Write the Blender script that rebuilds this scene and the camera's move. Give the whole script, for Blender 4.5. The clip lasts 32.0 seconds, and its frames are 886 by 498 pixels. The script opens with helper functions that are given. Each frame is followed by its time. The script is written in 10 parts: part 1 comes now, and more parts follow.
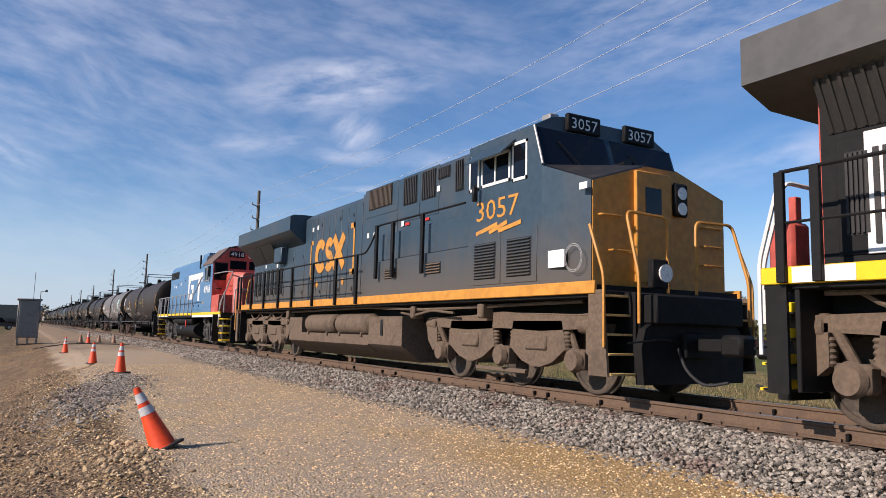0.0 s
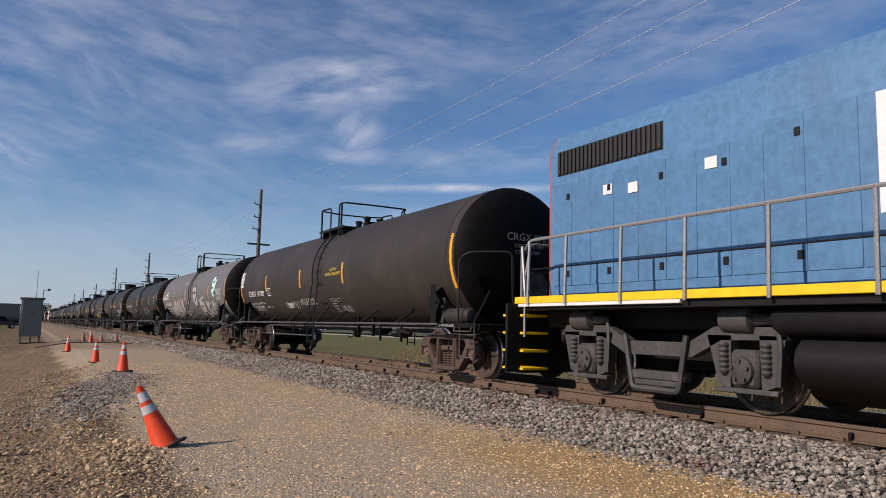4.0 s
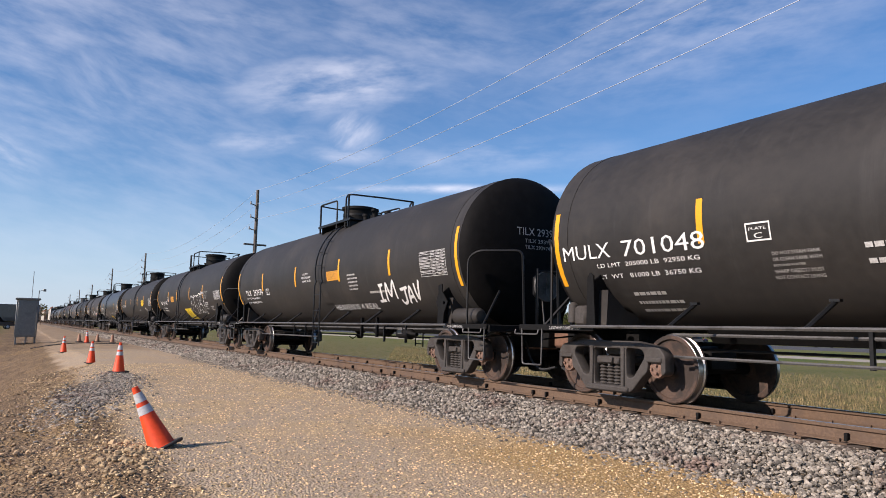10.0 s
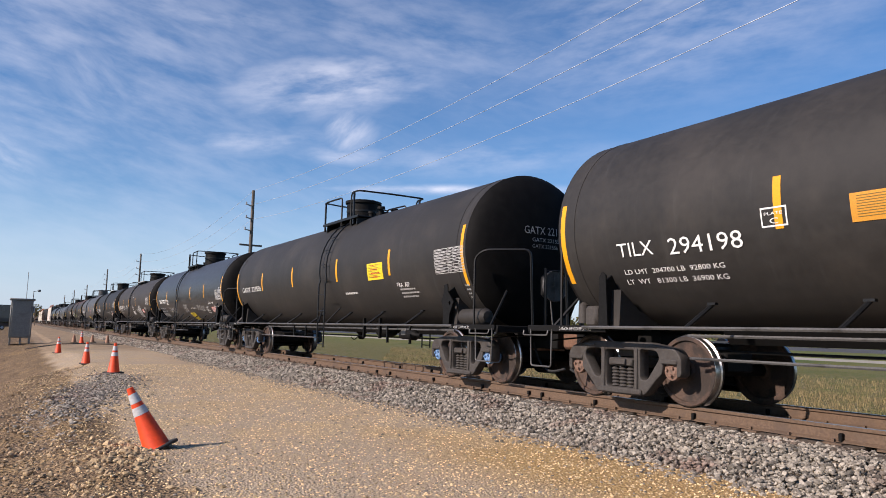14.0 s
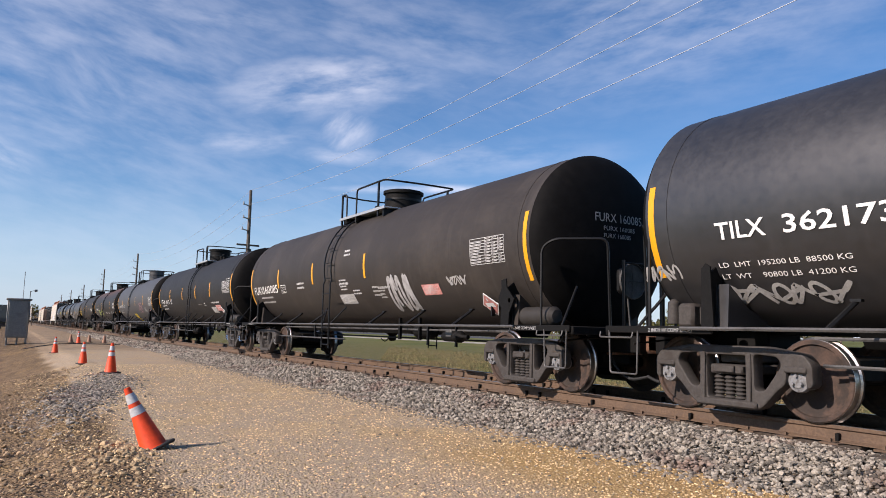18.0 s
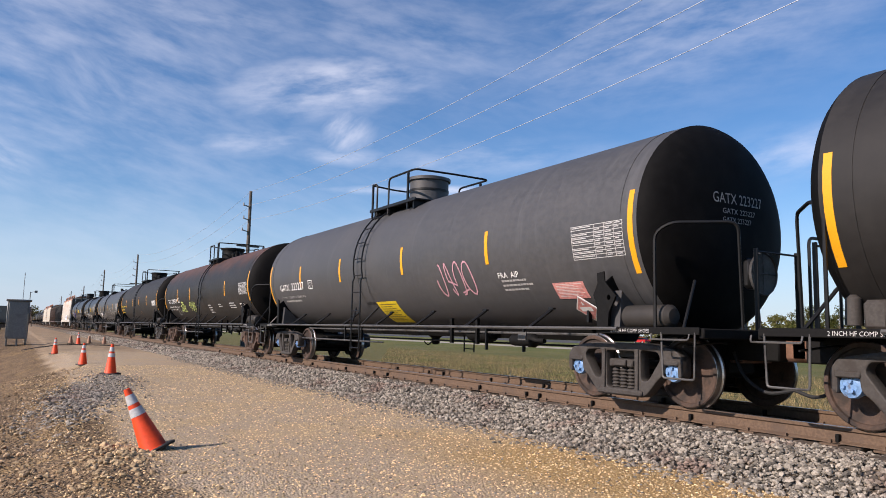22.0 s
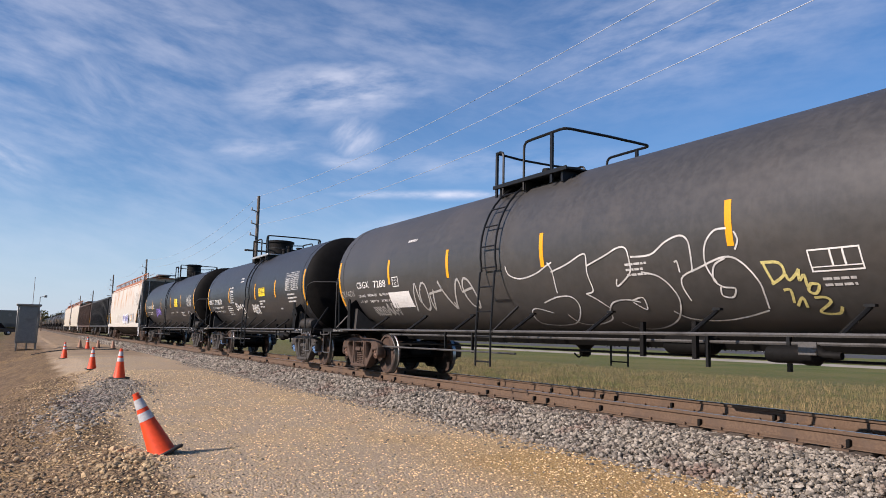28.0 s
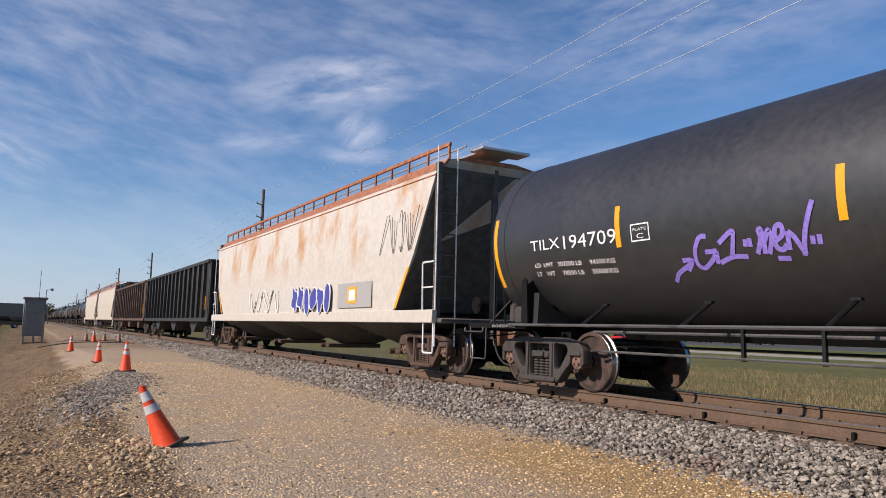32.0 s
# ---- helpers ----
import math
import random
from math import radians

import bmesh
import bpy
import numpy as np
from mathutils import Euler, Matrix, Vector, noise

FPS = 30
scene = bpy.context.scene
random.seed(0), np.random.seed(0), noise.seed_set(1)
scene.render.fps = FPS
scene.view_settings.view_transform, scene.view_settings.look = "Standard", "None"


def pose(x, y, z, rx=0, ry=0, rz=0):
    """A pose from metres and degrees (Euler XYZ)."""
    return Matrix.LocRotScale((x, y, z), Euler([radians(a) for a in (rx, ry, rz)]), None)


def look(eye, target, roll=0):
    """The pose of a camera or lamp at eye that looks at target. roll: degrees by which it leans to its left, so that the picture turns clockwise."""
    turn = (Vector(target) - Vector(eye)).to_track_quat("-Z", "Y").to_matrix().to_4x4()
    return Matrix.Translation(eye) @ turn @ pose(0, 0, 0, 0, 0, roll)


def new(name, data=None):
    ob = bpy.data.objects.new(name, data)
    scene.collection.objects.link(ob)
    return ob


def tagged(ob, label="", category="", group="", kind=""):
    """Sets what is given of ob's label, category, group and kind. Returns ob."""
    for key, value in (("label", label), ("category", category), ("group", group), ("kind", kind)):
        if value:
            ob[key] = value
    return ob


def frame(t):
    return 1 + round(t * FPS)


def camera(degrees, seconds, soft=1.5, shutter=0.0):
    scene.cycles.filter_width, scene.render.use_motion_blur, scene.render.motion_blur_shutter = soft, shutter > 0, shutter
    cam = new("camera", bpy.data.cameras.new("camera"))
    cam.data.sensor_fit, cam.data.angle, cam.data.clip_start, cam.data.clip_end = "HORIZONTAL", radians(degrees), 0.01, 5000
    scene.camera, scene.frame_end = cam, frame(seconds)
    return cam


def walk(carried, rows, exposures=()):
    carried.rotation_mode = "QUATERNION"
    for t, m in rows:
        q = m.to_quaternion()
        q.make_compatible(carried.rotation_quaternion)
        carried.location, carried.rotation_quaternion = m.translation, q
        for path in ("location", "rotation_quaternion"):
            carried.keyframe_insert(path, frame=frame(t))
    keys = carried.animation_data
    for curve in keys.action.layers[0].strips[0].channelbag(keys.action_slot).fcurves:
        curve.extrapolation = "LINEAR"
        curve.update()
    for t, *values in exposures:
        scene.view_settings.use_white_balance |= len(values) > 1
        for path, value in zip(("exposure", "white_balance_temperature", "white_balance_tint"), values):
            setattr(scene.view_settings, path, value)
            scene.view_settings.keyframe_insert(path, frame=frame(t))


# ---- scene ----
cam = camera(63.7, 32.0, soft=0.9, shutter=0.0)
EYE = (0.0, 0.0, 0.893)
ROLL = 1.36
TRACK = 8.30   # the track's centre line runs along x at this y; the railhead is at z = 0


def aimed(yaw, up):
    a, b = radians(yaw), radians(up)
    return look(EYE, (EYE[0] - 100 * math.sin(a) * math.cos(b), EYE[1] + 100 * math.cos(a) * math.cos(b), EYE[2] + 100 * math.sin(b)), ROLL)


# seconds, degrees to the left of square-on to the track, degrees up
walk(cam, [(t, aimed(yaw, up)) for t, yaw, up in
           ((0, 59.75, 6.51), (0.5, 59.88, 6.46), (1, 59.88, 6.47), (1.5, 59.95, 6.46), (2, 59.90, 6.45), (2.5, 59.95, 6.38), (3, 59.95, 6.38), (3.5, 59.95, 6.39), (5.5, 59.61, 6.46), (6, 59.47, 6.46), (6.5, 59.27, 6.42), (7, 59.18, 6.46), (7.5, 59.12, 6.52), (8, 59.13, 6.51), (8.5, 59.32, 6.52), (9, 59.40, 6.52), (9.5, 59.47, 6.46), (10, 59.65, 6.46), (10.5, 59.67, 6.46), (11, 59.40, 6.52), (11.5, 59.40, 6.46), (12, 59.55, 6.47), (12.5, 59.40, 6.52), (13, 59.32, 6.52), (13.5, 59.32, 6.46), (14, 59.32, 6.52), (14.5, 59.33, 6.59), (16.5, 59.26, 6.59), (17, 59.26, 6.53), (17.5, 59.15, 6.46), (18, 59.12, 6.52), (18.5, 59.12, 6.54), (19, 59.12, 6.59), (19.5, 59.12, 6.54), (20, 59.12, 6.59), (20.5, 59.13, 6.60), (21, 59.12, 6.60), (21.5, 59.12, 6.59), (22, 59.12, 6.60), (22.5, 59.17, 6.50), (23, 59.14, 6.47), (23.5, 59.32, 6.46), (24, 59.40, 6.38), (24.5, 59.30, 6.36), (25, 59.53, 6.37), (25.5, 59.61, 6.66), (27.5, 59.61, 7.14), (28, 59.73, 6.94), (28.5, 59.67, 6.77), (29, 59.77, 6.67), (29.5, 59.84, 6.58), (30, 59.89, 6.53), (30.5, 59.95, 6.46), (31, 60.02, 6.45), (31.5, 60.03, 6.39), (32, 60.09, 6.38))],
     exposures=[(t, stops, 6700, 21) for t, stops in ((0, 0.10), (2, 0.04), (3, -0.36), (3.5, -0.38), (4.5, -0.15), (5.5, 0.05), (6, 0.10), (7, -0.02), (8, 0.06), (9, 0.20), (25, 0.20), (28, 0.14), (30, 0.13), (31, 0.08), (32, -0.02))])
# metres that the train has run, second by second, from 0 to 32
RUN = (-106.54, -97.75, -88.99, -80.22, -71.43, -62.60, -53.72, -44.79, -35.80, -26.77, -17.70, -8.59, 0.56, 9.73, 18.94, 28.16, 37.42, 46.70, 56.01, 65.35, 74.74, 84.16, 93.65, 103.19, 112.80, 122.47, 132.22, 142.04, 151.92, 161.85, 171.83, 181.80, 191.75)

# ---- light ----
SUN = Vector((0.0, 1.0, -0.60)).normalized()      # the way the sunlight travels
sun_light = bpy.data.lights.new("sun", "SUN")
sun_light.energy, sun_light.angle, sun_light.color = 5.0, radians(0.53), (1.0, 0.93, 0.82)
sun = new("sun", sun_light)
sun.rotation_euler = SUN.to_track_quat("-Z", "Y").to_euler()
scene.view_settings.exposure = 0.0


def nodes_of(owner):
    owner.use_nodes = True
    tree = owner.node_tree
    tree.nodes.clear()
    return tree


def node(tree, kind, inputs=(), **props):
    n = tree.nodes.new(kind)
    if "operation" in props:
        n.operation = props["operation"]
    if "use_clamp" in props:
        n.use_clamp = props["use_clamp"]
    if "interpolation_type" in props:
        n.interpolation_type = props["interpolation_type"]
    if "data_type" in props:
        n.data_type, n.blend_type = props["data_type"], props["blend_type"]
    if "feature" in props:
        n.feature = props["feature"]
    if "sky_type" in props:
        n.sky_type, n.sun_disc, n.sun_elevation, n.sun_rotation = props["sky_type"], props["sun_disc"], props["sun_elevation"], props["sun_rotation"]
        n.altitude, n.air_density, n.dust_density, n.ozone_density = props["altitude"], props["air_density"], props["dust_density"], props["ozone_density"]
    for key, value in dict(inputs).items():
        if isinstance(value, bpy.types.NodeSocket):
            tree.links.new(value, n.inputs[key])
        else:
            n.inputs[key].default_value = value
    return n


def maths(tree, op, a, b=0.0, clamp=False):
    return node(tree, "ShaderNodeMath", {0: a, 1: b}, operation=op, use_clamp=clamp).outputs[0]


def dot(tree, a, b):
    return node(tree, "ShaderNodeVectorMath", {0: a, 1: b}, operation="DOT_PRODUCT").outputs["Value"]


def smooth(tree, value, low, high):
    return node(tree, "ShaderNodeMapRange", {"Value": value, "From Min": low, "From Max": high}, interpolation_type="SMOOTHSTEP").outputs[0]


def mixed(tree, fac, a, b, blend="MIX"):
    n = node(tree, "ShaderNodeMix", data_type="RGBA", blend_type=blend)
    for socket, value in ((n.inputs[0], fac), (n.inputs[6], a), (n.inputs[7], b)):
        if isinstance(value, bpy.types.NodeSocket):
            tree.links.new(value, socket)
        else:
            socket.default_value = value if isinstance(value, (int, float)) else (*value[:3], 1.0)
    return n.outputs[2]


def noise_tex(tree, vector, scale, detail=4.0, rough=0.55, stretch=None):
    if stretch:
        vector = node(tree, "ShaderNodeVectorMath", {0: vector, 1: stretch}, operation="MULTIPLY").outputs[0]
    return node(tree, "ShaderNodeTexNoise", {"Vector": vector, "Scale": scale, "Detail": detail, "Roughness": rough}).outputs["Fac"]


world = bpy.data.worlds.new("sky")
scene.world = world
tree = nodes_of(world)
sky = node(tree, "ShaderNodeTexSky", sky_type="NISHITA", sun_disc=False, sun_elevation=math.asin(-SUN.z),
           sun_rotation=math.atan2(-SUN.x, -SUN.y), altitude=250.0, air_density=1.0, dust_density=0.22, ozone_density=3.5)
way = node(tree, "ShaderNodeTexCoord").outputs["Generated"]
# thin high cirrus, in wisps: degrees to the left, degrees up, half width, half height, slant, weight
WISPS = ((69.0, 19.0, 7.8, 2.2, 9, 0.72), (67.8, 13.7, 3.7, 0.75, 0, 0.5), (74.3, 14.3, 6.5, 1.1, 6, 0.5), (67.3, 15.5, 1.8, 2.0, 45, 0.75),
         (92.9, 11.5, 3.2, 1.6, -22, 0.8), (63.6, 22.8, 14, 4.8, -8, 0.30), (78.8, 23.1, 12, 1.7, -4, 0.35), (86.1, 17.0, 4.3, 3.2, -40, 0.35),
         (58.0, 11.3, 9.8, 0.32, 1, 0.95), (56.9, 13.7, 9.8, 1.4, 4, 0.35), (31.0, 13.7, 8.7, 1.7, 10, 0.45), (59.0, 8.8, 8.7, 1.0, 4, 0.5),
         (40.6, 23.9, 15.0, 5.4, 6, 0.35), (90, 20.0, 22.0, 14.0, -10, 0.34))
cover = 0.0
for yaw, up, wide, high, slant, weight in WISPS:
    a, b, c = radians(yaw), radians(up), radians(slant)
    ahead = Vector((-math.sin(a) * math.cos(b), math.cos(a) * math.cos(b), math.sin(b)))
    right = Vector((math.cos(a), math.sin(a), 0))
    above = right.cross(ahead)
    along, across = right * math.cos(c) + above * math.sin(c), above * math.cos(c) - right * math.sin(c)
    u = maths(tree, "MULTIPLY", dot(tree, way, along), 57.3 / wide)
    v = maths(tree, "MULTIPLY", dot(tree, way, across), 57.3 / high)
    mask = maths(tree, "EXPONENT", maths(tree, "MULTIPLY", maths(tree, "ADD", maths(tree, "MULTIPLY", u, u), maths(tree, "MULTIPLY", v, v)), -1.0))
    front = smooth(tree, dot(tree, way, ahead), 0.2, 0.5)
    local = node(tree, "ShaderNodeCombineXYZ", {0: maths(tree, "MULTIPLY", dot(tree, way, along), 14.0), 1: maths(tree, "MULTIPLY", dot(tree, way, across), 42.0), 2: yaw}).outputs[0]
    wisp = noise_tex(tree, local, 0.85, 6.0, 0.57)
    piece = maths(tree, "MULTIPLY", maths(tree, "MULTIPLY", mask, front), maths(tree, "MULTIPLY", smooth(tree, wisp, 0.20, 0.82), weight))
    cover = maths(tree, "MAXIMUM", cover, piece) if not isinstance(cover, float) else piece
bright = node(tree, "ShaderNodeVectorMath", {0: (7.2, 7.8, 8.6), 1: (1, 1, 1)}, operation="MULTIPLY").outputs[0]
deep = node(tree, "ShaderNodeHueSaturation", {"Color": sky.outputs[0], "Saturation": 1.23, "Value": 1.01}).outputs[0]
haze = maths(tree, "MULTIPLY", smooth(tree, node(tree, "ShaderNodeSeparateXYZ", {0: way}).outputs[2], 0.20, 0.0), 0.7)
deep = mixed(tree, haze, deep, (3.5, 5.0, 6.6))
air = mixed(tree, maths(tree, "MULTIPLY", cover, 1.0, True), deep, bright)
node(tree, "ShaderNodeOutputWorld", {"Surface": node(tree, "ShaderNodeBackground", {"Color": air, "Strength": 0.115}).outputs[0]})


# ---- materials ----
def surface(name, color, rough=0.6, metal=0.0, grain=30.0, spread=0.18, stain=None, stain_at=0.6, stain_scale=1.2, stretch=None, bump=0.0, bump_scale=120.0,
            island=0.0, each=0.0, coat=0.0, gloss_var=0.1, spec=0.5):
    """A painted, mineral or metal surface with grain, stains and fine relief, in the space of the object."""
    m = bpy.data.materials.new(name)
    t = nodes_of(m)
    at = node(t, "ShaderNodeTexCoord").outputs["Object"]
    fine = noise_tex(t, at, grain, 5.0)
    dark, light = [c * (1 - spread) for c in color], [min(1.0, c * (1 + spread)) for c in color]
    paint = mixed(t, smooth(t, fine, 0.3, 0.7), dark, light)
    broad = noise_tex(t, at, stain_scale, 6.0, 0.6, stretch)
    rough_socket = maths(t, "ADD", maths(t, "MULTIPLY", noise_tex(t, at, grain * 0.35, 3.0), gloss_var * 2), rough - gloss_var, True)
    if stain:
        paint = mixed(t, maths(t, "MULTIPLY", smooth(t, broad, stain_at, stain_at + 0.16), 0.8), paint, stain)
    if island or each:
        vary = node(t, "ShaderNodeNewGeometry").outputs["Random Per Island"] if island else node(t, "ShaderNodeObjectInfo").outputs["Random"]
        amount = island or each
        level = maths(t, "ADD", maths(t, "MULTIPLY", vary, 2 * amount), 1 - amount)
        paint = node(t, "ShaderNodeVectorMath", {0: paint, 1: level}, operation="MULTIPLY")
        t.links.new(level, paint.inputs[1])
        paint = paint.outputs[0]
    shader = node(t, "ShaderNodeBsdfPrincipled", {"Base Color": paint, "Roughness": rough_socket, "Metallic": metal, "Coat Weight": coat, "Specular IOR Level": spec})
    if bump:
        relief = node(t, "ShaderNodeBump", {"Height": noise_tex(t, at, bump_scale, 4.0), "Strength": bump, "Distance": 0.01})
        t.links.new(relief.outputs[0], shader.inputs["Normal"])
    node(t, "ShaderNodeOutputMaterial", {"Surface": shader.outputs[0]})
    return m


def tank_paint(name, color, rough=0.5, dust=(0.16, 0.13, 0.10), dust_amount=0.35, rust=0.0, streak=0.5, spec=0.5, low=(2.1, 1.2, None)):
    """Railcar paint: streaks that run down the shell, road dust towards the bottom, rust along the top."""
    m = bpy.data.materials.new(name)
    t = nodes_of(m)
    at = node(t, "ShaderNodeTexCoord").outputs["Object"]
    z = node(t, "ShaderNodeSeparateXYZ", {0: at}).outputs[2]
    fine = noise_tex(t, at, 9.0, 6.0, 0.65)
    paint = mixed(t, smooth(t, fine, 0.3, 0.7), [c * 0.86 for c in color], [c * 1.14 for c in color])
    drips = noise_tex(t, at, 2.2, 6.0, 0.65, (2.6, 0.25, 0.25))
    paint = mixed(t, maths(t, "MULTIPLY", smooth(t, drips, 0.52, 0.78), streak), paint, [c * 1.5 + 0.012 for c in color])
    blotch = noise_tex(t, at, 0.8, 5.0, 0.6)
    paint = mixed(t, maths(t, "MULTIPLY", smooth(t, blotch, 0.42, 0.72), dust_amount), paint, dust)
    if rust:
        high = smooth(t, maths(t, "ADD", z, maths(t, "MULTIPLY", noise_tex(t, at, 1.1, 6.0, 0.65, (1, 1, 0.6)), 1.5)), 3.6, 4.5)
        paint = mixed(t, maths(t, "MULTIPLY", high, rust), paint, (0.20, 0.085, 0.045))
    foot = smooth(t, maths(t, "ADD", z, maths(t, "MULTIPLY", drips, 0.9)), low[0], low[1])
    paint = mixed(t, maths(t, "MULTIPLY", foot, low[2] or dust_amount), paint, dust)
    gloss = maths(t, "ADD", maths(t, "MULTIPLY", fine, 0.24), rough - 0.12, True)
    shader = node(t, "ShaderNodeBsdfPrincipled", {"Base Color": paint, "Roughness": gloss, "Specular IOR Level": spec})
    wave = node(t, "ShaderNodeBump", {"Height": noise_tex(t, at, 1.6, 2.0, 0.5, (1, 0.6, 0.6)), "Strength": 0.18, "Distance": 0.03})
    t.links.new(wave.outputs[0], shader.inputs["Normal"])
    node(t, "ShaderNodeOutputMaterial", {"Surface": shader.outputs[0]})
    return m


MAT = {
    "black": surface("black underframe steel", (0.008, 0.0077, 0.0073), 0.65, stain=(0.020, 0.016, 0.013), stain_at=0.6, stain_scale=3.0, spec=0.14),
    "black_rail": surface("black painted handrail", (0.010, 0.010, 0.010), 0.45, spec=0.3),
    "truck_grey": surface("dusty grey cast steel", (0.052, 0.045, 0.039), 0.75, stain=(0.034, 0.026, 0.021), stain_at=0.5, stain_scale=4.0, bump=0.2),
    "truck_brown": surface("rust-brown cast steel", (0.080, 0.048, 0.033), 0.85, stain=(0.045, 0.032, 0.025), stain_at=0.5, stain_scale=4.0, bump=0.3),
    "wheel": surface("rusty wheel plate", (0.078, 0.047, 0.033), 0.8, stain=(0.022, 0.017, 0.014), stain_at=0.44, stain_scale=3.5, bump=0.15),
    "tread": surface("polished wheel tread", (0.42, 0.40, 0.38), 0.32, metal=1.0, grain=60),
    "cap_blue": surface("blue bearing cap", (0.16, 0.30, 0.52), 0.55, stain=(0.08, 0.06, 0.05), stain_at=0.5, stain_scale=14),
    "cap_brown": surface("rusty bearing cap", (0.20, 0.115, 0.08), 0.75, stain=(0.05, 0.04, 0.03), stain_at=0.5, stain_scale=14),
    "cap_grey": surface("grey bearing cap", (0.20, 0.20, 0.20), 0.6, stain=(0.05, 0.04, 0.03), stain_at=0.5, stain_scale=14),
    "coupler": surface("rusty coupler casting", (0.17, 0.085, 0.05), 0.8, stain=(0.05, 0.035, 0.03), stain_at=0.5, stain_scale=6, bump=0.3),
    "rubber": surface("black rubber hose", (0.02, 0.02, 0.02), 0.8),
    "yellow_tape": surface("yellow reflective tape", (0.80, 0.36, 0.01), 0.4, grain=60, spread=0.06),
    "orange_tape": surface("faded orange tape", (0.62, 0.27, 0.03), 0.5, grain=60, spread=0.1),
    "white_letter": surface("white lettering", (0.78, 0.77, 0.74), 0.55, grain=25, spread=0.08),
    "grey_letter": surface("dusty grey lettering", (0.36, 0.35, 0.33), 0.6, grain=25, spread=0.12),
    "galvanised": surface("bare galvanised grating", (0.55, 0.55, 0.54), 0.42, metal=0.6, grain=50),
    "silver": surface("worn silver pipe", (0.30, 0.29, 0.28), 0.5, metal=0.3, grain=40),
    "rail_grey": surface("worn grey-black pipe", (0.085, 0.082, 0.078), 0.5, grain=40, stain=(0.02, 0.018, 0.016), stain_at=0.5, stain_scale=2.0),
    "red": surface("red warning paint", (0.55, 0.03, 0.02), 0.5),
    "yellow": surface("yellow sticker", (0.80, 0.58, 0.02), 0.5, grain=14, spread=0.06),
    "white": surface("white paint", (0.76, 0.75, 0.72), 0.5, grain=12, spread=0.05),
}


# ---- mesh helpers ----
class Shape:
    """Collects plain pieces of geometry for one mesh."""

    def __init__(self):
        self.v, self.f = [], []

    def add(self, verts, faces):
        n = len(self.v)
        self.v.extend(verts)
        self.f.extend([tuple(i + n for i in f) for f in faces])
        return self

    def box(self, x0, x1, y0, y1, z0, z1, c=0.0):
        """A box, with chamfered edges where c is given."""
        if c <= 0:
            v = [(x, y, z) for x in (x0, x1) for y in (y0, y1) for z in (z0, z1)]
            return self.add(v, [(0, 1, 3, 2), (4, 6, 7, 5), (0, 4, 5, 1), (2, 3, 7, 6), (0, 2, 6, 4), (1, 5, 7, 3)])
        c = min(c, (x1 - x0) * 0.49, (y1 - y0) * 0.49, (z1 - z0) * 0.49)
        v, ids = [], {}
        for ix in (0, 1):
            for iy in (0, 1):
                for iz in (0, 1):
                    p = ((x0, x1)[ix], (y0, y1)[iy], (z0, z1)[iz])
                    s = (c if ix == 0 else -c, c if iy == 0 else -c, c if iz == 0 else -c)
                    for axis in range(3):
                        ids[ix, iy, iz, axis] = len(v)
                        v.append(tuple(p[k] if k == axis else p[k] + s[k] for k in range(3)))
        f = []
        for axis in range(3):
            a, b = [k for k in range(3) if k != axis]
            for side in (0, 1):
                loop = []
                for da, db in ((0, 0), (1, 0), (1, 1), (0, 1)):
                    q = [0, 0, 0]
                    q[axis], q[a], q[b] = side, da, db
                    loop.append(ids[q[0], q[1], q[2], axis])
                f.append(tuple(loop if (side == 1) == (axis != 1) else loop[::-1]))
        for axis in range(3):
            a, b = [k for k in range(3) if k != axis]
            for da in (0, 1):
                for db in (0, 1):
                    q, r = [0, 0, 0], [0, 0, 0]
                    q[axis], q[a], q[b] = 0, da, db
                    r[axis], r[a], r[b] = 1, da, db
                    f.append((ids[(*q, a)], ids[(*q, b)], ids[(*r, b)], ids[(*r, a)]))
        for ix in (0, 1):
            for iy in (0, 1):
                for iz in (0, 1):
                    f.append(tuple(ids[ix, iy, iz, k] for k in range(3)))
        return self.add(v, f)

    def tube(self, points, r, n=6, caps=True):
        """A round bar along the points."""
        pts = [Vector(p) for p in points]
        v, f = [], []
        up = None
        for i, p in enumerate(pts):
            d = (pts[min(i + 1, len(pts) - 1)] - pts[max(i - 1, 0)]).normalized()
            if up is None:
                up = Vector((0, 0, 1)) if abs(d.z) < 0.9 else Vector((1, 0, 0))
            a = d.cross(up).normalized()
            up = a.cross(d)
            v.extend(tuple(p + r * (math.cos(2 * math.pi * k / n) * a + math.sin(2 * math.pi * k / n) * up)) for k in range(n))
        for i in range(len(pts) - 1):
            f.extend((i * n + k, i * n + (k + 1) % n, (i + 1) * n + (k + 1) % n, (i + 1) * n + k) for k in range(n))
        if caps:
            f.append(tuple(range(n))[::-1])
            f.append(tuple(range((len(pts) - 1) * n, len(pts) * n)))
        return self.add(v, f)

    def lathe(self, profile, n=24, axis="Y", centre=(0, 0, 0), caps=True):
        """Turns (along, radius) pairs about an axis through centre."""
        v, f = [], []
        for along, r in profile:
            for k in range(n):
                a = 2 * math.pi * k / n
                c, s = r * math.cos(a), r * math.sin(a)
                q = {"X": (along, c, s), "Y": (s, along, c), "Z": (c, s, along)}[axis]
                v.append(tuple(q[i] + centre[i] for i in range(3)))
        for i in range(len(profile) - 1):
            f.extend((i * n + k, i * n + (k + 1) % n, (i + 1) * n + (k + 1) % n, (i + 1) * n + k) for k in range(n))
        if caps and profile[0][1] > 1e-6:
            f.append(tuple(range(n))[::-1])
        if caps and profile[-1][1] > 1e-6:
            f.append(tuple(range((len(profile) - 1) * n, len(profile) * n)))
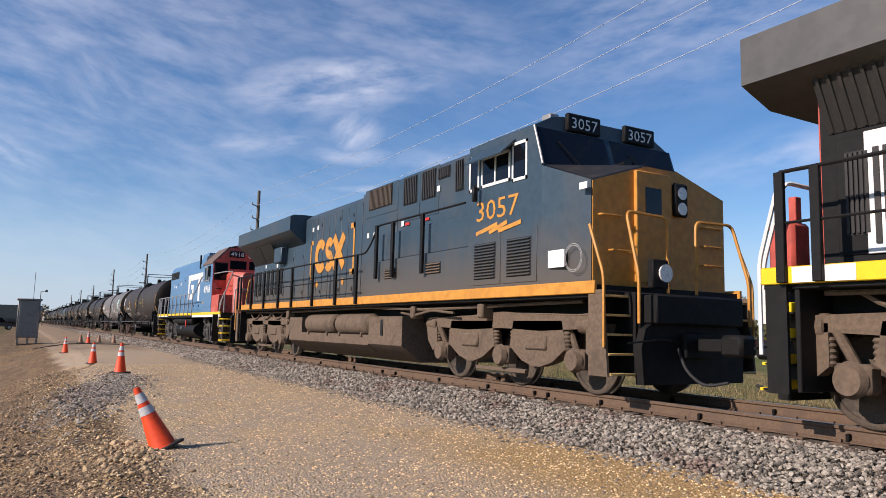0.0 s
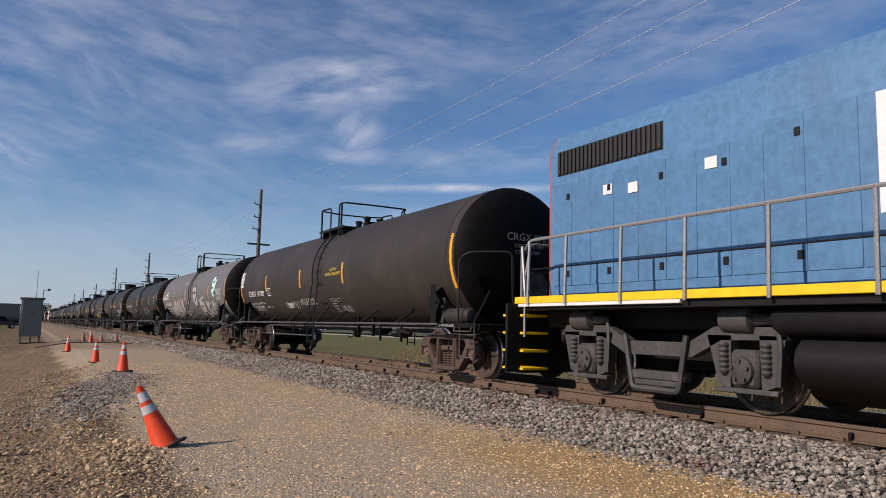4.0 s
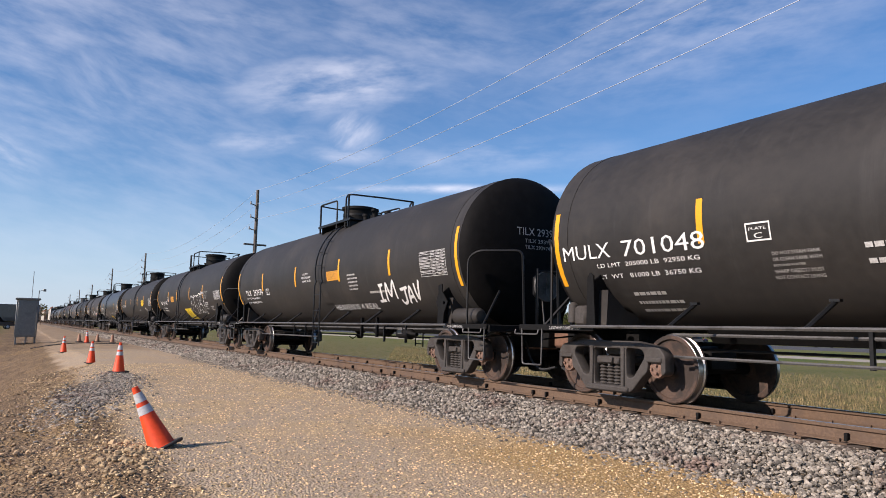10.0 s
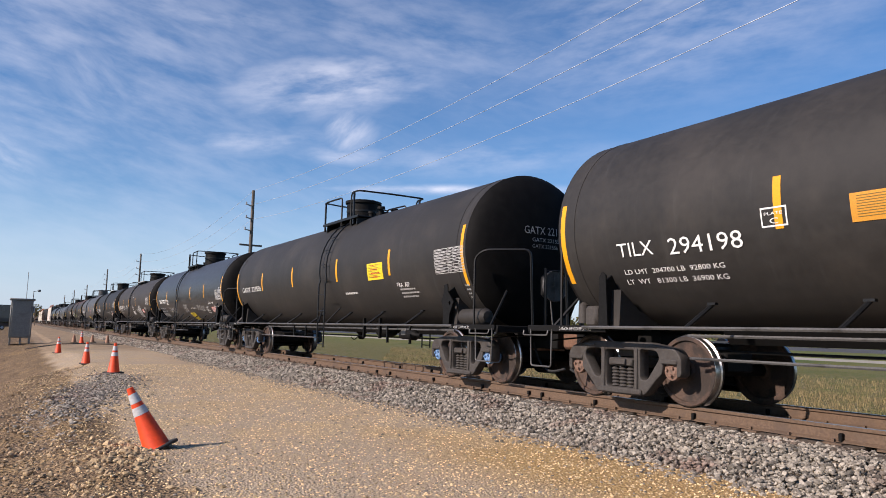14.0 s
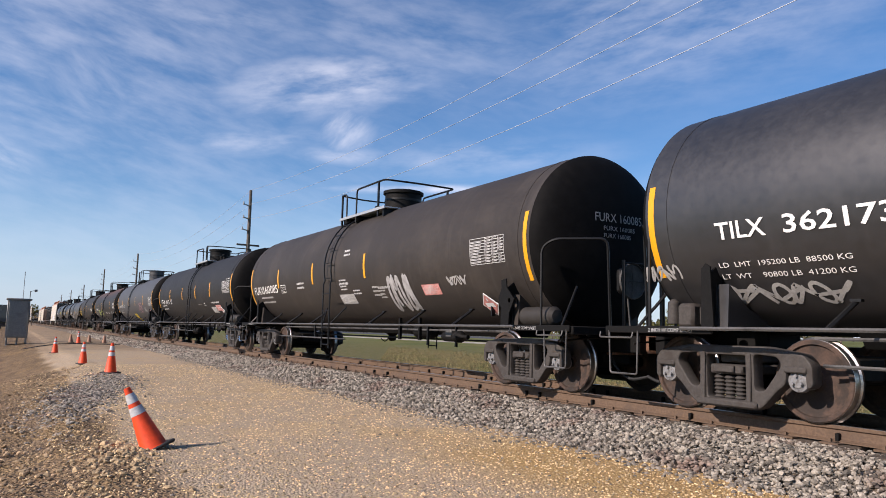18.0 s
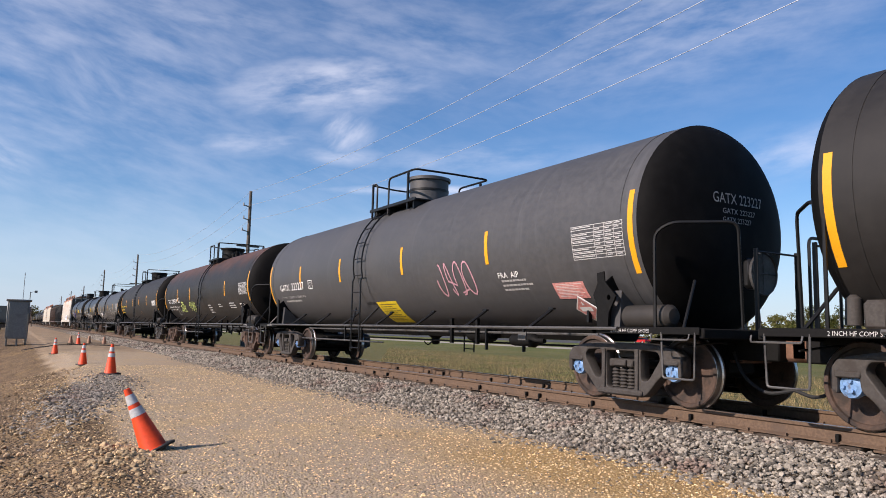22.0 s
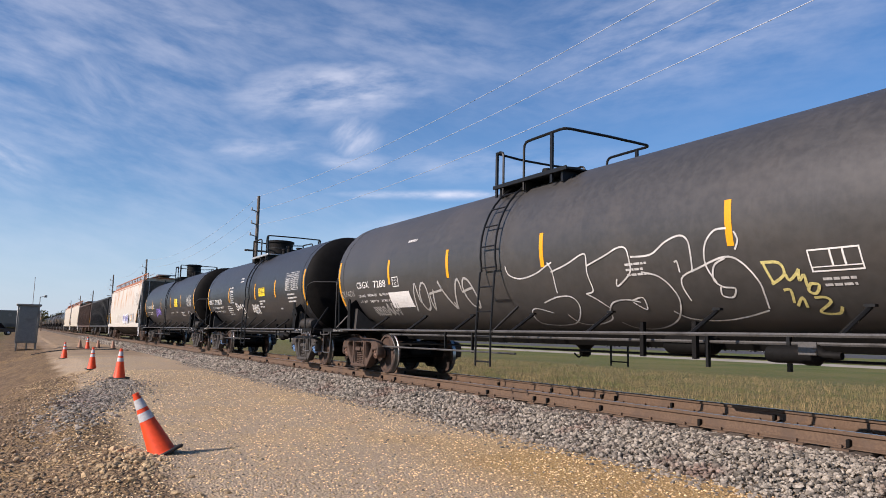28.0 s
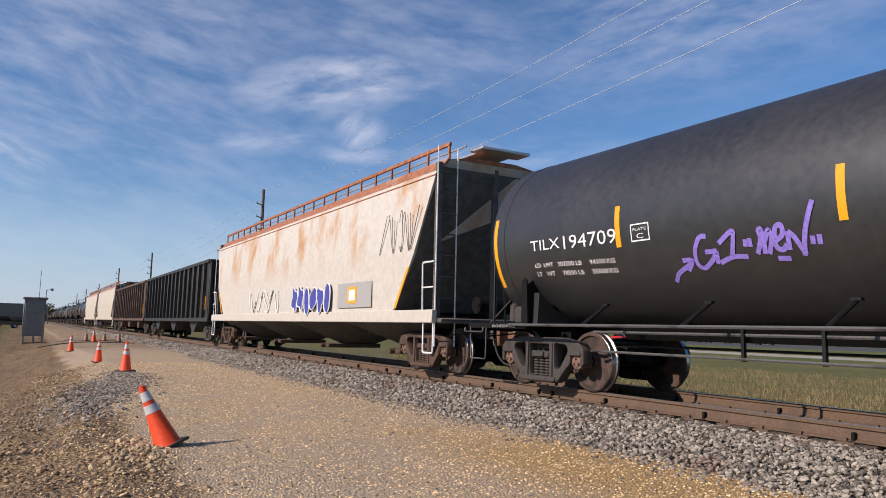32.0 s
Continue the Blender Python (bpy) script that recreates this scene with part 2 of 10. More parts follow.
        return self.add(v, f)

    def prism(self, outline, a0, a1, axis="Y"):
        """Extrudes a convex or simple outline; for axis Y the outline is (x, z), for X (y, z), for Z (x, y)."""
        put = {"Y": lambda p, a: (p[0], a, p[1]), "X": lambda p, a: (a, p[0], p[1]), "Z": lambda p, a: (p[0], p[1], a)}[axis]
        n = len(outline)
        v = [put(p, a0) for p in outline] + [put(p, a1) for p in outline]
        f = [tuple(range(n)), tuple(range(n, 2 * n))[::-1]] + [(k, n + k, n + (k + 1) % n, (k + 1) % n) for k in range(n)]
        return self.add(v, f)

    def mesh(self, name, material, sharp=40):
        me = bpy.data.meshes.new(name)
        me.from_pydata(self.v, [], self.f)
        me.update()
        bm = bmesh.new()
        bm.from_mesh(me)
        bmesh.ops.recalc_face_normals(bm, faces=bm.faces)
        bm.to_mesh(me)
        bm.free()
        if sharp:
            me.shade_smooth()
            me.set_sharp_from_angle(angle=radians(sharp))
        me.materials.append(material)
        return me


LONG = 0.933            # metres to one unit of length along the train, in which the cars below are drawn
ON_TRAIN = set()


def part(name, shape, material, parent, label="", at=None):
    """One mesh object under a thing or a part; at moves it within its parent."""
    root = parent.parent.parent if parent.parent and parent.parent.parent else parent.parent or parent
    if root in ON_TRAIN:
        if isinstance(shape, Shape):
            shape.v = [(v[0] * LONG, v[1], v[2]) for v in shape.v]
        if at is not None and parent.name.split(".")[0] != "wheelset":
            at = Matrix.Translation(at) if not isinstance(at, Matrix) else at
            at = Matrix.Translation(((LONG - 1) * at.translation.x, 0, 0)) @ at
    me = shape if isinstance(shape, bpy.types.Mesh) else shape.mesh(name, material)
    ob = new(name, me)
    ob.parent = parent
    if at is not None:
        ob.matrix_parent_inverse = Matrix.Translation(at) if not isinstance(at, Matrix) else at
    if label:
        ob["label"] = label
    return ob


def thing(name, shape, material, label, category, group="", kind="", at=(0, 0, 0)):
    ob = new(name, shape if shape is None or isinstance(shape, bpy.types.Mesh) else shape.mesh(name, material))
    ob.matrix_basis = at if isinstance(at, Matrix) else Matrix.Translation(at)
    return tagged(ob, label, category, group, kind)


def rounded(points, r=0.08, steps=3):
    """A polyline with its corners rounded."""
    pts = [Vector(p) for p in points]
    out = [tuple(pts[0])]
    for a, b, c in zip(pts, pts[1:], pts[2:]):
        k = min(r, (a - b).length * 0.45, (c - b).length * 0.45)
        s, e = b + (a - b).normalized() * k, b + (c - b).normalized() * k
        for i in range(steps + 1):
            w = i / steps
            out.append(tuple((1 - w) ** 2 * s + 2 * w * (1 - w) * b + w ** 2 * e))
    return out + [tuple(pts[-1])]


def letters(text, shear=0.0, outline=0.0, bold=0.0, spacing=1.0):
    """Flat verts and faces of a text 1 m high, from x = 0, with its width."""
    curve = bpy.data.curves.new("letters", "FONT")
    curve.body, curve.size, curve.shear, curve.resolution_u, curve.space_character = text, 1.38, shear, 2, spacing
    curve.offset = bold
    if outline:
        curve.fill_mode, curve.bevel_depth, curve.bevel_resolution = "NONE", outline, 0
    ob = bpy.data.objects.new("letters", curve)
    me = bpy.data.meshes.new_from_object(ob)
    v = [tuple(p.co) for p in me.vertices]
    f = [tuple(q.vertices) for q in me.polygons]
    bpy.data.objects.remove(ob)
    bpy.data.curves.remove(curve)
    bpy.data.meshes.remove(me)
    xs = [p[0] for p in v] or [0, 1]
    lo = min(xs)
    return [(p[0] - lo, p[1], p[2]) for p in v], f, max(xs) - lo


def cut_plate(outline, holes, y0, y1, soft=0.012):
    """A cast or cut plate with an outline and holes given as (x, z), between y0 and y1, its edges rounded."""
    curve = bpy.data.curves.new("plate", "CURVE")
    curve.dimensions, curve.fill_mode = "2D", "BOTH"
    curve.extrude, curve.bevel_depth, curve.bevel_resolution, curve.offset = (y1 - y0) / 2 - soft, soft, 1, -soft
    for loop in (outline, *holes):
        line = curve.splines.new("POLY")
        line.points.add(len(loop) - 1)
        line.use_cyclic_u = True
        for point, (x, z) in zip(line.points, loop):
            point.co = (x, z, 0, 1)
    ob = bpy.data.objects.new("plate", curve)
    me = bpy.data.meshes.new_from_object(ob)
    v = [(p.co.x, (y0 + y1) / 2 + p.co.z, p.co.y) for p in me.vertices]
    f = [tuple(q.vertices) for q in me.polygons]
    bpy.data.objects.remove(ob)
    bpy.data.curves.remove(curve)
    bpy.data.meshes.remove(me)
    return Shape().add(v, f)


def round_loop(points, r=0.05, steps=3):
    """A closed outline with its corners rounded."""
    out = []
    n = len(points)
    for i in range(n):
        a, b, c = Vector(points[i - 1]), Vector(points[i]), Vector(points[(i + 1) % n])
        k = min(r, (a - b).length * 0.45, (c - b).length * 0.45)
        p, q = b + (a - b).normalized() * k, b + (c - b).normalized() * k
        for j in range(steps + 1):
            w = j / steps
            out.append(tuple((1 - w) ** 2 * p + 2 * w * (1 - w) * b + w ** 2 * q))
    return out


# ---- the ground: one sheet to the horizon ----
ROAD_Z = -0.45


RIM_X = (-60, -40, -31, -26, -21, -16.5, -12, -9, -6.5, -5, -3, 0, 3)
RIM_Y = (2.3, 2.0, 2.2, 2.1, 1.35, 0.75, 0.55, 0.75, 0.7, 0.25, -0.6, -1.5, -2.2)


def rim(x):
    """Where the gravel road breaks off into the bank."""
    return float(np.interp(x, RIM_X, RIM_Y)) + 0.10 * math.sin(x * 0.9) + 0.05 * math.sin(x * 2.3)


def ground_z(x, y):
    edge = rim(max(x, -52.0))
    if y < edge:
        drop = min(1.0, (edge - y) / 4.2)
        z = ROAD_Z - 1.0 * drop * drop * (3 - 2 * drop) - 0.09 * min(1.0, (edge - y) / 0.25)
        rill = noise.noise((x * 0.55 + y * 1.1, (y - x * 0.18) * 2.2, 9.0))
        z += 0.07 * rill * min(1.0, (edge - y) / 0.8)
        fade = min(1.0, max(0.0, (-x - 44) / 12))
        z = z * (1 - fade) + (ROAD_Z - 0.1) * fade
        z += 0.05 * noise.noise((x * 0.7, y * 0.7, 1.0)) * min(1, (edge - y))
    elif y < 6.0:
        z = ROAD_Z + 0.02 * noise.noise((x * 0.5, y * 0.5, 4.0)) + 0.03 * math.sin((y - edge) / (6.0 - edge) * math.pi)
    elif y < 11.2:
        z = ROAD_Z - 0.05
    else:
        drop = min(1.0, (y - 11.2) / 3.0)
        z = ROAD_Z - 0.05 - 0.42 * drop + 0.05 * noise.noise((x * 0.4, y * 0.4, 7.0))
    mound = math.exp(-((x + 18.6) / 1.8) ** 2 - ((y - 2.0) / 0.62) ** 2)
    heap = math.exp(-((x + 7.7) / 1.0) ** 2 - ((y - 1.0) / 0.35) ** 2)
    if -26 < x < 2 and y < edge + 0.3:
        z += 0.045 * noise.noise((x * 1.9, y * 1.9, 2.0)) + 0.03 * noise.noise((x * 4.3, y * 4.3, 3.0))
    return z + 0.10 * mound + 0.06 * heap


def ground_material():
    m = bpy.data.materials.new("gravel road, bank and grass")
    t = nodes_of(m)
    at = node(t, "ShaderNodeTexCoord").outputs["Object"]
    xyz = node(t, "ShaderNodeSeparateXYZ", {0: at})
    x, y = xyz.outputs[0], xyz.outputs[1]
    wander = maths(t, "MULTIPLY", maths(t, "SUBTRACT", noise_tex(t, at, 0.5, 5.0, 0.6), 0.5), 2.4)
    pebble = node(t, "ShaderNodeTexVoronoi", {"Vector": at, "Scale": 42.0})
    coarse = node(t, "ShaderNodeTexVoronoi", {"Vector": at, "Scale": 19.0})
    tint = noise_tex(t, at, 0.35, 4.0)
    warm = mixed(t, smooth(t, tint, 0.42, 0.62), (0.60, 0.415, 0.225), (0.66, 0.445, 0.205))
    grey = (0.56, 0.41, 0.245)
    road = mixed(t, smooth(t, noise_tex(t, at, 0.9, 5.0, 0.6), 0.4, 0.6), warm, grey)
    road = mixed(t, maths(t, "MULTIPLY", smooth(t, pebble.outputs["Distance"], 0.25, 0.65), 0.55), road, (0.24, 0.165, 0.095))
    road = mixed(t, 0.22, road, node(t, "ShaderNodeHueSaturation", {"Color": mixed(t, 0.75, pebble.outputs["Color"], (0.5, 0.42, 0.32)), "Saturation": 0.25, "Value": 0.8}).outputs[0])
    soil = mixed(t, smooth(t, noise_tex(t, at, 1.6, 6.0, 0.6), 0.35, 0.65), (0.22, 0.145, 0.082), (0.36, 0.24, 0.13))
    soil = mixed(t, smooth(t, noise_tex(t, at, 0.45, 4.0, 0.6), 0.5, 0.62), soil, (0.38, 0.25, 0.12))
    rills = node(t, "ShaderNodeMapping", {"Vector": at, "Rotation": (0, 0, radians(24)), "Scale": (0.55, 3.6, 1.0)}).outputs[0]
    soil = mixed(t, maths(t, "MULTIPLY", smooth(t, noise_tex(t, rills, 1.3, 5.0, 0.6), 0.50, 0.68), 0.75), soil, (0.15, 0.098, 0.058))
    soil = mixed(t, maths(t, "MULTIPLY", smooth(t, coarse.outputs["Distance"], 0.25, 0.6), 0.6), soil, (0.10, 0.07, 0.045))
    straw = mixed(t, smooth(t, noise_tex(t, at, 3.0, 6.0, 0.65), 0.4, 0.62), (0.19, 0.15, 0.065), (0.10, 0.11, 0.03))
    green = mixed(t, smooth(t, noise_tex(t, at, 0.15, 5.0, 0.6), 0.35, 0.65), (0.09, 0.12, 0.028), (0.17, 0.155, 0.05))
    field = mixed(t, smooth(t, y, 20.0, 60.0), straw, green)
    ochre = maths(t, "MULTIPLY", smooth(t, maths(t, "ADD", x, wander), -9.4, -6.2), smooth(t, maths(t, "ADD", y, maths(t, "MULTIPLY", wander, 0.4)), 3.4, 4.6))
    road = mixed(t, maths(t, "MULTIPLY", ochre, 0.75), road, mixed(t, smooth(t, pebble.outputs["Distance"], 0.15, 0.6), (0.66, 0.42, 0.14), (0.36, 0.21, 0.07)))
    bank = smooth(t, maths(t, "ADD", y, maths(t, "MULTIPLY", wander, 0.35)), 1.5, 1.05)
    worn = maths(t, "MULTIPLY", smooth(t, maths(t, "ADD", x, maths(t, "MULTIPLY", wander, 3.0)), -34.0, -44.0), 0.8)
    trodden = mixed(t, smooth(t, noise_tex(t, at, 1.1, 6.0, 0.65), 0.38, 0.64), (0.22, 0.155, 0.10), (0.38, 0.27, 0.165))
    road = mixed(t, worn, road, trodden)
    base = mixed(t, bank, road, soil)
    # left bank: weeds lower down
    weeds = smooth(t, maths(t, "ADD", y, maths(t, "MULTIPLY", wander, 1.6)), -0.8, -3.0)
    base = mixed(t, weeds, base, straw)
    lawn = smooth(t, maths(t, "ADD", y, maths(t, "MULTIPLY", wander, 0.5)), -5.0, -8.0)
    base = mixed(t, lawn, base, (0.10, 0.15, 0.03))
    beyond = smooth(t, maths(t, "ADD", y, maths(t, "MULTIPLY", wander, 0.25)), 10.6, 11.4)
    base = mixed(t, beyond, base, field)
    # a pale gravel track and an asphalt car park far across the field
    strip = maths(t, "MULTIPLY", smooth(t, y, 59.0, 60.0), smooth(t, y, 68.0, 67.0))
    base = mixed(t, strip, base, (0.42, 0.37, 0.30))
    lot = maths(t, "MULTIPLY", smooth(t, y, 104.0, 106.0), smooth(t, y, 150.0, 148.0))
    base = mixed(t, lot, base, (0.09, 0.09, 0.095))
    shader = node(t, "ShaderNodeBsdfPrincipled", {"Base Color": base, "Roughness": 0.95, "Specular IOR Level": 0.2})
    height = maths(t, "ADD", maths(t, "MULTIPLY", pebble.outputs["Distance"], -0.6), maths(t, "MULTIPLY", coarse.outputs["Distance"], maths(t, "MULTIPLY", bank, -1.4)))
    relief = node(t, "ShaderNodeBump", {"Height": height, "Strength": 1.0, "Distance": 0.03})
    t.links.new(relief.outputs[0], shader.inputs["Normal"])
    node(t, "ShaderNodeOutputMaterial", {"Surface": shader.outputs[0]})
    return m


def build_ground():
    xs = sorted(set([-3000, -2000, -1400, -1000, -700, -500, -380, -300, -240, -190, -150] + list(range(-120, -60, 5)) + list(range(-60, -30, 2))
                    + [round(-30 + 0.3 * i, 2) for i in range(102)] + [2, 4, 7, 12, 20, 40, 80, 200, 500, 1200, 3000]))
    ys = sorted(set([-3000, -1500, -700, -300, -150, -80, -45, -30, -20, -15, -12, -10, -8] + [round(-7 + 0.22 * i, 2) for i in range(60)]
                    + [6.4, 7, 8, 9, 10, 10.8, 11.2, 11.7, 12.4, 13.2, 14.2, 15, 17, 20, 25, 30, 40, 50, 60, 80, 110, 160, 240, 400, 700, 1200, 2000, 3500]))
    v = [(x, y, ground_z(x, y)) for x in xs for y in ys]
    n = len(ys)
    f = [(i * n + j, (i + 1) * n + j, (i + 1) * n + j + 1, i * n + j + 1) for i in range(len(xs) - 1) for j in range(n - 1)]
    thing("ground", Shape().add(v, f).mesh("ground", ground_material(), 0), None, "gravel road, stony bank and dry grass beside the railway", "ground", kind="structure").data.shade_smooth()


build_ground()


def scatter(name, count, place, size, material, label, category, seed, flat=0.7, parent=None):
    """Many loose stones in one mesh: a rough icosahedron each."""
    rng = np.random.default_rng(seed)
    g = (1 + 5 ** 0.5) / 2
    base = np.array([(-1, g, 0), (1, g, 0), (-1, -g, 0), (1, -g, 0), (0, -1, g), (0, 1, g), (0, -1, -g), (0, 1, -g), (g, 0, -1), (g, 0, 1), (-g, 0, -1), (-g, 0, 1)], float)
    base /= np.linalg.norm(base[0])
    tris = np.array([(0, 11, 5), (0, 5, 1), (0, 1, 7), (0, 7, 10), (0, 10, 11), (1, 5, 9), (5, 11, 4), (11, 10, 2), (10, 7, 6), (7, 1, 8),
                     (3, 9, 4), (3, 4, 2), (3, 2, 6), (3, 6, 8), (3, 8, 9), (4, 9, 5), (2, 4, 11), (6, 2, 10), (8, 6, 7), (9, 8, 1)])
    centre = place(rng, count)
    count = len(centre)
    r = size(rng, centre)
    q = rng.normal(size=(count, 4))
    q /= np.linalg.norm(q, axis=1)[:, None]
    w, x, y, z = q.T
    rot = np.stack([1 - 2 * (y * y + z * z), 2 * (x * y - z * w), 2 * (x * z + y * w), 2 * (x * y + z * w), 1 - 2 * (x * x + z * z), 2 * (y * z - x * w),
                    2 * (x * z - y * w), 2 * (y * z + x * w), 1 - 2 * (x * x + y * y)], -1).reshape(-1, 3, 3)
    lump = base[None] * (1 + rng.uniform(-0.28, 0.28, (count, 12, 1))) * rng.uniform(0.6, 1.15, (count, 1, 3))
    verts = np.einsum("nij,nkj->nki", rot, lump) * r[:, None, None]
    verts[:, :, 2] *= flat
    verts += centre[:, None, :]
    me = bpy.data.meshes.new(name)
    me.vertices.add(count * 12)
    me.vertices.foreach_set("co", verts.reshape(-1).astype(np.float32))
    idx = (tris[None] + (np.arange(count) * 12)[:, None, None]).reshape(-1)
    me.loops.add(len(idx))
    me.loops.foreach_set("vertex_index", idx.astype(np.int32))
    me.polygons.add(count * 20)
    me.polygons.foreach_set("loop_start", np.arange(0, len(idx), 3, dtype=np.int32))
    me.update(calc_edges=True)
    me.shade_flat()
    me.materials.append(material)
    ob = new(name, me)
    return tagged(ob, label, category, kind="stuff")


MAT["ballast"] = surface("grey crushed granite", (0.25, 0.218, 0.175), 0.9, grain=60, spread=0.3, stain=(0.17, 0.11, 0.085), stain_at=0.50, stain_scale=1.3, island=0.75)
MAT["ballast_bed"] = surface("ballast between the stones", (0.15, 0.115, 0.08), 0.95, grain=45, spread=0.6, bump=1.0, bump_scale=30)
MAT["limestone"] = surface("buff limestone", (0.40, 0.285, 0.16), 0.9, grain=50, spread=0.25, stain=(0.24, 0.17, 0.10), stain_at=0.55, stain_scale=3.0, island=0.4)
MAT["gravel_chip"] = surface("pale gravel chips", (0.62, 0.455, 0.25), 0.9, grain=60, spread=0.2, island=0.65)
MAT["grey_stone"] = surface("grey road stone", (0.225, 0.192, 0.152), 0.9, grain=60, spread=0.25, island=0.5)
MAT["bank_stone"] = surface("brown bank stones", (0.34, 0.235, 0.135), 0.9, grain=60, spread=0.25, island=0.6)
MAT["dirty_ballast"] = surface("rust-stained ballast", (0.17, 0.12, 0.085), 0.9, grain=50, spread=0.3, island=0.5)
MAT["rail"] = surface("rust-brown rail steel", (0.125, 0.078, 0.048), 0.85, grain=40, spread=0.2, stain=(0.095, 0.062, 0.042), stain_at=0.5, stain_scale=2.0, bump=0.15)
MAT["rail_head"] = surface("worn railhead", (0.36, 0.33, 0.31), 0.35, metal=0.9, grain=40, spread=0.15)
MAT["tie"] = surface("weathered timber tie", (0.10, 0.075, 0.055), 0.9, grain=20, spread=0.35, stain=(0.17, 0.13, 0.10), stain_at=0.5, stain_scale=3, stretch=(1, 0.15, 1), bump=0.5, each=0.25)


# ---- the track ----
def build_track():
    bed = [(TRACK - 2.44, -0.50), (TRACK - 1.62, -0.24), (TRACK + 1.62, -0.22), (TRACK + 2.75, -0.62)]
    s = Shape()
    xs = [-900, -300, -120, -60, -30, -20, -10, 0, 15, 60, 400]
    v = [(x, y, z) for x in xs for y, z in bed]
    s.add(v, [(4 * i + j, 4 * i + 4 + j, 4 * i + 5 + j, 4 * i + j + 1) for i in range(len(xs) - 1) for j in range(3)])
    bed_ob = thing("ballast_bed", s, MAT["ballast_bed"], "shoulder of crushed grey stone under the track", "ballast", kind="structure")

    def shoulder(rng, n):
        x = rng.uniform(-32, -2.0, n)
        near = rng.uniform(0, 1, n)
        keep = rng.uniform(0, 1, n) < np.clip(11.0 / (-x + 4.0), 0.22, 1.0)
        x, near = x[keep], near[keep]
        y = TRACK - 2.47 + near * 1.47 + 0.07 * np.sin(x * 2.1) * (1 - near)
        z = np.interp(y, [TRACK - 2.5, TRACK - 2.38, TRACK - 1.62, TRACK], [-0.45, -0.45, -0.22, -0.22]) + rng.uniform(-0.02, 0.035, len(x))
        return np.stack([x, y, z], -1)

    scatter("ballast_stone", 62000, shoulder, lambda rng, c: (0.014 + 0.024 * rng.uniform(0, 1, len(c)) ** 1.6) * np.interp(-c[:, 0], [3, 12, 32], [0.95, 1.1, 1.7]), MAT["ballast"],
            "loose grey and brown crushed ballast stones", "ballast", 3, 0.8)

    def middle(rng, n):
        x = rng.uniform(-26, -2, n)
        y = TRACK + rng.uniform(-0.66, 2.4, n)
        z = np.interp(y, [TRACK, TRACK + 1.62, TRACK + 2.75], [-0.22, -0.22, -0.60]) + rng.uniform(-0.01, 0.03, n)
        return np.stack([x, y, z], -1)

    scatter("ballast_stone", 5000, middle, lambda rng, c: rng.uniform(0.02, 0.045, len(c)), MAT["dirty_ballast"], "rust-brown ballast stones between the ties", "ballast", 5, 0.8)

    def fringe(rng, n):
        x = rng.uniform(-30, -2.0, n)
        y = TRACK - 2.42 - np.abs(rng.normal(0, 0.26, n))
        z = np.array([ground_z(a, b) for a, b in zip(x, y)]) + 0.005
        return np.stack([x, y, z], -1)

    scatter("ballast_stone", 2200, fringe, lambda rng, c: rng.uniform(0.012, 0.034, len(c)), MAT["grey_stone"], "stray ballast stones along the road's edge", "ballast", 7, 0.7)

    def far_bed(rng, n):
        x = -32 - 70 * rng.uniform(0, 1, n) ** 1.5
        y = TRACK - 2.75 + rng.uniform(0, 1, n) * 1.75
        z = np.interp(y, [TRACK - 2.75, TRACK - 2.55, TRACK - 1.62, TRACK], [-0.53, -0.53, -0.22, -0.22])
        return np.stack([x, y, z], -1)

    scatter("ballast_stone", 6000, far_bed, lambda rng, c: rng.uniform(0.04, 0.09, len(c)), MAT["ballast"], "ballast stones further down the line", "ballast", 9, 0.7)
    for side in (-1, 1):
        y = TRACK + side * 0.7525
        section = [(-0.07, -0.172), (0.07, -0.172), (0.07, -0.16), (0.018, -0.14), (0.012, -0.05), (0.035, -0.035), (0.037, -0.006), (0.03, 0.0), (-0.03, 0.0), (-0.037, -0.006),
                   (-0.035, -0.035), (-0.012, -0.05), (-0.018, -0.14), (-0.07, -0.16)]
        rail = thing("rail", Shape().prism([(y + a, b) for a, b in section], -900, 300, "X"), MAT["rail"], "rust-brown steel rail spiked to timber ties", "rail", "rails", "structure")
        part("railhead", Shape().prism([(y - 0.026, 0.0), (y + 0.026, 0.0), (y + 0.024, 0.0025), (y - 0.024, 0.0025)], -900, 300, "X"), MAT["rail_head"], rail, "polished running surface")
        s = Shape()
        for i in range(70):
            x = -33 + i * 0.53 + 0.05 * math.sin(i * 7.3)
            s.box(x - 0.10, x + 0.10, y - 0.17, y + 0.17, -0.19, -0.170)
            s.box(x - 0.05, x - 0.02, y - 0.10, y - 0.07, -0.172, -0.135)
            s.box(x + 0.02, x + 0.05, y + 0.07, y + 0.10, -0.172, -0.135)
        part("tie_plate", s, MAT["rail"], rail, "rusty tie plates and spikes")
        s = Shape()
        for i, x in enumerate((-30.4, -27.1, -24.9, -22.0, -19.7, -17.3, -15.6, -14.9, -12.9, -11.1, -9.7, -9.35, -8.1, -6.3, -4.4)):
            s.box(x - 0.02, x + 0.02, y - 0.075, y - 0.02, -0.165, -0.075, 0.008)
            s.box(x - 0.03, x + 0.03, y - 0.10, y + 0.10, -0.20, -0.166)
        part("rail_anchor", s, MAT["black"], rail, "dark steel rail anchors")
    tie = Shape().box(-0.115, 0.115, -1.3, 1.3, -0.36, -0.185, 0.012).mesh("tie", MAT["tie"])
    rng = random.Random(4)
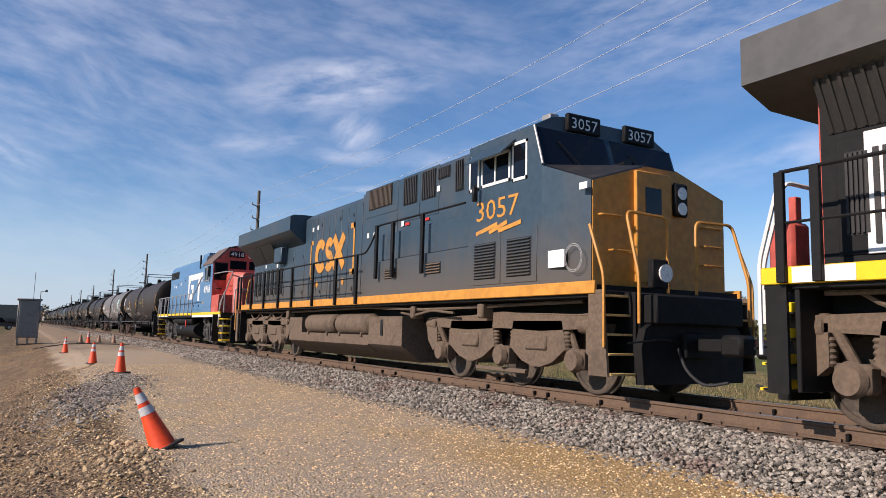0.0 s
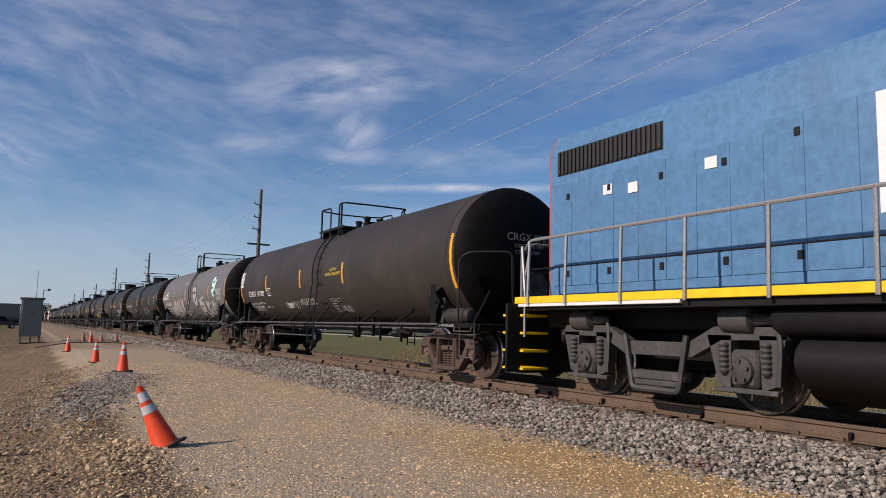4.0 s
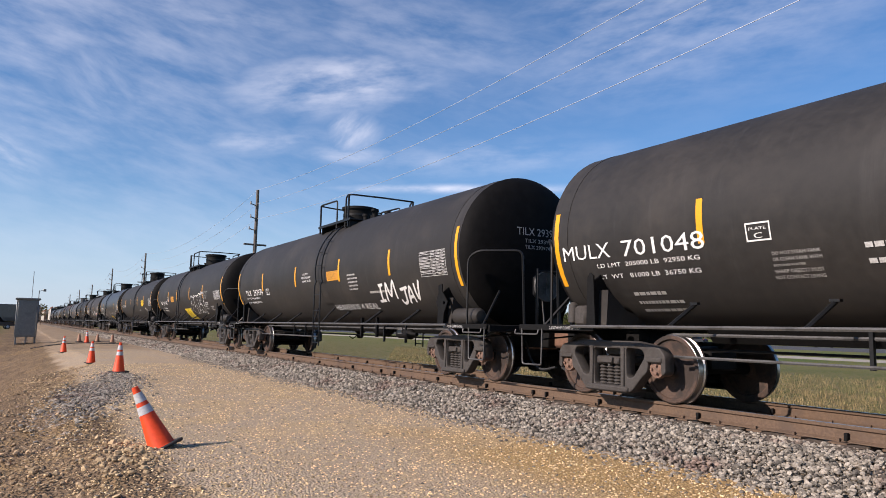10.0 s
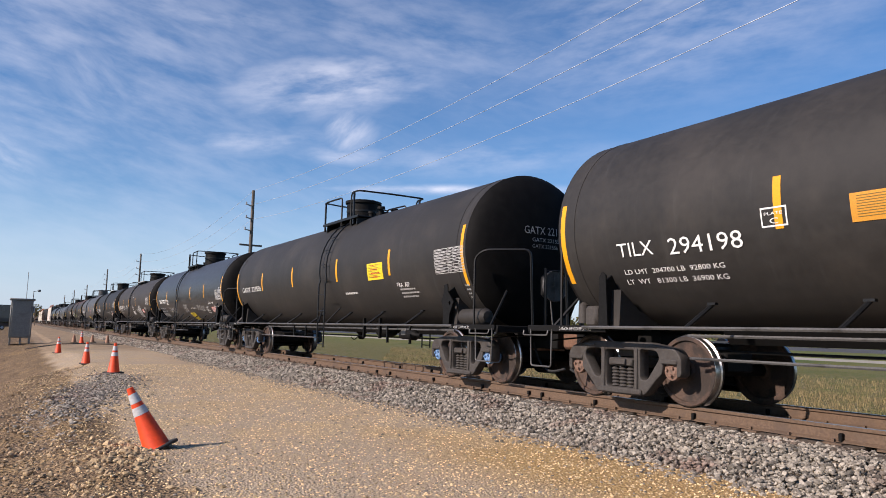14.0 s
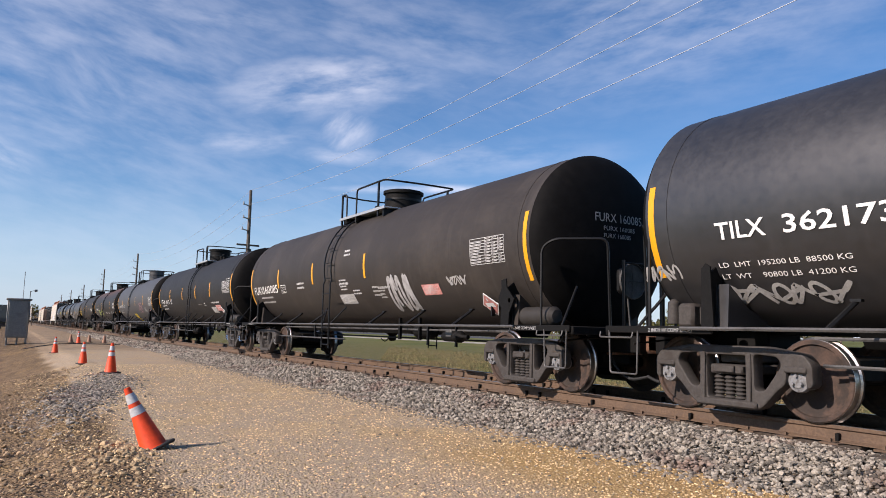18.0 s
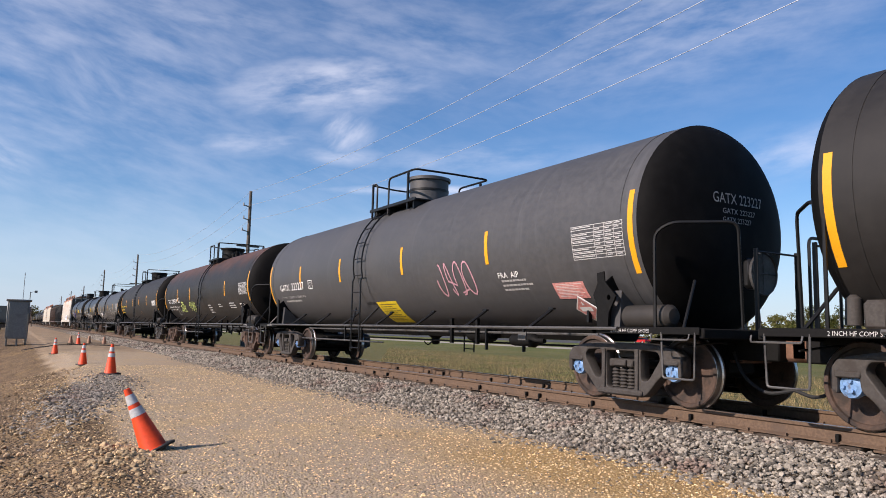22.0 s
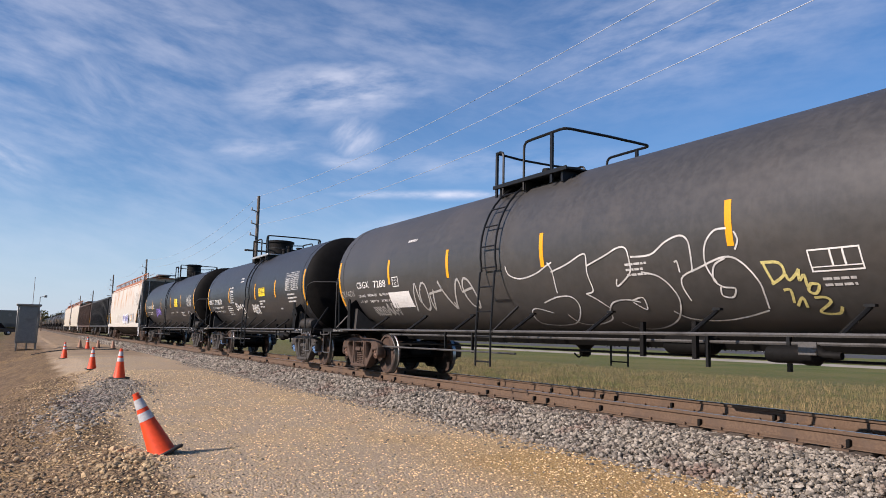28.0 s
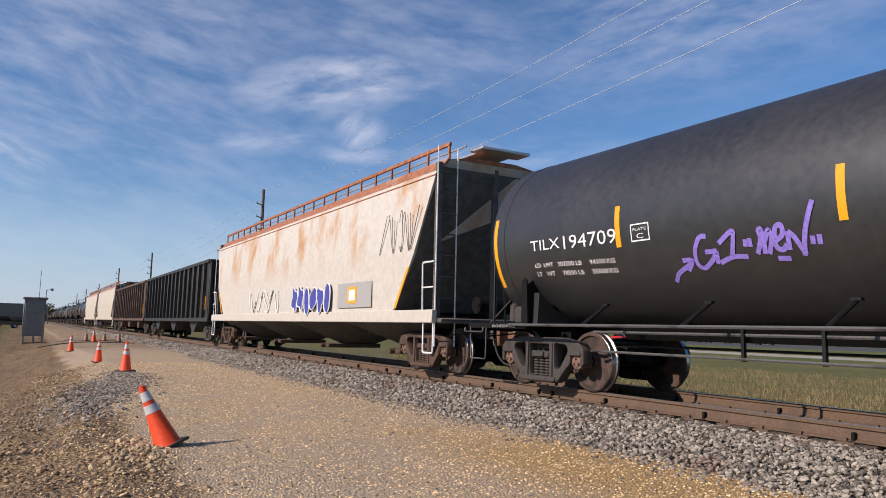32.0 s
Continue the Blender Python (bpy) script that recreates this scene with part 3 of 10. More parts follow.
    for i in range(120):
        x = -62 + i * 0.53 + 0.05 * math.sin(i * 7.3)
        ob = part("tie", tie, None, bed_ob)
        ob.matrix_basis = pose(x + rng.uniform(-0.02, 0.02), TRACK + rng.uniform(-0.06, 0.06), rng.uniform(-0.01, 0.006), 0, 0, rng.uniform(-1.5, 1.5))
    s = Shape()
    for i in range(400):
        x = -62.5 - i * 0.53
        s.box(x - 0.115, x + 0.115, TRACK - 1.3, TRACK + 1.3, -0.36, -0.185)
    far = part("far_tie", s, MAT["tie"], bed_ob, "timber ties further down the line")
    far["kind"] = "stuff"


build_track()


# ---- loose stone on the road and the bank ----
def on_ground(x, y, lift=0.0):
    return np.stack([x, y, np.array([ground_z(a, b) for a, b in zip(x, y)]) + lift], -1)


def road_chips(rng, n):
    x = -2.8 - 22 * rng.uniform(0, 1, n) ** 1.5
    return on_ground(x, rng.uniform(0.2, 5.9, n), 0.002)


def bank_rocks(rng, n):
    x = -4.0 - 22 * rng.uniform(0, 1, n) ** 1.4
    y = np.array([rim(a) for a in x]) - np.abs(rng.normal(0.25, 1.2, n))
    return on_ground(x, y, 0.005)


def heap_rocks(rng, n):
    return on_ground(rng.normal(-7.6, 0.6, n), rng.normal(0.95, 0.22, n), 0.004)


def loose_rocks(rng, n):
    return on_ground(rng.uniform(-14.5, -5.4, n), rng.normal(0.3, 0.7, n), 0.004)


def grey_mound(rng, n):
    t = rng.uniform(0, 1, n)
    return on_ground(-18.4 + rng.normal(0, 1.1, n) + 6.4 * t, 2.25 - 1.75 * t + rng.normal(0, 0.24, n), 0.006)


scatter("gravel", 30000, road_chips, lambda rng, c: rng.uniform(0.005, 0.016, len(c)), MAT["gravel_chip"], "loose pale gravel chips on the road", "gravel", 11, 0.7)
scatter("gravel", 2200, road_chips, lambda rng, c: rng.uniform(0.008, 0.022, len(c)), MAT["grey_stone"], "scattered grey stones on the road", "gravel", 12, 0.6)
scatter("rock", 9000, bank_rocks, lambda rng, c: 0.006 + 0.030 * rng.uniform(0, 1, len(c)) ** 4.0, MAT["bank_stone"], "small brown stones strewn over the bank", "rocks", 13, 0.7)
scatter("rock", 300, heap_rocks, lambda rng, c: 0.012 + 0.042 * rng.uniform(0, 1, len(c)) ** 2.5, MAT["limestone"], "heaped buff rubble beside a leaning cone", "rocks", 17, 0.7)
scatter("rock", 90, loose_rocks, lambda rng, c: rng.uniform(0.018, 0.04, len(c)), MAT["limestone"], "single buff stones on the bank", "rocks", 18, 0.7)
scatter("gravel", 3600, grey_mound, lambda rng, c: rng.uniform(0.012, 0.036, len(c)), MAT["ballast"], "spilled grey ballast round a traffic cone", "gravel", 19, 0.75)


# ---- grass ----
MAT["grass"] = surface("dry and green grass blades", (0.25, 0.185, 0.085), 0.85, grain=3, spread=0.35, stain=(0.115, 0.135, 0.04), stain_at=0.46, stain_scale=0.45, island=0.5)


def build_grass(name, seed, count, place, tall, label):
    rng = random.Random(seed)
    v, f = [], []
    for _ in range(count):
        x, y = place(rng)
        z = ground_z(x, y)
        h = tall * rng.uniform(0.4, 1.25)
        a = rng.uniform(0, math.pi)
        w = h * 0.018 + 0.0025
        dx, dy = w * math.cos(a), w * math.sin(a)
        lx, ly = rng.uniform(-0.7, 0.7) * h, rng.uniform(-0.7, 0.7) * h
        n = len(v)
        v += [(x - dx, y - dy, z - 0.02), (x + dx, y + dy, z - 0.02), (x + lx * 0.4 + dx * 0.7, y + ly * 0.4 + dy * 0.7, z + h * 0.6), (x + lx * 0.4 - dx * 0.7, y + ly * 0.4 - dy * 0.7, z + h * 0.6), (x + lx, y + ly, z + h)]
        f += [(n, n + 1, n + 2, n + 3), (n + 3, n + 2, n + 4)]
    me = bpy.data.meshes.new(name)
    me.from_pydata(v, [], f)
    me.materials.append(MAT["grass"])
    tagged(new(name, me), label, "grass", kind="stuff")


def verge(rng):
    y = 11.2 + 22 * rng.random() ** 2.4
    return rng.uniform(-2.6 - 1.9 * y, 1.0 - 0.36 * y), y


def left_weeds(rng):
    return -5.5 - 40 * rng.random(), -0.9 - abs(rng.gauss(0, 2.2))


build_grass("grass", 23, 120000, verge, 0.15, "tall dry grass and green weeds beyond the track")
build_grass("grass", 29, 6000, left_weeds, 0.12, "thin weeds at the foot of the bank")


# ---- roadside things ----
MAT["cone"] = surface("fluorescent orange cone plastic", (0.85, 0.075, 0.012), 0.5, grain=20, spread=0.08, stain=(0.45, 0.10, 0.04), stain_at=0.66, stain_scale=6)
MAT["collar"] = surface("grey-white reflective collar", (0.55, 0.55, 0.55), 0.4, grain=40, spread=0.1)
MAT["cone_base"] = surface("black rubber cone base", (0.03, 0.028, 0.026), 0.8)


def cone_at(x, y, m=None, label="orange traffic cone with two reflective collars on the gravel"):
    z = ground_z(x, y)
    ob = thing("traffic_cone", None, None, label, "traffic cone", "cones along the road", at=Matrix.Translation((x, y, z)) @ (m or Matrix()))
    part("base", Shape().box(-0.18, 0.18, -0.18, 0.18, 0.0, 0.035, 0.012), MAT["cone_base"], ob, "black rubber base")
    part("body", Shape().lathe([(0.035, 0.142), (0.05, 0.135), (0.70, 0.036), (0.725, 0.034), (0.73, 0.028), (0.60, 0.02)], 24, "Z"), MAT["cone"], ob)
    r = lambda h: 0.135 - (h - 0.05) * 0.1523
    for a, b in ((0.42, 0.51), (0.555, 0.66)):
        part("collar", Shape().lathe([(a, r(a) + 0.001), (a, r(a) + 0.003), (b, r(b) + 0.003), (b, r(b) + 0.001)], 24, "Z"), MAT["collar"], ob, "grey reflective collar")
    return ob


cone_at(-8.28, 1.42, pose(0, 0, -0.02, 24, -12, 8), "orange traffic cone leaning over on loose rubble")
cone_at(-19.3, 2.16, pose(0, 0, 0.02, 2, 2, 40))
cone_at(-26.67, 2.12, pose(0, 0, 0, 0, 2, 10))
cone_at(-36.7, 1.76, pose(0, 0, 0, 0, 0, 30))
cone_at(-49.0, 3.57, pose(0, 0, 0, 1, 0, 15))
MAT["cabinet"] = surface("bare grey metal cabinet", (0.20, 0.195, 0.18), 0.5, metal=0.3, grain=12, spread=0.12, stain=(0.13, 0.12, 0.11), stain_at=0.55, stain_scale=1.5)
cab = thing("signal_cabinet", None, None, "grey metal railway signal cabinet on short legs", "cabinet", at=(-53.4, 0.30, ground_z(-53.4, 0.30) + 0.18))
part("body", Shape().box(-0.7, 0.7, -0.62, 0.62, 0.26, 2.62, 0.02), MAT["cabinet"], cab)
part("roof", Shape().box(-0.78, 0.78, -0.70, 0.72, 2.62, 2.74, 0.03), MAT["cabinet"], cab)
for dy in (-0.52, 0.05, 0.54):
    part("leg", Shape().box(-0.55, 0.55, dy - 0.05, dy + 0.05, -0.35, 0.26, 0.01), MAT["cabinet"], cab)
part("door", Shape().box(0.70, 0.722, -0.52, 0.52, 0.36, 2.52, 0.008), MAT["cabinet"], cab)
part("hinge", Shape().tube([(0.725, 0.55, 0.46), (0.725, 0.55, 2.46)], 0.018), MAT["cabinet"], cab)
part("antenna", Shape().tube([(0, 0.2, 2.68), (0, 0.2, 4.5)], 0.018), MAT["silver"], cab, "thin whip antenna")
part("lamp_bracket", Shape().tube([(0.45, 0.58, 2.68), (0.45, 0.58, 3.25)], 0.022).tube([(0.45, 0.58, 3.2), (0.45, 0.85, 3.3)], 0.018).box(0.36, 0.54, 0.80, 0.97, 3.2, 3.35, 0.02), MAT["cabinet"], cab)

MAT["pole"] = surface("weathered timber pole", (0.13, 0.105, 0.085), 0.9, grain=6, spread=0.3, stretch=(1, 1, 0.1), bump=0.4, bump_scale=30)
MAT["wire"] = surface("bare aluminium wire", (0.62, 0.62, 0.63), 0.4, metal=0.4)
POLES = ((8.0, 12.8), (-56.3, 11.7), (-116.1, 11.4), (-162.2, 11.9), (-210.0, 10.6), (-258.0, 11.0), (-310.0, 11.0))
POLE_Y = 15.6


def pole_at(x, top):
    g = ground_z(x, POLE_Y)
    ob = thing("utility_pole", None, None, "weathered wooden utility pole with short insulator arms", "utility pole", "poles along the line", at=(x, POLE_Y, g))
    top -= g
    part("pole", Shape().lathe([(-0.3, 0.19), (0, 0.185), (top, 0.115)], 10, "Z"), MAT["pole"], ob)
    for z, dx, dy in ((top - 1.3, 0.15, -0.55), (top - 2.35, 0.12, -0.5), (top - 3.3, 0.1, -0.55)):
        part("insulator_arm", Shape().tube([(0, 0, z), (dx, dy, z + 0.12)], 0.045).lathe([(z + 0.05, 0.07), (z + 0.3, 0.05)], 8, "Z", (dx, dy, 0)), MAT["silver"], ob, "grey insulator on a short arm")
    part("cross_arm", Shape().box(-0.07, 0.07, -0.9, 0.9, top - 4.5, top - 4.36, 0.01), MAT["pole"], ob)
    return ob


for x, top in POLES:
    pole_at(x, top)
for number, (drop, dy, sag) in enumerate(((0.0, 0.0, 1.52), (1.15, 0.0, 1.38), (2.35, 0.0, 1.42))):
    pts = []
    for (xa, za), (xb, zb) in zip(POLES, POLES[1:]):
        for i in range(24):
            w = i / 24
            pts.append((xa + (xb - xa) * w, POLE_Y + dy, (za + (zb - za) * w) - drop - sag * 4 * w * (1 - w)))
    thing("power_line", Shape().tube(pts, 0.011, 5), MAT["wire"], "thin overhead power line strung between wooden poles", "power line", "overhead wires")

# ---- the train ----
AXLE = 0.93             # half the wheelbase of a truck
WHEEL = 0.447


def wheel_mesh(name, r, plate):
    return Shape().lathe([(-0.02, 0.0), (-0.02, 0.11), (0.02, 0.125), (0.045, r * 0.55), (0.02, r * 0.86), (-0.01, r * 0.88), (-0.01, r * 0.975), (0.0, r),
                          (0.085, r + 0.004), (0.10, r + 0.028), (0.125, r + 0.03), (0.135, r + 0.015), (0.13, r * 0.88), (0.09, r * 0.85), (0.10, r * 0.5), (0.12, 0.13), (0.15, 0.11), (0.15, 0.0)], 36, "Y").mesh(name, plate)


def tread_mesh(name, r):
    return Shape().lathe([(-0.006, r * 0.978), (0.001, r + 0.0025), (0.084, r + 0.007), (0.096, r + 0.029)], 36, "Y", caps=False).mesh(name, MAT["tread"])


def cap_mesh(name, mat):
    s = Shape().lathe([(-0.02, 0.0), (-0.02, 0.07), (-0.005, 0.085), (0.0, 0.115), (0.03, 0.125), (0.06, 0.125), (0.06, 0.10), (0.22, 0.10)], 20, "Y")
    for k in range(3):
        a = k * 2 * math.pi / 3 + 0.3
        s.lathe([(-0.05, 0.018), (-0.02, 0.02)], 6, "Y", (0.055 * math.sin(a), 0, 0.055 * math.cos(a)))
    return s.mesh(name, mat)


MAT["loco_wheel"] = surface("dusty brown wheel plate", (0.085, 0.064, 0.046), 0.85, stain=(0.03, 0.024, 0.02), stain_at=0.5, stain_scale=4, bump=0.2)
WHEEL_MESH = {"tank": wheel_mesh("wheel", WHEEL, MAT["wheel"]), "loco": wheel_mesh("wheel", 0.50, MAT["loco_wheel"])}
TREAD_MESH = {"tank": tread_mesh("tread", WHEEL), "loco": tread_mesh("tread", 0.50)}
AXLE_MESH = Shape().lathe([(-1.0, 0.06), (-0.9, 0.085), (-0.6, 0.085), (-0.3, 0.08), (0.3, 0.08), (0.6, 0.085), (0.9, 0.085), (1.0, 0.06)], 12, "Y").mesh("wheelset", MAT["black"])
CAP_MESH = {k: cap_mesh("bearing_cap", MAT[k]) for k in ("cap_blue", "cap_brown", "cap_grey")}
WHEELSETS = {"tank": [], "loco": []}


def wheelset(parent, x, kind="tank", cap="cap_brown"):
    """An axle with two wheels and bearing caps, which turns about its own origin."""
    r = WHEEL if kind == "tank" else 0.50
    ws = part("wheelset", AXLE_MESH, None, parent, at=(x, 0, r))
    for side in (-1, 1):
        turn = Matrix.Translation((0, side * 0.825, 0)) @ (Matrix() if side < 0 else Matrix.Rotation(math.pi, 4, "Z"))
        part("wheel", WHEEL_MESH[kind], None, ws, at=turn)
        part("tread", TREAD_MESH[kind], None, ws, "polished steel tread", at=turn)
        if kind == "tank":
            part("bearing_cap", CAP_MESH[cap], None, ws, at=Matrix.Translation((0, side * 1.105, 0)) @ (Matrix() if side < 0 else Matrix.Rotation(math.pi, 4, "Z")))
    WHEELSETS[kind].append(ws)
    return ws


def side_frame_shape():
    """A cast side frame: two arched ends over the bearings, a window each side and the spring pocket in the middle."""
    half = [(0.55, 0.80), (1.03, 0.73), (1.13, 0.62), (1.13, 0.40), (1.05, 0.36), (1.04, 0.57), (0.82, 0.57), (0.80, 0.40), (0.70, 0.33), (0.50, 0.13), (0.40, 0.09)]
    outline = half + [(-x, z) for x, z in half[::-1]]
    window = [(0.39, 0.71), (0.70, 0.69), (0.75, 0.60), (0.52, 0.31), (0.40, 0.31)]
    holes = [round_loop(window, 0.06), round_loop([(-x, z) for x, z in window], 0.06), round_loop([(-0.27, 0.19), (0.27, 0.19), (0.29, 0.69), (-0.29, 0.69)], 0.04)]
    s = cut_plate(round_loop(outline, 0.05), holes, -0.09, 0.09, 0.022)
    for m in (-1, 1):
        s.box(m * 0.33 - 0.035, m * 0.33 + 0.035, -0.115, 0.0, 0.16, 0.72, 0.012)
        s.box(m * 0.93 - 0.14, m * 0.93 + 0.14, -0.11, 0.11, 0.53, 0.60, 0.015)
        s.box(m * 0.62 - 0.10, m * 0.62 + 0.10, -0.098, -0.05, 0.725, 0.765, 0.01)
    s.box(-0.44, 0.44, -0.13, 0.09, 0.10, 0.185, 0.02)
    s.v = [(x * LONG, y, z) for x, y, z in s.v]
    return s


def spring_shape():
    prof = [(0.185, 0.03)]
    for i in range(6):
        z = 0.19 + i * 0.045
        prof += [(z, 0.055), (z + 0.012, 0.068), (z + 0.026, 0.055), (z + 0.034, 0.045)]
    return Shape().lathe(prof + [(0.46, 0.03)], 10, "Z")


FRAME_MESH = {k: side_frame_shape().mesh("side_frame", MAT[k]) for k in ("truck_grey", "truck_brown")}
SPRING_MESH = {k: spring_shape().mesh("spring", MAT[k]) for k in ("truck_grey", "truck_brown")}
BOLSTER_MESH = {k: Shape().box(-0.22, 0.22, -0.06, 2.24, 0.47, 0.58, 0.02).box(-0.13, 0.13, -0.10, -0.05, 0.49, 0.57, 0.01).box(-0.2, 0.2, 0.1, 2.08, 0.60, 0.74, 0.02).mesh("bolster", MAT[k]) for k in ("truck_grey", "truck_brown")}


# brake beams and transom, plus black boxes that fill in the shade between wheels
BEAM_MESH = Shape().box(-0.50, 0.50, -0.62, 0.62, 0.22, 0.34, 0.03).box(-0.42, -0.34, -0.72, 0.72, 0.24, 0.52, 0.02).box(0.34, 0.42, -0.72, 0.72, 0.24, 0.52, 0.02).box(
    -1.05, 1.05, -0.28, 0.28, 0.42, 0.70, 0.03).mesh("brake_beam", MAT["black"])


def truck(car, x, tone, cap):
    for side in (-1, 1):
        turn = Matrix.Translation((x, side * 1.06, 0)) @ (Matrix() if side < 0 else Matrix.Rotation(math.pi, 4, "Z"))
        sf = part("side_frame", FRAME_MESH[tone], None, car, at=turn)
        for dx in (-0.15, 0.0, 0.15):
            part("spring", SPRING_MESH[tone], None, sf, at=(dx, -0.01, 0))
    part("bolster", BOLSTER_MESH[tone], None, car, at=(x, -1.09, 0))
    part("brake_beam", BEAM_MESH, None, car, at=(x, 0, 0))
    for dx in (-AXLE, AXLE):
        wheelset(car, x + dx, "tank", cap)


def coupler(car, x, way, tone="coupler"):
    s = Shape().box(min(0, way * 0.75), max(0, way * 0.75), -0.09, 0.09, 0.68, 0.86, 0.02)
    s.box(min(way * 0.6, way * 0.98), max(way * 0.6, way * 0.98), -0.19, 0.15, 0.62, 0.92, 0.05)
    s.box(-0.12, 0.12, -0.30, 0.30, 0.58, 0.94, 0.02)
    part("coupler", s, MAT[tone], car, "rusty cast coupler" if tone == "coupler" else "black cast coupler", at=(x, 0, 0))
    part("air_hose", Shape().tube(rounded([(0, -0.34, 0.72), (way * 0.15, -0.36, 0.42), (way * 0.5, -0.38, 0.22), (way * 0.85, -0.30, 0.30)], 0.2, 4), 0.022), MAT["rubber"], car, at=(x, 0, 0))
    part("cut_lever", Shape().tube(rounded([(0, -0.2, 0.80), (0.05 * way, -0.7, 0.84), (0.05 * way, -1.35, 0.78)], 0.1), 0.014), MAT["black_rail"], car, at=(x, 0, 0))


SHELL = {}              # radius and height of the axis of each tank


def shell_point(car, x, ang, lift=0.0):
    a, (r, zc) = radians(ang), SHELL[car]
    return (x, -(r + lift) * math.cos(a), zc + (r + lift) * math.sin(a))


def shell_patch(car, x0, x1, a0, a1, lift=0.004, slant=0.0, steps=6):
    """A thin curved patch on the near side of a tank: x from x0 to x1, angles above the level of the axis."""
    s = Shape()
    v = []
    for i in range(steps + 1):
        a = a0 + (a1 - a0) * i / steps
        dx = slant * i / steps
        v += [shell_point(car, x0 + dx, a, lift), shell_point(car, x1 + dx, a, lift)]
    s.add(v, [(2 * i, 2 * i + 1, 2 * i + 3, 2 * i + 2) for i in range(steps)])
    return s


LETTERS = {}


def shell_text(car, text, x0, x1, a0, high, mat, shear=0.0, outline=0.0, bold=0.0, rise=0.0, label="", lift=0.010, name="lettering", spacing=1.0):
    """Lettering on the shell between x0 and x1, its foot at the angle a0."""
    key = (text, shear, outline, bold, spacing)
    if key not in LETTERS:
        LETTERS[key] = letters(*key)
    v, f, wide = LETTERS[key]
    k = (x1 - x0) / wide
    s = Shape().add([shell_point(car, x0 + p[0] * k, a0 + math.degrees((p[1] * high + rise * p[0] * k) / SHELL[car][0]), lift + (p[2] * 0.3 if outline else 0.0)) for p in v], f)
    return part(name, s, mat, car, label)


def shell_bars(car, x0, x1, a0, lines, mat, pitch=0.085, thick=0.035, seed=1, name="small_print"):
    """Small print too small to read, as broken bars, line by line downwards from the angle a0."""
    R = SHELL[car][0]
    thick, mat = min(thick * 0.8, 0.055), MAT["print"] if mat == MAT["white_letter"] else mat
    rng = random.Random(seed)
    s = Shape()
    for i in range(lines):
        x, end = x0, x0 + (x1 - x0) * rng.uniform(0.7, 1.0)
        top = a0 - math.degrees(i * pitch / R)
        while x < end:
            w = min(rng.uniform(0.03, 0.11), end - x)
            if w > 0.012:
                p = shell_patch(car, x, x + w, top - math.degrees(thick / R), top, 0.006, 0.0, 1)
                s.add(p.v, p.f)
            x += w + 0.018
    return part(name, s, mat, car)


def shell_table(car, x0, x1, a_top, high, mat, rows=8):
    """A stencilled table: frame, rules and cells."""
    R = SHELL[car][0]
    s = Shape()
    d = math.degrees(1 / R)
    t = 0.010
    mat = MAT["print"]

    def bar(xa, xb, za, zb):
        p = shell_patch(car, xa, xb, a_top - zb * d, a_top - za * d, 0.006, 0.0, 3)
        s.add(p.v, p.f)

    wide = x1 - x0
    for i in range(rows + 1):
        bar(x0, x1, high * i / rows, high * i / rows + t)
    for q in (0.0, 0.46, 0.66, 0.84, 1.0):
        bar(x0 + wide * q - t / 2, x0 + wide * q + t / 2, 0, high)
    rng = random.Random(int(x0 * 10))
    for i in range(rows):
        z = high * (i + 0.35) / rows
        for qa, qb in ((0.02, 0.44), (0.48, 0.63), (0.68, 0.82), (0.86, 0.98)):
            if rng.random() < 0.85:
                bar(x0 + wide * qa, x0 + wide * (qa + (qb - qa) * rng.uniform(0.6, 1)), z, z + high / rows * 0.26)
    return part("data_table", s, mat, car, "stencilled white data table")


def plate_box(car, x0, x1, a0, a1, mat, text=""):
    """A stencilled square outline with two small lines in it."""
    R = SHELL[car][0]
    s = Shape()
    t, d = 0.018, math.degrees(0.018 / R)
    for q in ((x0, x1, a0, a0 + d), (x0, x1, a1 - d, a1), (x0, x0 + t, a0, a1), (x1 - t, x1, a0, a1)):
        p = shell_patch(car, *q, 0.006, 0.0, 2)
        s.add(p.v, p.f)
    ob = part("plate_box", s, mat, car, "stencilled box")
    h = radians(a1 - a0) * R
    if x1 - x0 > 0.52:
        rules = Shape()
        for q in ((x0 + (x1 - x0) * 0.42, x0 + (x1 - x0) * 0.46, a0 + (a1 - a0) * 0.22, a1), (x0 + (x1 - x0) * 0.66, x0 + (x1 - x0) * 0.70, a0 + (a1 - a0) * 0.22, a1), (x0, x1, a0 + (a1 - a0) * 0.20, a0 + (a1 - a0) * 0.25)):
            p = shell_patch(car, *q, 0.006, 0.0, 2)
            rules.add(p.v, p.f)
        part("rules", rules, mat, ob)
        return ob
    shell_text(car, "PLATE", x0 + 0.05, x1 - 0.05, a0 + (a1 - a0) * 0.60, h * 0.16, mat)
    shell_text(car, "C", x0 + 0.11, x1 - 0.11, a0 + (a1 - a0) * 0.16, h * 0.30, mat)
    return ob


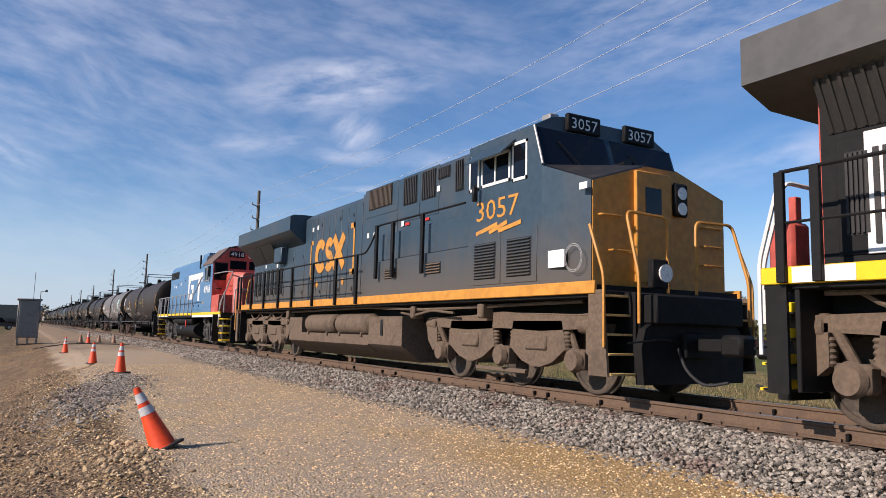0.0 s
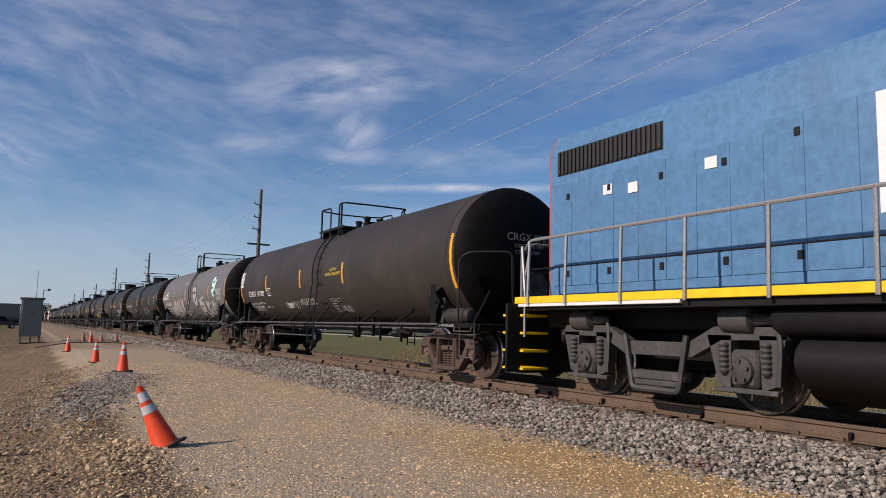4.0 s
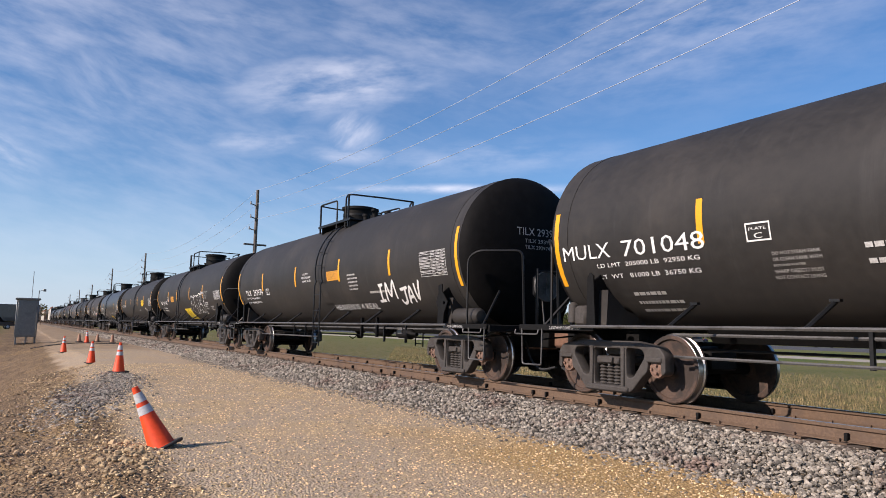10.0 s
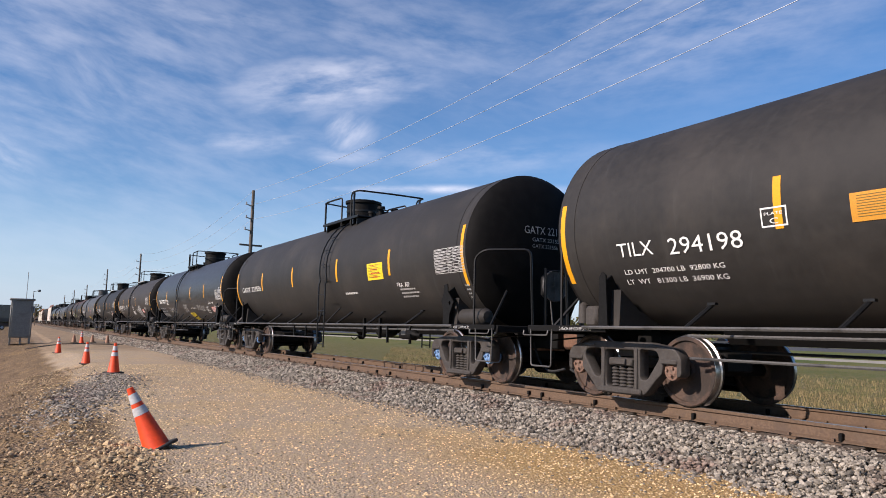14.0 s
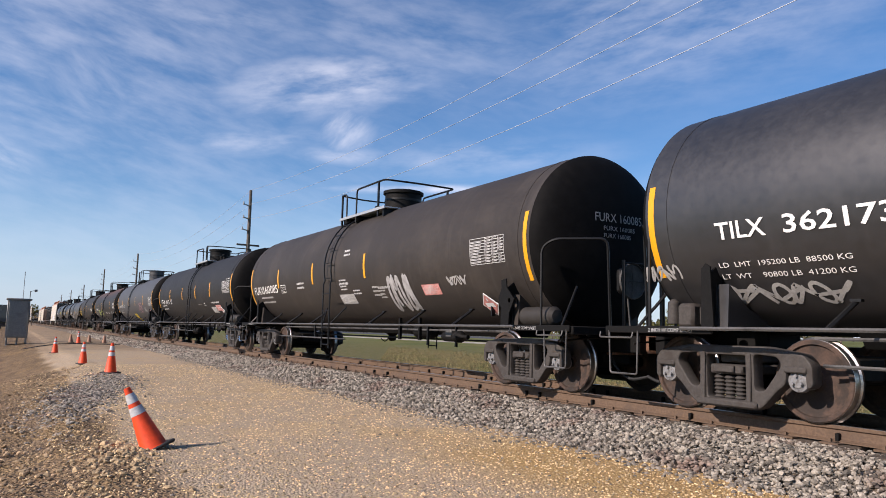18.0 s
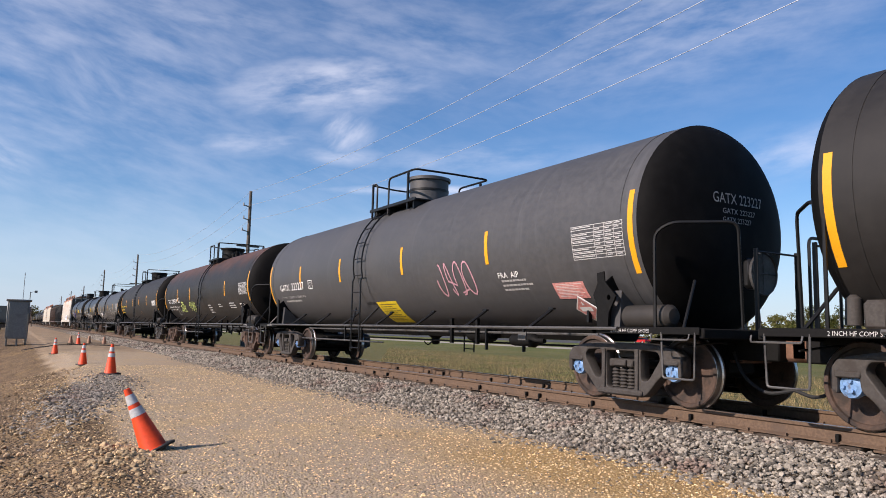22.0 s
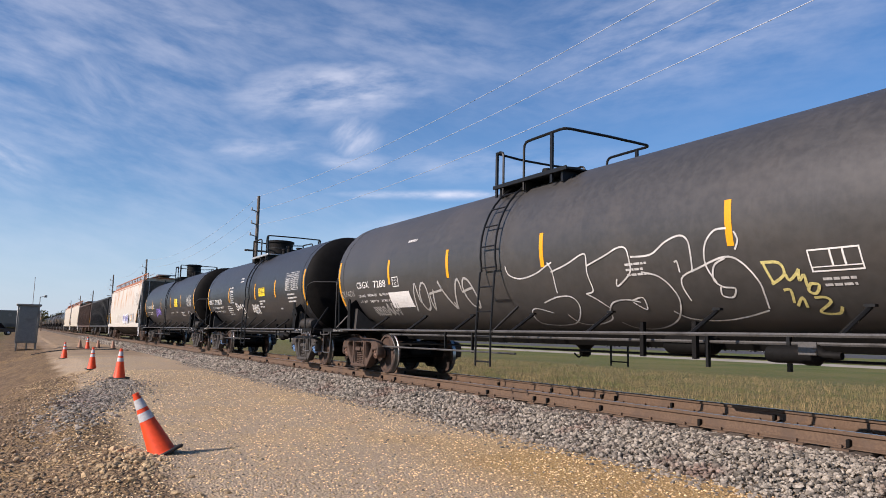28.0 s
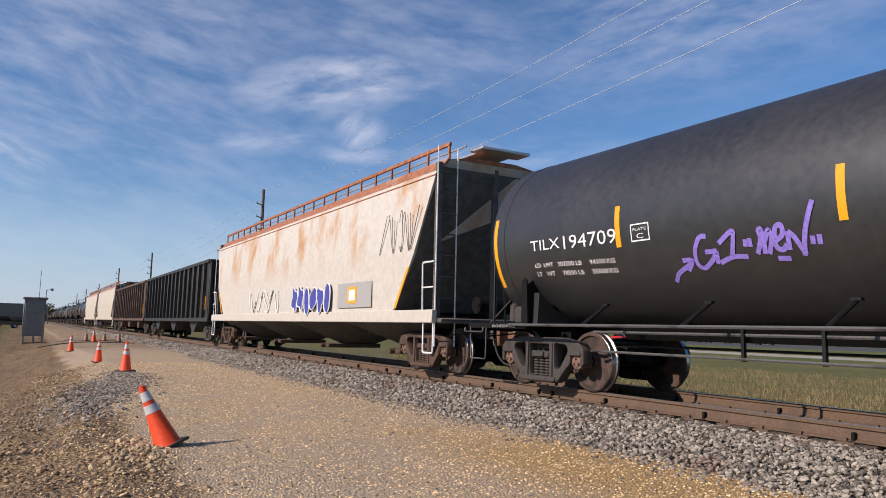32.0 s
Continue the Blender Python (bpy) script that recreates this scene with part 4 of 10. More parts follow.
def tank_car(name, mid, hb, paint, label, tone="truck_grey", cap="cap_brown", ladder=0.0, dome="round", rail="black_rail", tape="yellow_tape", end_tape=True, tapes=None, deck="black",
             bands=(), category="tank car", r=1.475, zc=2.405, mark="", plan=(-1.1, 0.65, None, 0.5), near=True):
    """A tank car; mid is the middle of its trucks along the train, hb half the distance between them."""
    car = thing(name, None, None, label, category, "tank cars of the train", at=(mid * LONG, TRACK, 0))
    CARS.append((car, mid * LONG))
    ON_TRAIN.add(car)
    R, ZC = SHELL[car] = (r, zc)
    half = hb + 0.82
    head = [(0.40, 0.0), (0.395, 0.2), (0.375, 0.4), (0.335, 0.6), (0.27, 0.78), (0.20, 0.88), (0.13, 0.94), (0.07, 0.972), (0.03, 0.988), (0.0, 1.0)]
    back, front = -half - 0.15, half - 0.15
    part("shell", Shape().lathe([(back, R), (back * 0.5, R), (0, R), (front * 0.5, R), (front, R)], 64, "X", (0, 0, ZC), False), paint, car)
    # both ends take a near-black colour that stands for their shaded side
    part("head", Shape().lathe([(back - a, R * q) for a, q in head], 64, "X", (0, 0, ZC), False), MAT["head_shade"], car, "black dished end")
    part("head", Shape().lathe([(front + a, R * q) for a, q in head[::-1]], 64, "X", (0, 0, ZC), False), MAT["head_shade"], car, "black dished end")
    if mark:
        key = (mark, 0.0, 0.0, 0.0, 1.0)
        if key not in LETTERS:
            LETTERS[key] = letters(*key)
        lv, lf, wide = LETTERS[key]
        radii, along = [q * R for a, q in head], [front + a for a, q in head]
        s = Shape()
        for high, y0, z0, w in ((0.15, -0.42, ZC + 0.30, 1.05), (0.075, -0.25, ZC + 0.16, 0.7), (0.075, -0.25, ZC + 0.04, 0.6)):
            pts = [(y0 + p[0] * w / wide, z0 + p[1] * high) for p in lv]
            s.add([(float(np.interp(math.hypot(y, z - ZC), radii, along)) + 0.012, y, z) for y, z in pts], lf)
        part("end_lettering", s, MAT["grey_letter"], car, "dusty lettering on the end")
    for bx in (back + 0.34, front - 0.34, *bands):
        part("jacket_band", Shape().lathe([(bx - 0.03, R - 0.004), (bx - 0.03, R + 0.006), (bx + 0.03, R + 0.006), (bx + 0.03, R - 0.004)], 64, "X", (0, 0, ZC)), paint, car)
    # saddles and bottom sill
    for m in (-1, 1):
        x = m * hb
        s = Shape().prism([(-1.34, 0.98), (1.34, 0.98), (1.30, 1.50), (0.95, 1.22), (0, 0.95), (-0.95, 1.22), (-1.30, 1.50)], x - 0.20, x + 0.20, "X")
        for y in (-1, 1):
            if m > 0:
                pad = cut_plate([(x - 0.15, 0.99), (x + 0.08, 0.99), (x + 0.10, 1.20), (x + 0.24, 1.42), (x + 0.02, 1.62), (x + 0.0, 1.76), (x - 0.14, 1.74), (x - 0.13, 1.60), (x - 0.22, 1.44), (x - 0.14, 1.28)],
                                [[(x + 0.10 + 0.04 * math.cos(k), 1.40 + 0.04 * math.sin(k)) for k in (0, 1, 2, 3, 4, 5)]], y * 1.44 - 0.012, y * 1.44 + 0.012, 0.004)
            else:
                pad = Shape().prism([(x - 0.10, 0.99), (x + 0.09, 0.99), (x + 0.05, 1.70), (x - 0.02, 1.74), (x - 0.08, 1.68)], y * 1.44 - 0.012, y * 1.44 + 0.012)
            part("jack_plate", pad, MAT["black"], car)
            part("bolster_web", Shape().prism([(y * 1.43, 0.99), (y * 1.43, 1.60), (y * 1.28, 1.72), (y * 0.92, 1.32), (y * 0.6, 1.10), (y * 0.6, 0.99)][::y], x - 0.015, x + 0.015, "X"), MAT["black"], car)
        part("saddle", s, paint, car)
        part("end_sill", Shape().box(min(x, x + m * 1.95), max(x, x + m * 1.95), -0.33, 0.33, 0.62, 0.98, 0.02), MAT["black"], car)
        xe = x + m * 1.72
        part("end_platform", Shape().box(min(x + m * 0.75, xe), max(x + m * 0.75, xe), -1.42, 1.42, 0.955, 0.995, 0.01).box(xe - 0.04, xe + 0.04, -1.46, 1.46, 0.88, 1.0, 0.012), MAT["black"], car)
        plate = part("side_plate", Shape().box(min(x - m * 0.1, xe), max(x - m * 0.1, xe), -1.50, -1.47, 0.92, 1.01, 0.008), MAT[deck], car)
        if near:
            xm = x + m * 0.55
            key = ("2 INCH HF COMP SHOES", 0.0, 0.0, 0.0, 1.0)
            if key not in LETTERS:
                LETTERS[key] = letters(*key)
            lv, lf, wide = LETTERS[key]
            part("stencil", Shape().add([(xm - 0.36 + p[0] * 0.72 / wide, -1.503, 0.940 + p[1] * 0.048) for p in lv], lf), MAT["print"], plate, "small white stencilled words")
            # end railings, braces and stirrup steps
            part("end_handrail", Shape().tube(rounded([(x + m * 0.95, -1.43, 0.98), (x + m * 0.95, -1.43, 2.20), (x + m * 1.15, -1.34, 2.32), (xe, -0.75, 2.32), (xe, -0.70, 1.0)], 0.12, 3), 0.022), MAT[rail], car)
            part("end_handrail", Shape().tube(rounded([(xe, 1.40, 0.98), (xe, 1.40, 2.25), (xe, 0.70, 2.25), (xe, 0.70, 1.0)], 0.10, 3), 0.022), MAT[rail], car)
            part("end_brace", Shape().tube([(x + m * 1.30, -1.30, 1.0), (x + m * 1.05, -0.80, 1.62)], 0.022), MAT["black_rail"], car)
            for y in (-0.42, 0.42):
                part("end_post", Shape().box(xe - 0.03, xe + 0.03, y - 0.016, y + 0.016, 0.98, 2.02, 0.006), MAT[rail], car)
            part("end_bar", Shape().tube([(xe, -0.42, 1.98), (xe, 0.42, 1.98)], 0.014), MAT["black_rail"], car)
            st = Shape()
            xs = x + m * 1.38
            st.tube(rounded([(xs - 0.27, -1.49, 0.95), (xs - 0.25, -1.49, 0.40), (xs + 0.25, -1.49, 0.40), (xs + 0.27, -1.49, 0.95)], 0.04), 0.014)
            st.tube(rounded([(xs - 0.42, -1.51, 0.93), (xs - 0.42, -1.53, 0.86), (xs + 0.2, -1.53, 0.86), (xs + 0.2, -1.51, 0.93)], 0.03), 0.012)
            part("sill_step", st, MAT["rail_grey"], car)
            if m > 0:
                part("end_reservoir", Shape().lathe([(x + 0.18, 0.0), (x + 0.19, 0.10), (x + 0.25, 0.15), (x + 1.0, 0.15), (x + 1.06, 0.10), (x + 1.07, 0.0)], 18, "X", (0, -1.20, 1.15)), MAT["tank_black"], car, "dusty black cylinder on the end platform")
                wheel = part("brake_wheel", Shape().lathe([(xe - 0.14, 0.27), (xe - 0.12, 0.285), (xe - 0.10, 0.27), (xe - 0.12, 0.255)], 22, "X", (0, -0.12, 1.72)).tube([(xe - 0.12, -0.38, 1.72), (xe - 0.12, 0.14, 1.72)], 0.012).tube(
                    [(xe - 0.12, -0.12, 1.46), (xe - 0.12, -0.12, 1.98)], 0.012), MAT["rail_grey"], car)
                part("gear_box", Shape().box(xe - 0.30, xe - 0.15, -0.34, 0.10, 1.52, 1.92, 0.05), MAT["black_rail"], wheel)
                part("chain", Shape().tube([(xe - 0.2, -0.16, 1.52), (xe - 0.2, -0.10, 1.0)], 0.016), MAT["rail_grey"], wheel)
            else:
                part("control_valve", Shape().box(x - 0.75, x - 0.48, -1.16, -0.92, 1.0, 1.30, 0.04).lathe([(1.05, 0.09), (1.32, 0.08), (1.36, 0.03)], 10, "Z", (x - 0.90, -1.04, 0)).lathe([(1.05, 0.07), (1.25, 0.07)], 10, "Z", (x - 0.38, -1.04, 0)), MAT["truck_grey"], car, "dusty brake valve on the platform")
        coupler(car, x + m * 1.28, m)
        truck(car, x, tone, cap)
        if end_tape:
            xt = back + 0.10 if m < 0 else front - 0.12
            part("reflector", shell_patch(car, xt - 0.05, xt + 0.05, -32 if m < 0 else -28, 14 if m < 0 else 16, 0.004), MAT[tape], car, "reflective strip")
    # pipe rail along the side, on struts
    for side in (-1, 1):
        y = side * 1.53
        part("side_rail", Shape().tube([(-hb - 0.35, y, 0.985), (hb + 0.35, y, 0.985)], 0.024), MAT["rail_grey"], car, "worn side handrail")
        n = 7
        for i in range(n):
            x = -hb + 1.6 + (2 * hb - 3.2) * i / (n - 1)
            if abs(x - ladder) < 0.7 or not near:
                continue
            part("rail_strut", Shape().tube([(x - 0.05, y, 0.98), (x + 0.05, side * 1.14, 1.28)], 0.028).box(x + 0.0, x + 0.12, side * 1.16 - 0.03, side * 1.16 + 0.03, 1.27, 1.30), MAT["black_rail"], car)
    # brake rigging under the tank
    part("brake_pipe", Shape().tube([(-hb + 0.9, -0.75, 0.90), (hb - 0.9, -0.75, 0.90)], 0.022).tube([(-hb + 1.2, -1.05, 0.62), (-0.6, -1.05, 0.62)], 0.02), MAT["rail_grey"], car)
    part("brake_rod", Shape().tube([(-hb + 1.0, -0.45, 0.71), (hb - 1.0, -0.45, 0.71)], 0.02), MAT["black"], car)
    part("reservoir", Shape().lathe([(1.9, 0.0), (1.92, 0.09), (1.98, 0.13), (2.75, 0.13), (2.81, 0.09), (2.83, 0.0)], 16, "X", (0.6, -0.6, 0.86)), MAT["black"], car)
    part("brake_cylinder", Shape().lathe([(0, 0.0), (0.0, 0.09), (0.1, 0.10), (0.45, 0.10), (0.5, 0.115), (0.62, 0.115), (0.7, 0.05), (0.9, 0.04), (0.9, 0.0)], 14, "X", (hb - 2.9, -0.95, 0.78)), MAT["black"], car)
    for x in (2.4, 3.35):
        part("valve_hanger", Shape().box(x - 0.035, x + 0.035, -0.98, -0.92, 0.68, 1.15), MAT["black"], car)
    part("instruction_plate", Shape().box(hb - 2.3, hb - 2.08, -1.28, -1.25, 0.78, 0.92, 0.008), MAT["rail_grey"], car, "small blank metal plate")
    part("bottom_skid", Shape().prism([(-0.55, 0.98), (0.55, 0.98), (0.42, 0.80), (-0.42, 0.80)], -hb + 1.3, hb - 1.3, "X"), MAT["black"], car)
    part("outlet_valve", Shape().lathe([(0.60, 0.06), (0.64, 0.10), (0.74, 0.10), (0.84, 0.22), (0.99, 0.26)], 14, "Z").tube(rounded([(0.1, -0.1, 0.72), (0.2, -0.3, 0.58), (0.2, -0.4, 0.66)], 0.1), 0.014), MAT["black"], car)
    for x in (-3.6, -2.5, 3.4, 4.6):
        part("pipe_hanger", Shape().box(x - 0.022, x + 0.022, -0.80, -0.75, 0.58, 1.0), MAT["black_rail"], car)
    # ladders, top platform, manway and railings
    lx = ladder
    for side in (-1, 1):
        lad = Shape()
        for dx in (-0.24, 0.24):
            pts = [(lx + dx, side * 1.56, 0.40), (lx + dx, side * 1.56, 1.0), (lx + dx, side * (R + 0.09), 2.0)]
            pts += [(lx + dx, side * (R + 0.09) * math.cos(radians(a)), ZC + (R + 0.09) * math.sin(radians(a))) for a in range(-12, 66, 8)]
            lad.tube(pts, 0.020, 5)
        part("ladder", lad, MAT["black_rail"], car)
        for i in range(10 if near else 0):
            if i < 4:
                z = 0.48 + i * 0.42
                y = side * (1.56 if z < 1.0 else 1.56 + (R + 0.09 - 1.56) * min(1, (z - 1.0) / 1.0))
            else:
                a = radians(-10 + (i - 4) * 14)
                y, z = side * (R + 0.09) * math.cos(a), ZC + (R + 0.09) * math.sin(a)
            part("rung", Shape().tube([(lx - 0.24, y, z), (lx + 0.24, y, z)], 0.014, 5), MAT["black_rail"], car)
        for dx, ex, ey in ((-0.24, -0.6, 1.30), (0.24, 0.65, 1.28)):
            part("ladder_brace", Shape().tube([(lx + dx, side * 1.56, 0.95), (lx + ex, side * ey, 1.40)], 0.022), MAT["black_rail"], car)
    top = ZC + R
    before, after, man, rise = plan
    px0, px1 = lx + before, lx + after
    grating = MAT["galvanised" if dome == "bright" else "black_rail"]
    for side in (-1, 1):
        pl = part("top_platform", Shape().box(px0 - 0.06, px1 + 0.06, side * 0.98 if side < 0 else 0.46, -0.46 if side < 0 else 0.98, top - 0.13, top - 0.10, 0.006), grating, car)
        part("platform_edge", Shape().box(px0 - 0.08, px1 + 0.08, side * 0.995 - 0.015, side * 0.995 + 0.015, top - 0.155, top - 0.085, 0.006), grating, pl)
        for x in (px0 + 0.1, lx - 0.33, lx + 0.33, px1 - 0.1)[:4 if near else 0]:
            part("bracket", Shape().box(x - 0.03, x + 0.03, min(side * 0.95, side * 0.5), max(side * 0.95, side * 0.5), top - 0.32, top - 0.13), MAT["black_rail"], pl)
    if man is not None:
        r, mx = (0.38 if rise > 0.7 else 0.47), lx + man
        mw = part("manway", Shape().lathe([(top - 0.08, r), (top + rise - 0.10, r), (top + rise - 0.09, r + 0.05), (top + rise - 0.02, r + 0.05), (top + rise, r - 0.02), (top + rise + 0.01, 0.0)], 28, "Z", (mx, 0, 0)), MAT["black"] if dome != "grey" else paint, car, "cylindrical manway housing")
        part("band", Shape().lathe([(top + rise * 0.45, r + 0.002), (top + rise * 0.45, r + 0.012), (top + rise * 0.45 + 0.05, r + 0.012), (top + rise * 0.45 + 0.05, r + 0.002)], 28, "Z", (mx, 0, 0)), MAT["black_rail"], mw)
    vx = lx + (0.25 if before < -0.9 else -0.3)
    part("valve_box", Shape().box(vx - 0.15, vx + 0.15, -0.15, 0.15, top - 0.04, top + 0.14, 0.02), MAT["black"], car)
    for dx, dy, h in ((-0.45, -0.15, 0.2), (0.3, -0.2, 0.24), (0.5, 0.1, 0.18)):
        part("valve", Shape().lathe([(top - 0.06, 0.09), (top + h * 0.7, 0.08), (top + h * 0.7, 0.11), (top + h, 0.10), (top + h, 0.0)], 10, "Z", (vx + dx, dy, 0)), MAT["black"], car)
    y0, z0, z1 = -0.97, top - 0.30, top + 0.54
    la, lb = lx - 0.33, lx + 0.33
    for side in (-1, 1):
        y = side * 0.97
        part("platform_rail", Shape().tube(rounded([(px0, y, z0), (px0, y, z1), (la, y, z1 - 0.03), (la, y, z0)], 0.11), 0.024), MAT["black_rail"], car)
        part("platform_rail", Shape().tube(rounded([(lb, y, z0), (lb, y, z1 + 0.01), (px1, y, z1 + 0.01), (px1, 0.0, z1 + 0.02)], 0.13), 0.024), MAT["black_rail"], car)
        part("rail_post", Shape().box(px0 - 0.03, px0 + 0.03, y - 0.018, y + 0.018, z0, z1), MAT["black_rail"], car)
        xp = lx + 0.52 if after < 1.0 else px1 - 0.35
        part("rail_post", Shape().box(xp - 0.032, xp + 0.032, y - 0.018, y + 0.018, z0, z1), MAT["black_rail"], car)
    part("platform_rail", Shape().tube(rounded([(px0, -0.97, z1 - 0.02), (px0, -0.4, z1 - 0.06), (px0, 0.4, z1 - 0.06), (px0, 0.97, z1 - 0.02)], 0.1), 0.022), MAT["black_rail"], car)
    for tx in (tapes if tapes is not None else (-5.0, -2.4, 1.2, 4.2)):
        part("reflector", shell_patch(car, tx - 0.05, tx + 0.05, -14, 8, 0.004), MAT[tape], car, "reflective strip")
    return car


CARS = []
MAT["ink"] = surface("faded dark print", (0.16, 0.12, 0.03), 0.6, grain=40, spread=0.2)
MAT["print"] = surface("small white print", (0.50, 0.49, 0.47), 0.6, grain=40, spread=0.2)
# shade on the sunless tank ends, put into the base colour
MAT["head_shade"] = surface("near-black dished end, shade included", (0.0055, 0.0052, 0.0050), 0.7, grain=6, spread=0.2, stain=(0.010, 0.009, 0.008), stain_at=0.55, stain_scale=1.5, spec=0.1)
MAT["fill_white"] = surface("white spray paint fill", (0.38, 0.365, 0.35), 0.6, grain=10, spread=0.1)
MAT["fill_mint"] = surface("pale mint spray paint", (0.50, 0.78, 0.72), 0.6, grain=10, spread=0.08)
MAT["outline_red"] = surface("dark red spray outline", (0.34, 0.04, 0.055), 0.6)
MAT["outline_dark"] = surface("dark spray outline", (0.03, 0.035, 0.04), 0.6)
MAT["spray_pale"] = surface("thin pale spray line", (0.55, 0.54, 0.52), 0.6, grain=5, spread=0.25)
MAT["pink"] = surface("faded pink spray line", (0.50, 0.26, 0.30), 0.6)
MAT["spray_white"] = surface("thin white spray", (0.34, 0.33, 0.32), 0.7, grain=6, spread=0.3)
MAT["spray_green"] = surface("yellow-green spray line", (0.42, 0.50, 0.14), 0.6)
MAT["spray_violet"] = surface("violet spray line", (0.24, 0.17, 0.55), 0.6)
MAT["spray_blue"] = surface("deep blue spray paint", (0.05, 0.06, 0.30), 0.55)
MAT["straw"] = surface("straw-coloured spray line", (0.60, 0.52, 0.20), 0.6)
MAT["notice_red"] = surface("red-printed notice", (0.60, 0.25, 0.22), 0.5, grain=18, spread=0.25)


def sticker(car, x0, x1, a0, a1, mat, label="sticker", name="notice", lean=0.0):
    """A notice on the shell with lines of print too small to read."""
    ob = part(name, shell_patch(car, x0, x1, a0, a1, 0.006, 0.0, 6), mat, car, label)
    d = a1 - a0
    ink = MAT["ink"] if "yellow" in mat.name or "orange" in mat.name else MAT["white_letter"]
    s = Shape()
    for i in range(9):
        top = a1 - d * (0.10 + 0.09 * i)
        p = shell_patch(car, x0 + (x1 - x0) * 0.08, x1 - (x1 - x0) * (0.08 + 0.12 * (i * 2 % 3)), top - d * 0.022, top, 0.009, 0.0, 1)
        s.add(p.v, p.f)
    part("print", s, ink, ob)
    return ob


def placard(car, x, a, h):
    """A red and white hazard diamond on a bracket."""
    base, n = Vector(shell_point(car, x, a, 0.05)), radians(a)
    up, out = Vector((0, math.sin(n), math.cos(n))), Vector((0, -math.cos(n), math.sin(n)))

    def diamond(k, lift):
        return [tuple(base + out * lift + Vector((dx * k * h * 0.95, 0, 0)) + up * dz * k * h) for dx, dz in ((-1, 0), (0, -1), (1, 0), (0, 1))]

    s = Shape().add(diamond(1, 0.0) + diamond(1, 0.012), [(0, 1, 2, 3), (4, 5, 6, 7), (0, 1, 5, 4), (1, 2, 6, 5), (2, 3, 7, 6), (3, 0, 4, 7)])
    ob = part("placard", s, MAT["white"], car, "red and white diamond hazard placard")
    part("red_field", Shape().add(diamond(0.88, 0.016), [(0, 1, 2, 3)]), MAT["notice_red"], ob, "red field")
    w = [tuple(base + out * 0.019 + Vector((dx * h * 0.5, 0, 0)) + up * dz * h) for dx, dz in ((-1, -0.17), (1, -0.17), (1, 0.17), (-1, 0.17))]
    part("number_field", Shape().add(w, [(0, 1, 2, 3)]), MAT["white"], ob)
    part("symbol", Shape().add([tuple(base + out * 0.019 + Vector((dx * h, 0, 0)) + up * dz * h) for dx, dz in ((-0.1, 0.32), (0.1, 0.32), (0.05, 0.6), (-0.05, 0.55))], [(0, 1, 2, 3)]), MAT["white"], ob)
    part("bracket", Shape().box(x - 0.02, x + 0.02, base.y + 0.005, base.y + 0.08, base.z - h * 0.8, base.z + h * 0.6), MAT["black_rail"], ob)
    return ob


def ribbon(car, pts, w, lift=0.006):
    """A painted stroke of width w along (x, height along the shell) points."""
    r = SHELL[car][0]
    v, f = [], []
    for i, (x, h) in enumerate(pts):
        (xa, ha), (xb, hb) = pts[max(i - 1, 0)], pts[min(i + 1, len(pts) - 1)]
        d = math.hypot(xb - xa, hb - ha) or 1.0
        nx, nh = -(hb - ha) / d * w / 2, (xb - xa) / d * w / 2
        v += [shell_point(car, x + nx, math.degrees((h + nh) / r), lift), shell_point(car, x - nx, math.degrees((h - nh) / r), lift)]
    f = [(2 * i, 2 * i + 1, 2 * i + 3, 2 * i + 2) for i in range(len(pts) - 1)]
    return Shape().add(v, f)


def scrawl(car, x0, x1, a0, a1, mat, seed, w, n):
    """A looping spray scrawl that cannot be read."""
    r, rng = SHELL[car][0], random.Random(seed)
    h0, h1 = radians(a0) * r, radians(a1) * r
    run = []
    step = (x1 - x0) / n
    for i in range(n):
        c = x0 + step * (i + 0.5)
        m, hh, ww = (h0 + h1) / 2, (h1 - h0) / 2, step * 0.62
        ph, k, lean = rng.uniform(0, 6.28), rng.choice((1, 2, 2, 3)), rng.uniform(-0.2, 0.5)
        turn = rng.uniform(3.6, 6.8)
        pts = []
        for j in range(22):
            t = j / 21 * turn + ph
            z = hh * math.sin(t * (1 if k != 3 else 1.5)) * rng.uniform(0.93, 1.0)
            pts.append((c + ww * 0.75 * math.sin(t * k / 2 + ph * 0.7) + lean * z * 0.5, m + z))
        run += pts
    return part("graffiti", ribbon(car, run, w), mat, car, "looping spray-painted scrawl")


def strokes(car, lines, mat, w, label="spray-painted tag in loose strokes", lift=0.006):
    """Freehand spray lines: each is a few (x, angle) points that a smooth curve runs through."""
    r = SHELL[car][0]
    s = Shape()
    for number, line in enumerate(lines):
        p = [(x, radians(a) * r) for x, a in line]
        pts = []
        for i in range(len(p) - 1):
            a, b, c, d = p[max(i - 1, 0)], p[i], p[i + 1], p[min(i + 2, len(p) - 1)]
            for k in range(5):
                t = k / 5
                pts.append(tuple(0.5 * (2 * b[m] + (c[m] - a[m]) * t + (2 * a[m] - 5 * b[m] + 4 * c[m] - d[m]) * t * t + (3 * b[m] - a[m] - 3 * c[m] + d[m]) * t ** 3) for m in (0, 1)))
        pts.append(p[-1])
        piece = ribbon(car, pts, w, lift + 0.0012 * (number % 5))
        s.add(piece.v, piece.f)
    return part("graffiti", s, mat, car, label)


def throw_up(car, lines, fill, edge, w, label):
    """Fat spray-painted letters: a wide dark outline under a paler fill."""
    strokes(car, lines, MAT[edge], w + 0.13, "dark spray-painted outline round fat letters", 0.006)
    strokes(car, lines, MAT[fill], w, label, 0.016)


